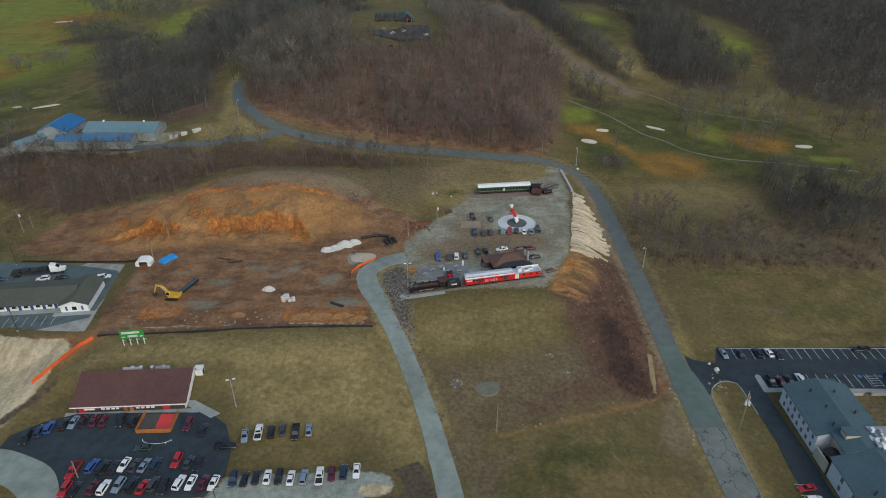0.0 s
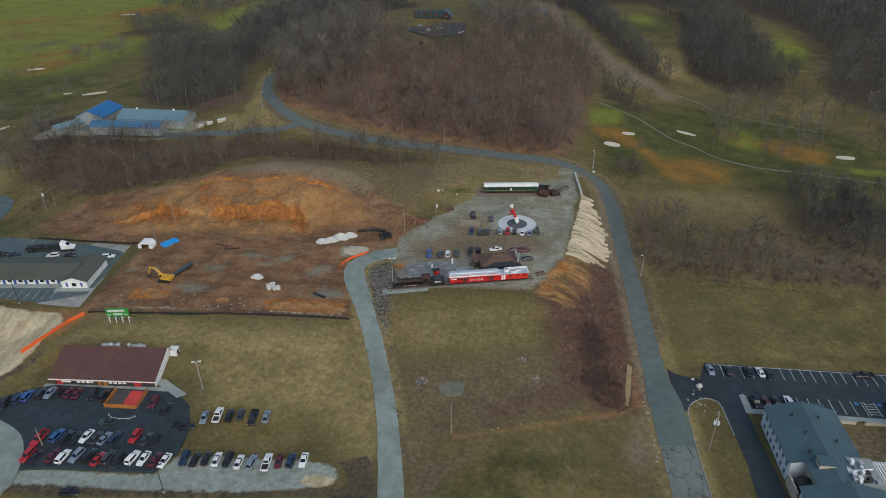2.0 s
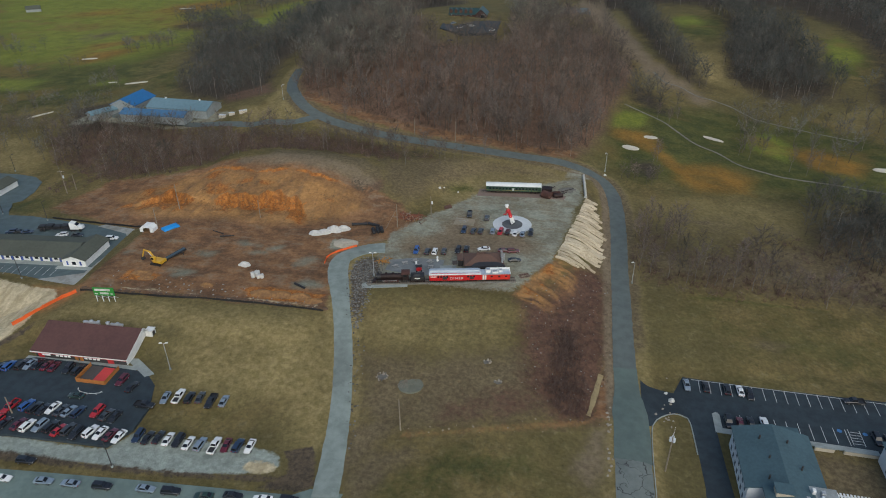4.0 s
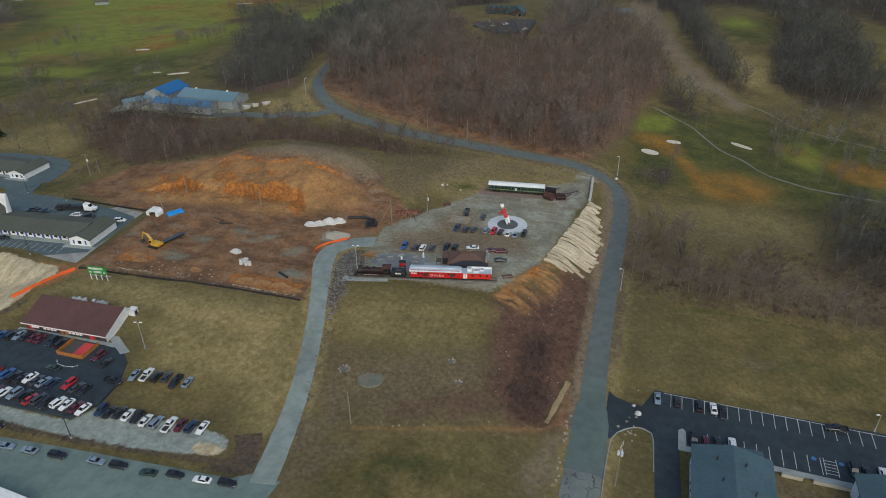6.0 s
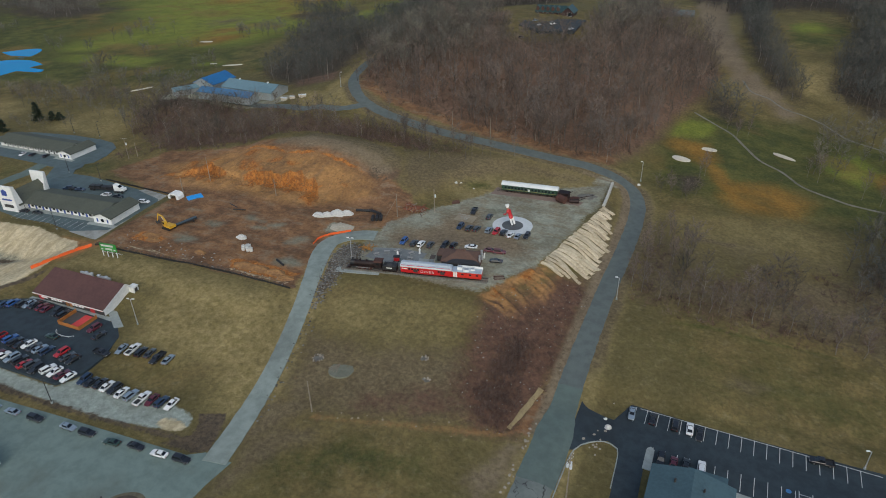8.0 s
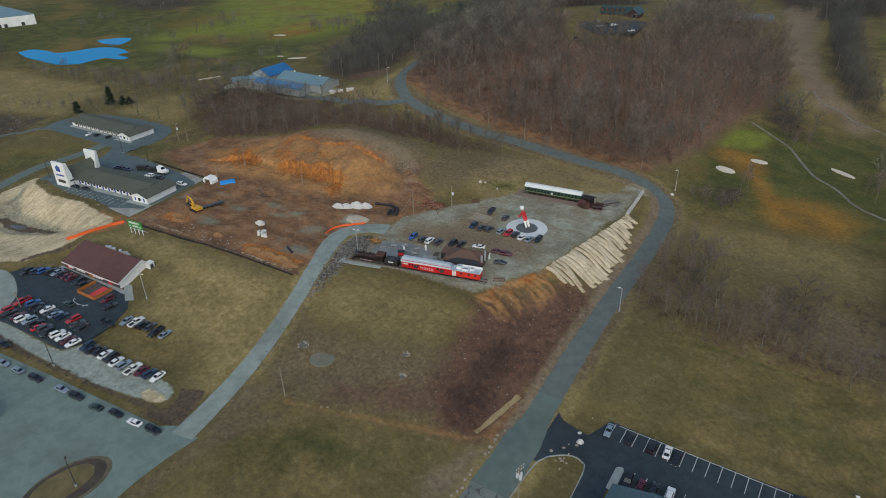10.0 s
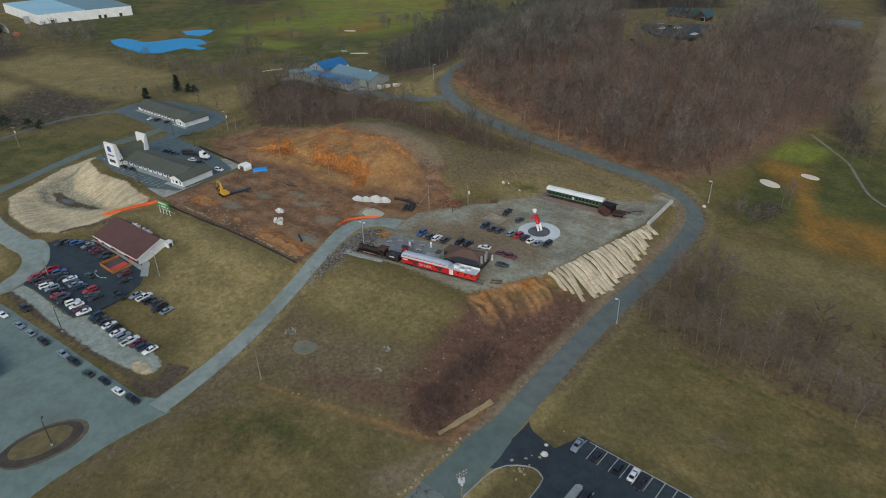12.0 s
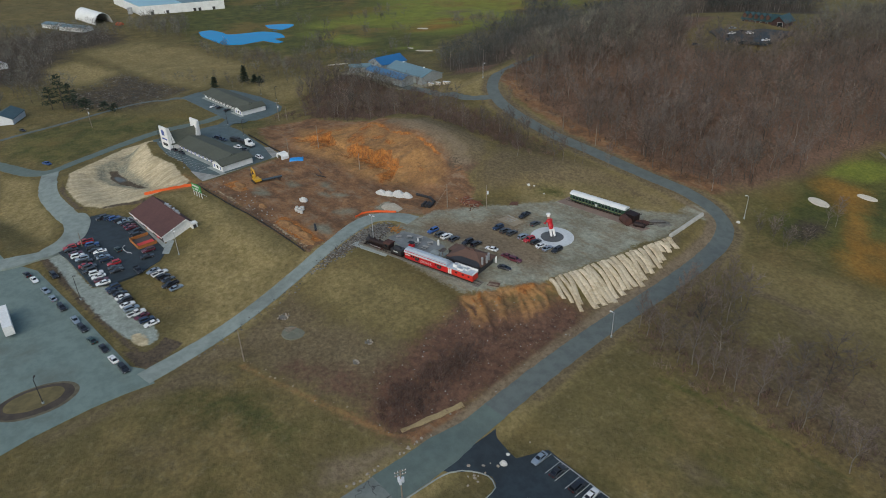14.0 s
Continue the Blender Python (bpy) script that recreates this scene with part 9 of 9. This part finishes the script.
rng_t = random.Random(31)
EDGE = [(76, 222), (75, 231), (78, 238), (80, 245), (84, 226), (74, 207), (77.5, 205.5), (83, 203.5), (89, 202), (92, 204), (95, 200.8), (98, 202.5), (100.5, 204), (104, 203), (110, 203), (113, 206), (120, 203.5), (126, 205), (132, 199.5), (139, 201), (150, 199), (158, 203)]
for k, (x, y) in enumerate(EDGE):
    plant(k % 4, x, y, rng_t.uniform(0.7, 1.1), rng_t.uniform(0, 360), "bare pale-barked tree at the edge of the field", "trees along the field")
for k, (x, y) in enumerate([(-154, 234), (-134, 240), (-128, 243), (-112, 247), (-99, 253), (-96, 252), (-60, 262), (-22, 258)]):
    plant(k % 4, x, y, rng_t.uniform(0.7, 1.0), rng_t.uniform(0, 360), "bare pale-barked tree above the dug bank", "trees on the bank")
for k, (x, y) in enumerate([(84, 300), (86, 303), (126, 326), (130, 322), (146, 312), (152, 308), (160, 318), (95, 352), (90, 362), (100, 360), (-190, 250), (-60, 292), (10, 276)]):
    plant(k % 4, x, y, rng_t.uniform(0.65, 1.0), rng_t.uniform(0, 360), "bare tree standing alone in the grass", "lone trees")


def conifer(x, y, tall, wide, seed, label, ragged=True):
    """A pine: boughs in loose tiers with gaps between them, each a spray of needle clumps."""
    rng = random.Random(seed)
    ob = thing("conifer", label, "tree", lifted(x, y), "conifers")
    part("trunk", Shape().tube([(0, 0, -0.4), (0.02 * tall, 0, tall * 0.5), (0, 0, tall * 0.97)], [0.018 * tall, 0.012 * tall, 0.03], 7), BARK, ob)
    v, f = [], []
    tiers = int(tall * (1.0 if ragged else 1.8))
    for k in range(tiers):
        s = (k + rng.random()) / tiers
        h = tall * ((0.22 if ragged else 0.06) + (0.78 if ragged else 0.92) * s)
        for _ in range(5 if ragged else 7):
            if ragged and rng.random() < 0.25:
                continue
            q, r = rng.uniform(0, 6.283), wide * (1 - s) ** (0.5 if ragged else 0.9) * rng.uniform(0.45, 1.1) + 0.3
            droop = rng.uniform(-0.22, 0.25)
            for c in range(9):
                e = 0.3 + 0.75 * c / 8
                p = Vector((math.cos(q) * r * e, math.sin(q) * r * e, h + droop * r * e)) + Vector((rng.gauss(0, 0.25), rng.gauss(0, 0.25), rng.gauss(0, 0.18)))
                for _ in range(3):
                    d = Vector((rng.gauss(math.cos(q), 0.8), rng.gauss(math.sin(q), 0.8), rng.gauss(0.2, 0.5))).normalized() * rng.uniform(0.5, 1.0)
                    w = d.cross(Vector((rng.random(), rng.random(), 1))).normalized() * rng.uniform(0.12, 0.28)
                    n = len(v)
                    v += [p - w, p + w, p + d]
                    f.append((n, n + 1, n + 2))
    crown = new("crown", mesh_from("crown", np.array([tuple(p) for p in v]), np.array(f), NEEDLES))
    crown.parent = ob
    return ob


for k, (x, y, h, w) in enumerate(((-295, 147, 21, 6.0), (-290, 151, 15, 5.5), (-298, 141, 14, 5.0), (-284, 152, 9, 6.0), (-277, 155, 8, 5.0), (-268, 163, 6, 4.0), (-262, 167, 5, 3.0))):
    conifer(x, y, h, w, 300 + k, "ragged dark green pine at the edge of the field")
for k, (x, y, h, w) in enumerate(((-267, 252, 11, 3.0), (-267, 231, 7, 2.6), (-261, 256, 5, 3.0), (-257, 258, 4, 2.6))):
    conifer(x, y, h, w, 320 + k, "small dark green fir behind the second motel", False)

# ---- parked cars ----
T_ROW = [(-103.0, 116.1), (-100.7, 118.3), (-99.0, 119.6), (-95.9, 120.6), (-93.8, 121.3), (-91.6, 121.7), (-88.8, 121.9), (-86.4, 121.9), (-82.0, 121.9), (-78.9, 121.9)]
row(T_ROW, "ku nu bu ku is ks ms ms ku ku", 92, "before the restaurant", "cars before the restaurant", -3.40)
row([(-64.4, 120.6), (-60.2, 118.8)], "mu ks", 86, "beside the timber deck", "cars before the restaurant", -3.40)
row([(-72.5, 112.9), (-52.9, 113.4)], "gs kp", 2, "in the car park", "cars before the restaurant", -3.40)
row([(-86.3, 106.0), (-82.5, 107.2), (-79.8, 106.8), (-77.3, 106.8), (-75.2, 107.7), (-72.6, 107.4), (-70.4, 107.5), (-67.8, 107.7), (-63.2, 108.9), (-60.2, 108.3), (-57.7, 108.1)], "rp bu ku ks ws ys is nu ru ys ks", 84, "in the rows of the car park", "cars in the middle row", -3.40)
row([(-85.6, 100.6), (-83.4, 100.6), (-79.6, 101.1), (-77.0, 101.1), (-73.9, 101.7), (-71.0, 101.9), (-68.3, 101.3), (-66.2, 102.0), (-63.5, 101.3), (-60.4, 102.5), (-57.7, 102.5), (-54.9, 102.5), (-52.5, 102.4)], "ru ks ms wu iu ku rs yu ku wu ws ms ws", 84, "in the rows of the car park", "cars in the lower row", -3.40)
row([(-48.5, 104.0), (-45.9, 104.0), (-43.4, 104.6), (-40.8, 104.6), (-38.1, 104.6), (-35.3, 104.4), (-32.3, 104.6), (-28.7, 104.9), (-26.0, 105.5), (-23.2, 106.0), (-20.3, 106.4)], "nu ks ks ws ku ws iu wp ms nu ws", 92, "on the crushed stone strip", "cars on the stone strip", -4.01)
row([(-49.2, 116.9), (-46.0, 118.0), (-42.9, 118.0), (-40.2, 118.6), (-36.8, 118.0), (-33.6, 118.7)], "is wp ku ys kp is", 97, "on the grass", "cars on the grass")
row([(-76.9, 85.3), (-71.1, 86.4), (-69.7, 91.9), (-61.3, 87.6), (-54.9, 88.2), (-47.4, 89.0), (-37.4, 90.3), (-31.5, 90.8), (-23.7, 91.1), (-17.4, 92.5), (-10.7, 93.0), (-4.8, 93.9)], "ks ws ku is is ku is ku gs ks ws ku", 6, "along the edge of the yard", "cars along the yard", -4.01)
row([(-1.7, 196.1), (2.2, 196.2), (4.7, 196.8), (7.8, 197.4), (12.4, 199.2), (15.2, 200.4)], "bu yu wu yu ku ku", 92, "on the gravel beside the diner", "cars by the diner", 1.02)
row([(21.0, 201.8), (28.0, 202.1), (31.1, 202.2), (32.2, 196.4)], "ws ms mu ks", 15, "on the gravel beside the diner", "cars by the diner", 1.02)
row([(11.8, 213.8), (15.2, 213.8), (17.9, 214.3), (22.2, 215.1), (25.0, 215.1), (27.6, 215.5), (30.4, 215.1), (33.0, 215.1), (35.8, 216.4)], "nu yu yu iu ru ku ws is ku", 88, "on the gravel by the statue", "cars by the statue", 1.02)
row([(11.6, 227.0), (18.6, 225.0)], "kp yu", 95, "on the gravel by the statue", "cars by the statue", 1.02)
row([(-153.9, 163.3), (-147.5, 164.4)], "ks ks", 10, "before the motel", "cars at the motel", -2.1)
row([(-156.6, 185.4), (-153.6, 186.0), (-150.6, 186.4)], "nu ks ns", 25, "behind the motel", "cars at the motel", -2.1)
row([(-136.0, 186.9), (-130.2, 187.8), (-115.8, 188.2)], "wu ks wu", 15, "behind the motel", "cars at the motel", -2.1)
row([(84.9, 154.9), (90.0, 155.1), (95.4, 155.2), (98.8, 155.4), (101.2, 154.3)], "is ks ku ws ks", 92, "in the apartment car park", "cars at the apartments", -8.5)
row([(127.6, 156.9)], "kp", 5, "in the apartment car park", "cars at the apartments", -8.5)
row([(128.9, 143.6), (131.7, 143.6), (135.2, 144.2)], "ku ks wu", 90, "beside the second apartment house", "cars at the apartments", -8.5)
row([(93.9, 142.6), (96.7, 142.6), (99.4, 143.2), (102.7, 143.7)], "ku ms ks wu", 90, "in the apartment car park", "cars at the apartments", -8.5)
row([(86.0, 105.2), (86.2, 101.8)], "rs wu", 8, "beside the apartment drive", "cars at the apartments", -8.5)
row([(-33.0, 441.1), (-31.4, 450.2), (-25.8, 447.7), (-30.0, 431.3), (-11.0, 436.1), (-31.8, 402.7), (-39.8, 454.9)], "ws ks wu ks ws ks is", 60, "at the clubhouse", "cars at the clubhouse", 26.52)
row([(-223.8, 211.2), (-218.9, 213.0), (-210.9, 214.4)], "ws ks ks", 110, "at the second motel", "cars at the second motel", -6.5)
row([(-117.5, 106.2), (-262, 118), (-196, 116)], "is ks bp", 20, "beside the road", "cars beside the road")
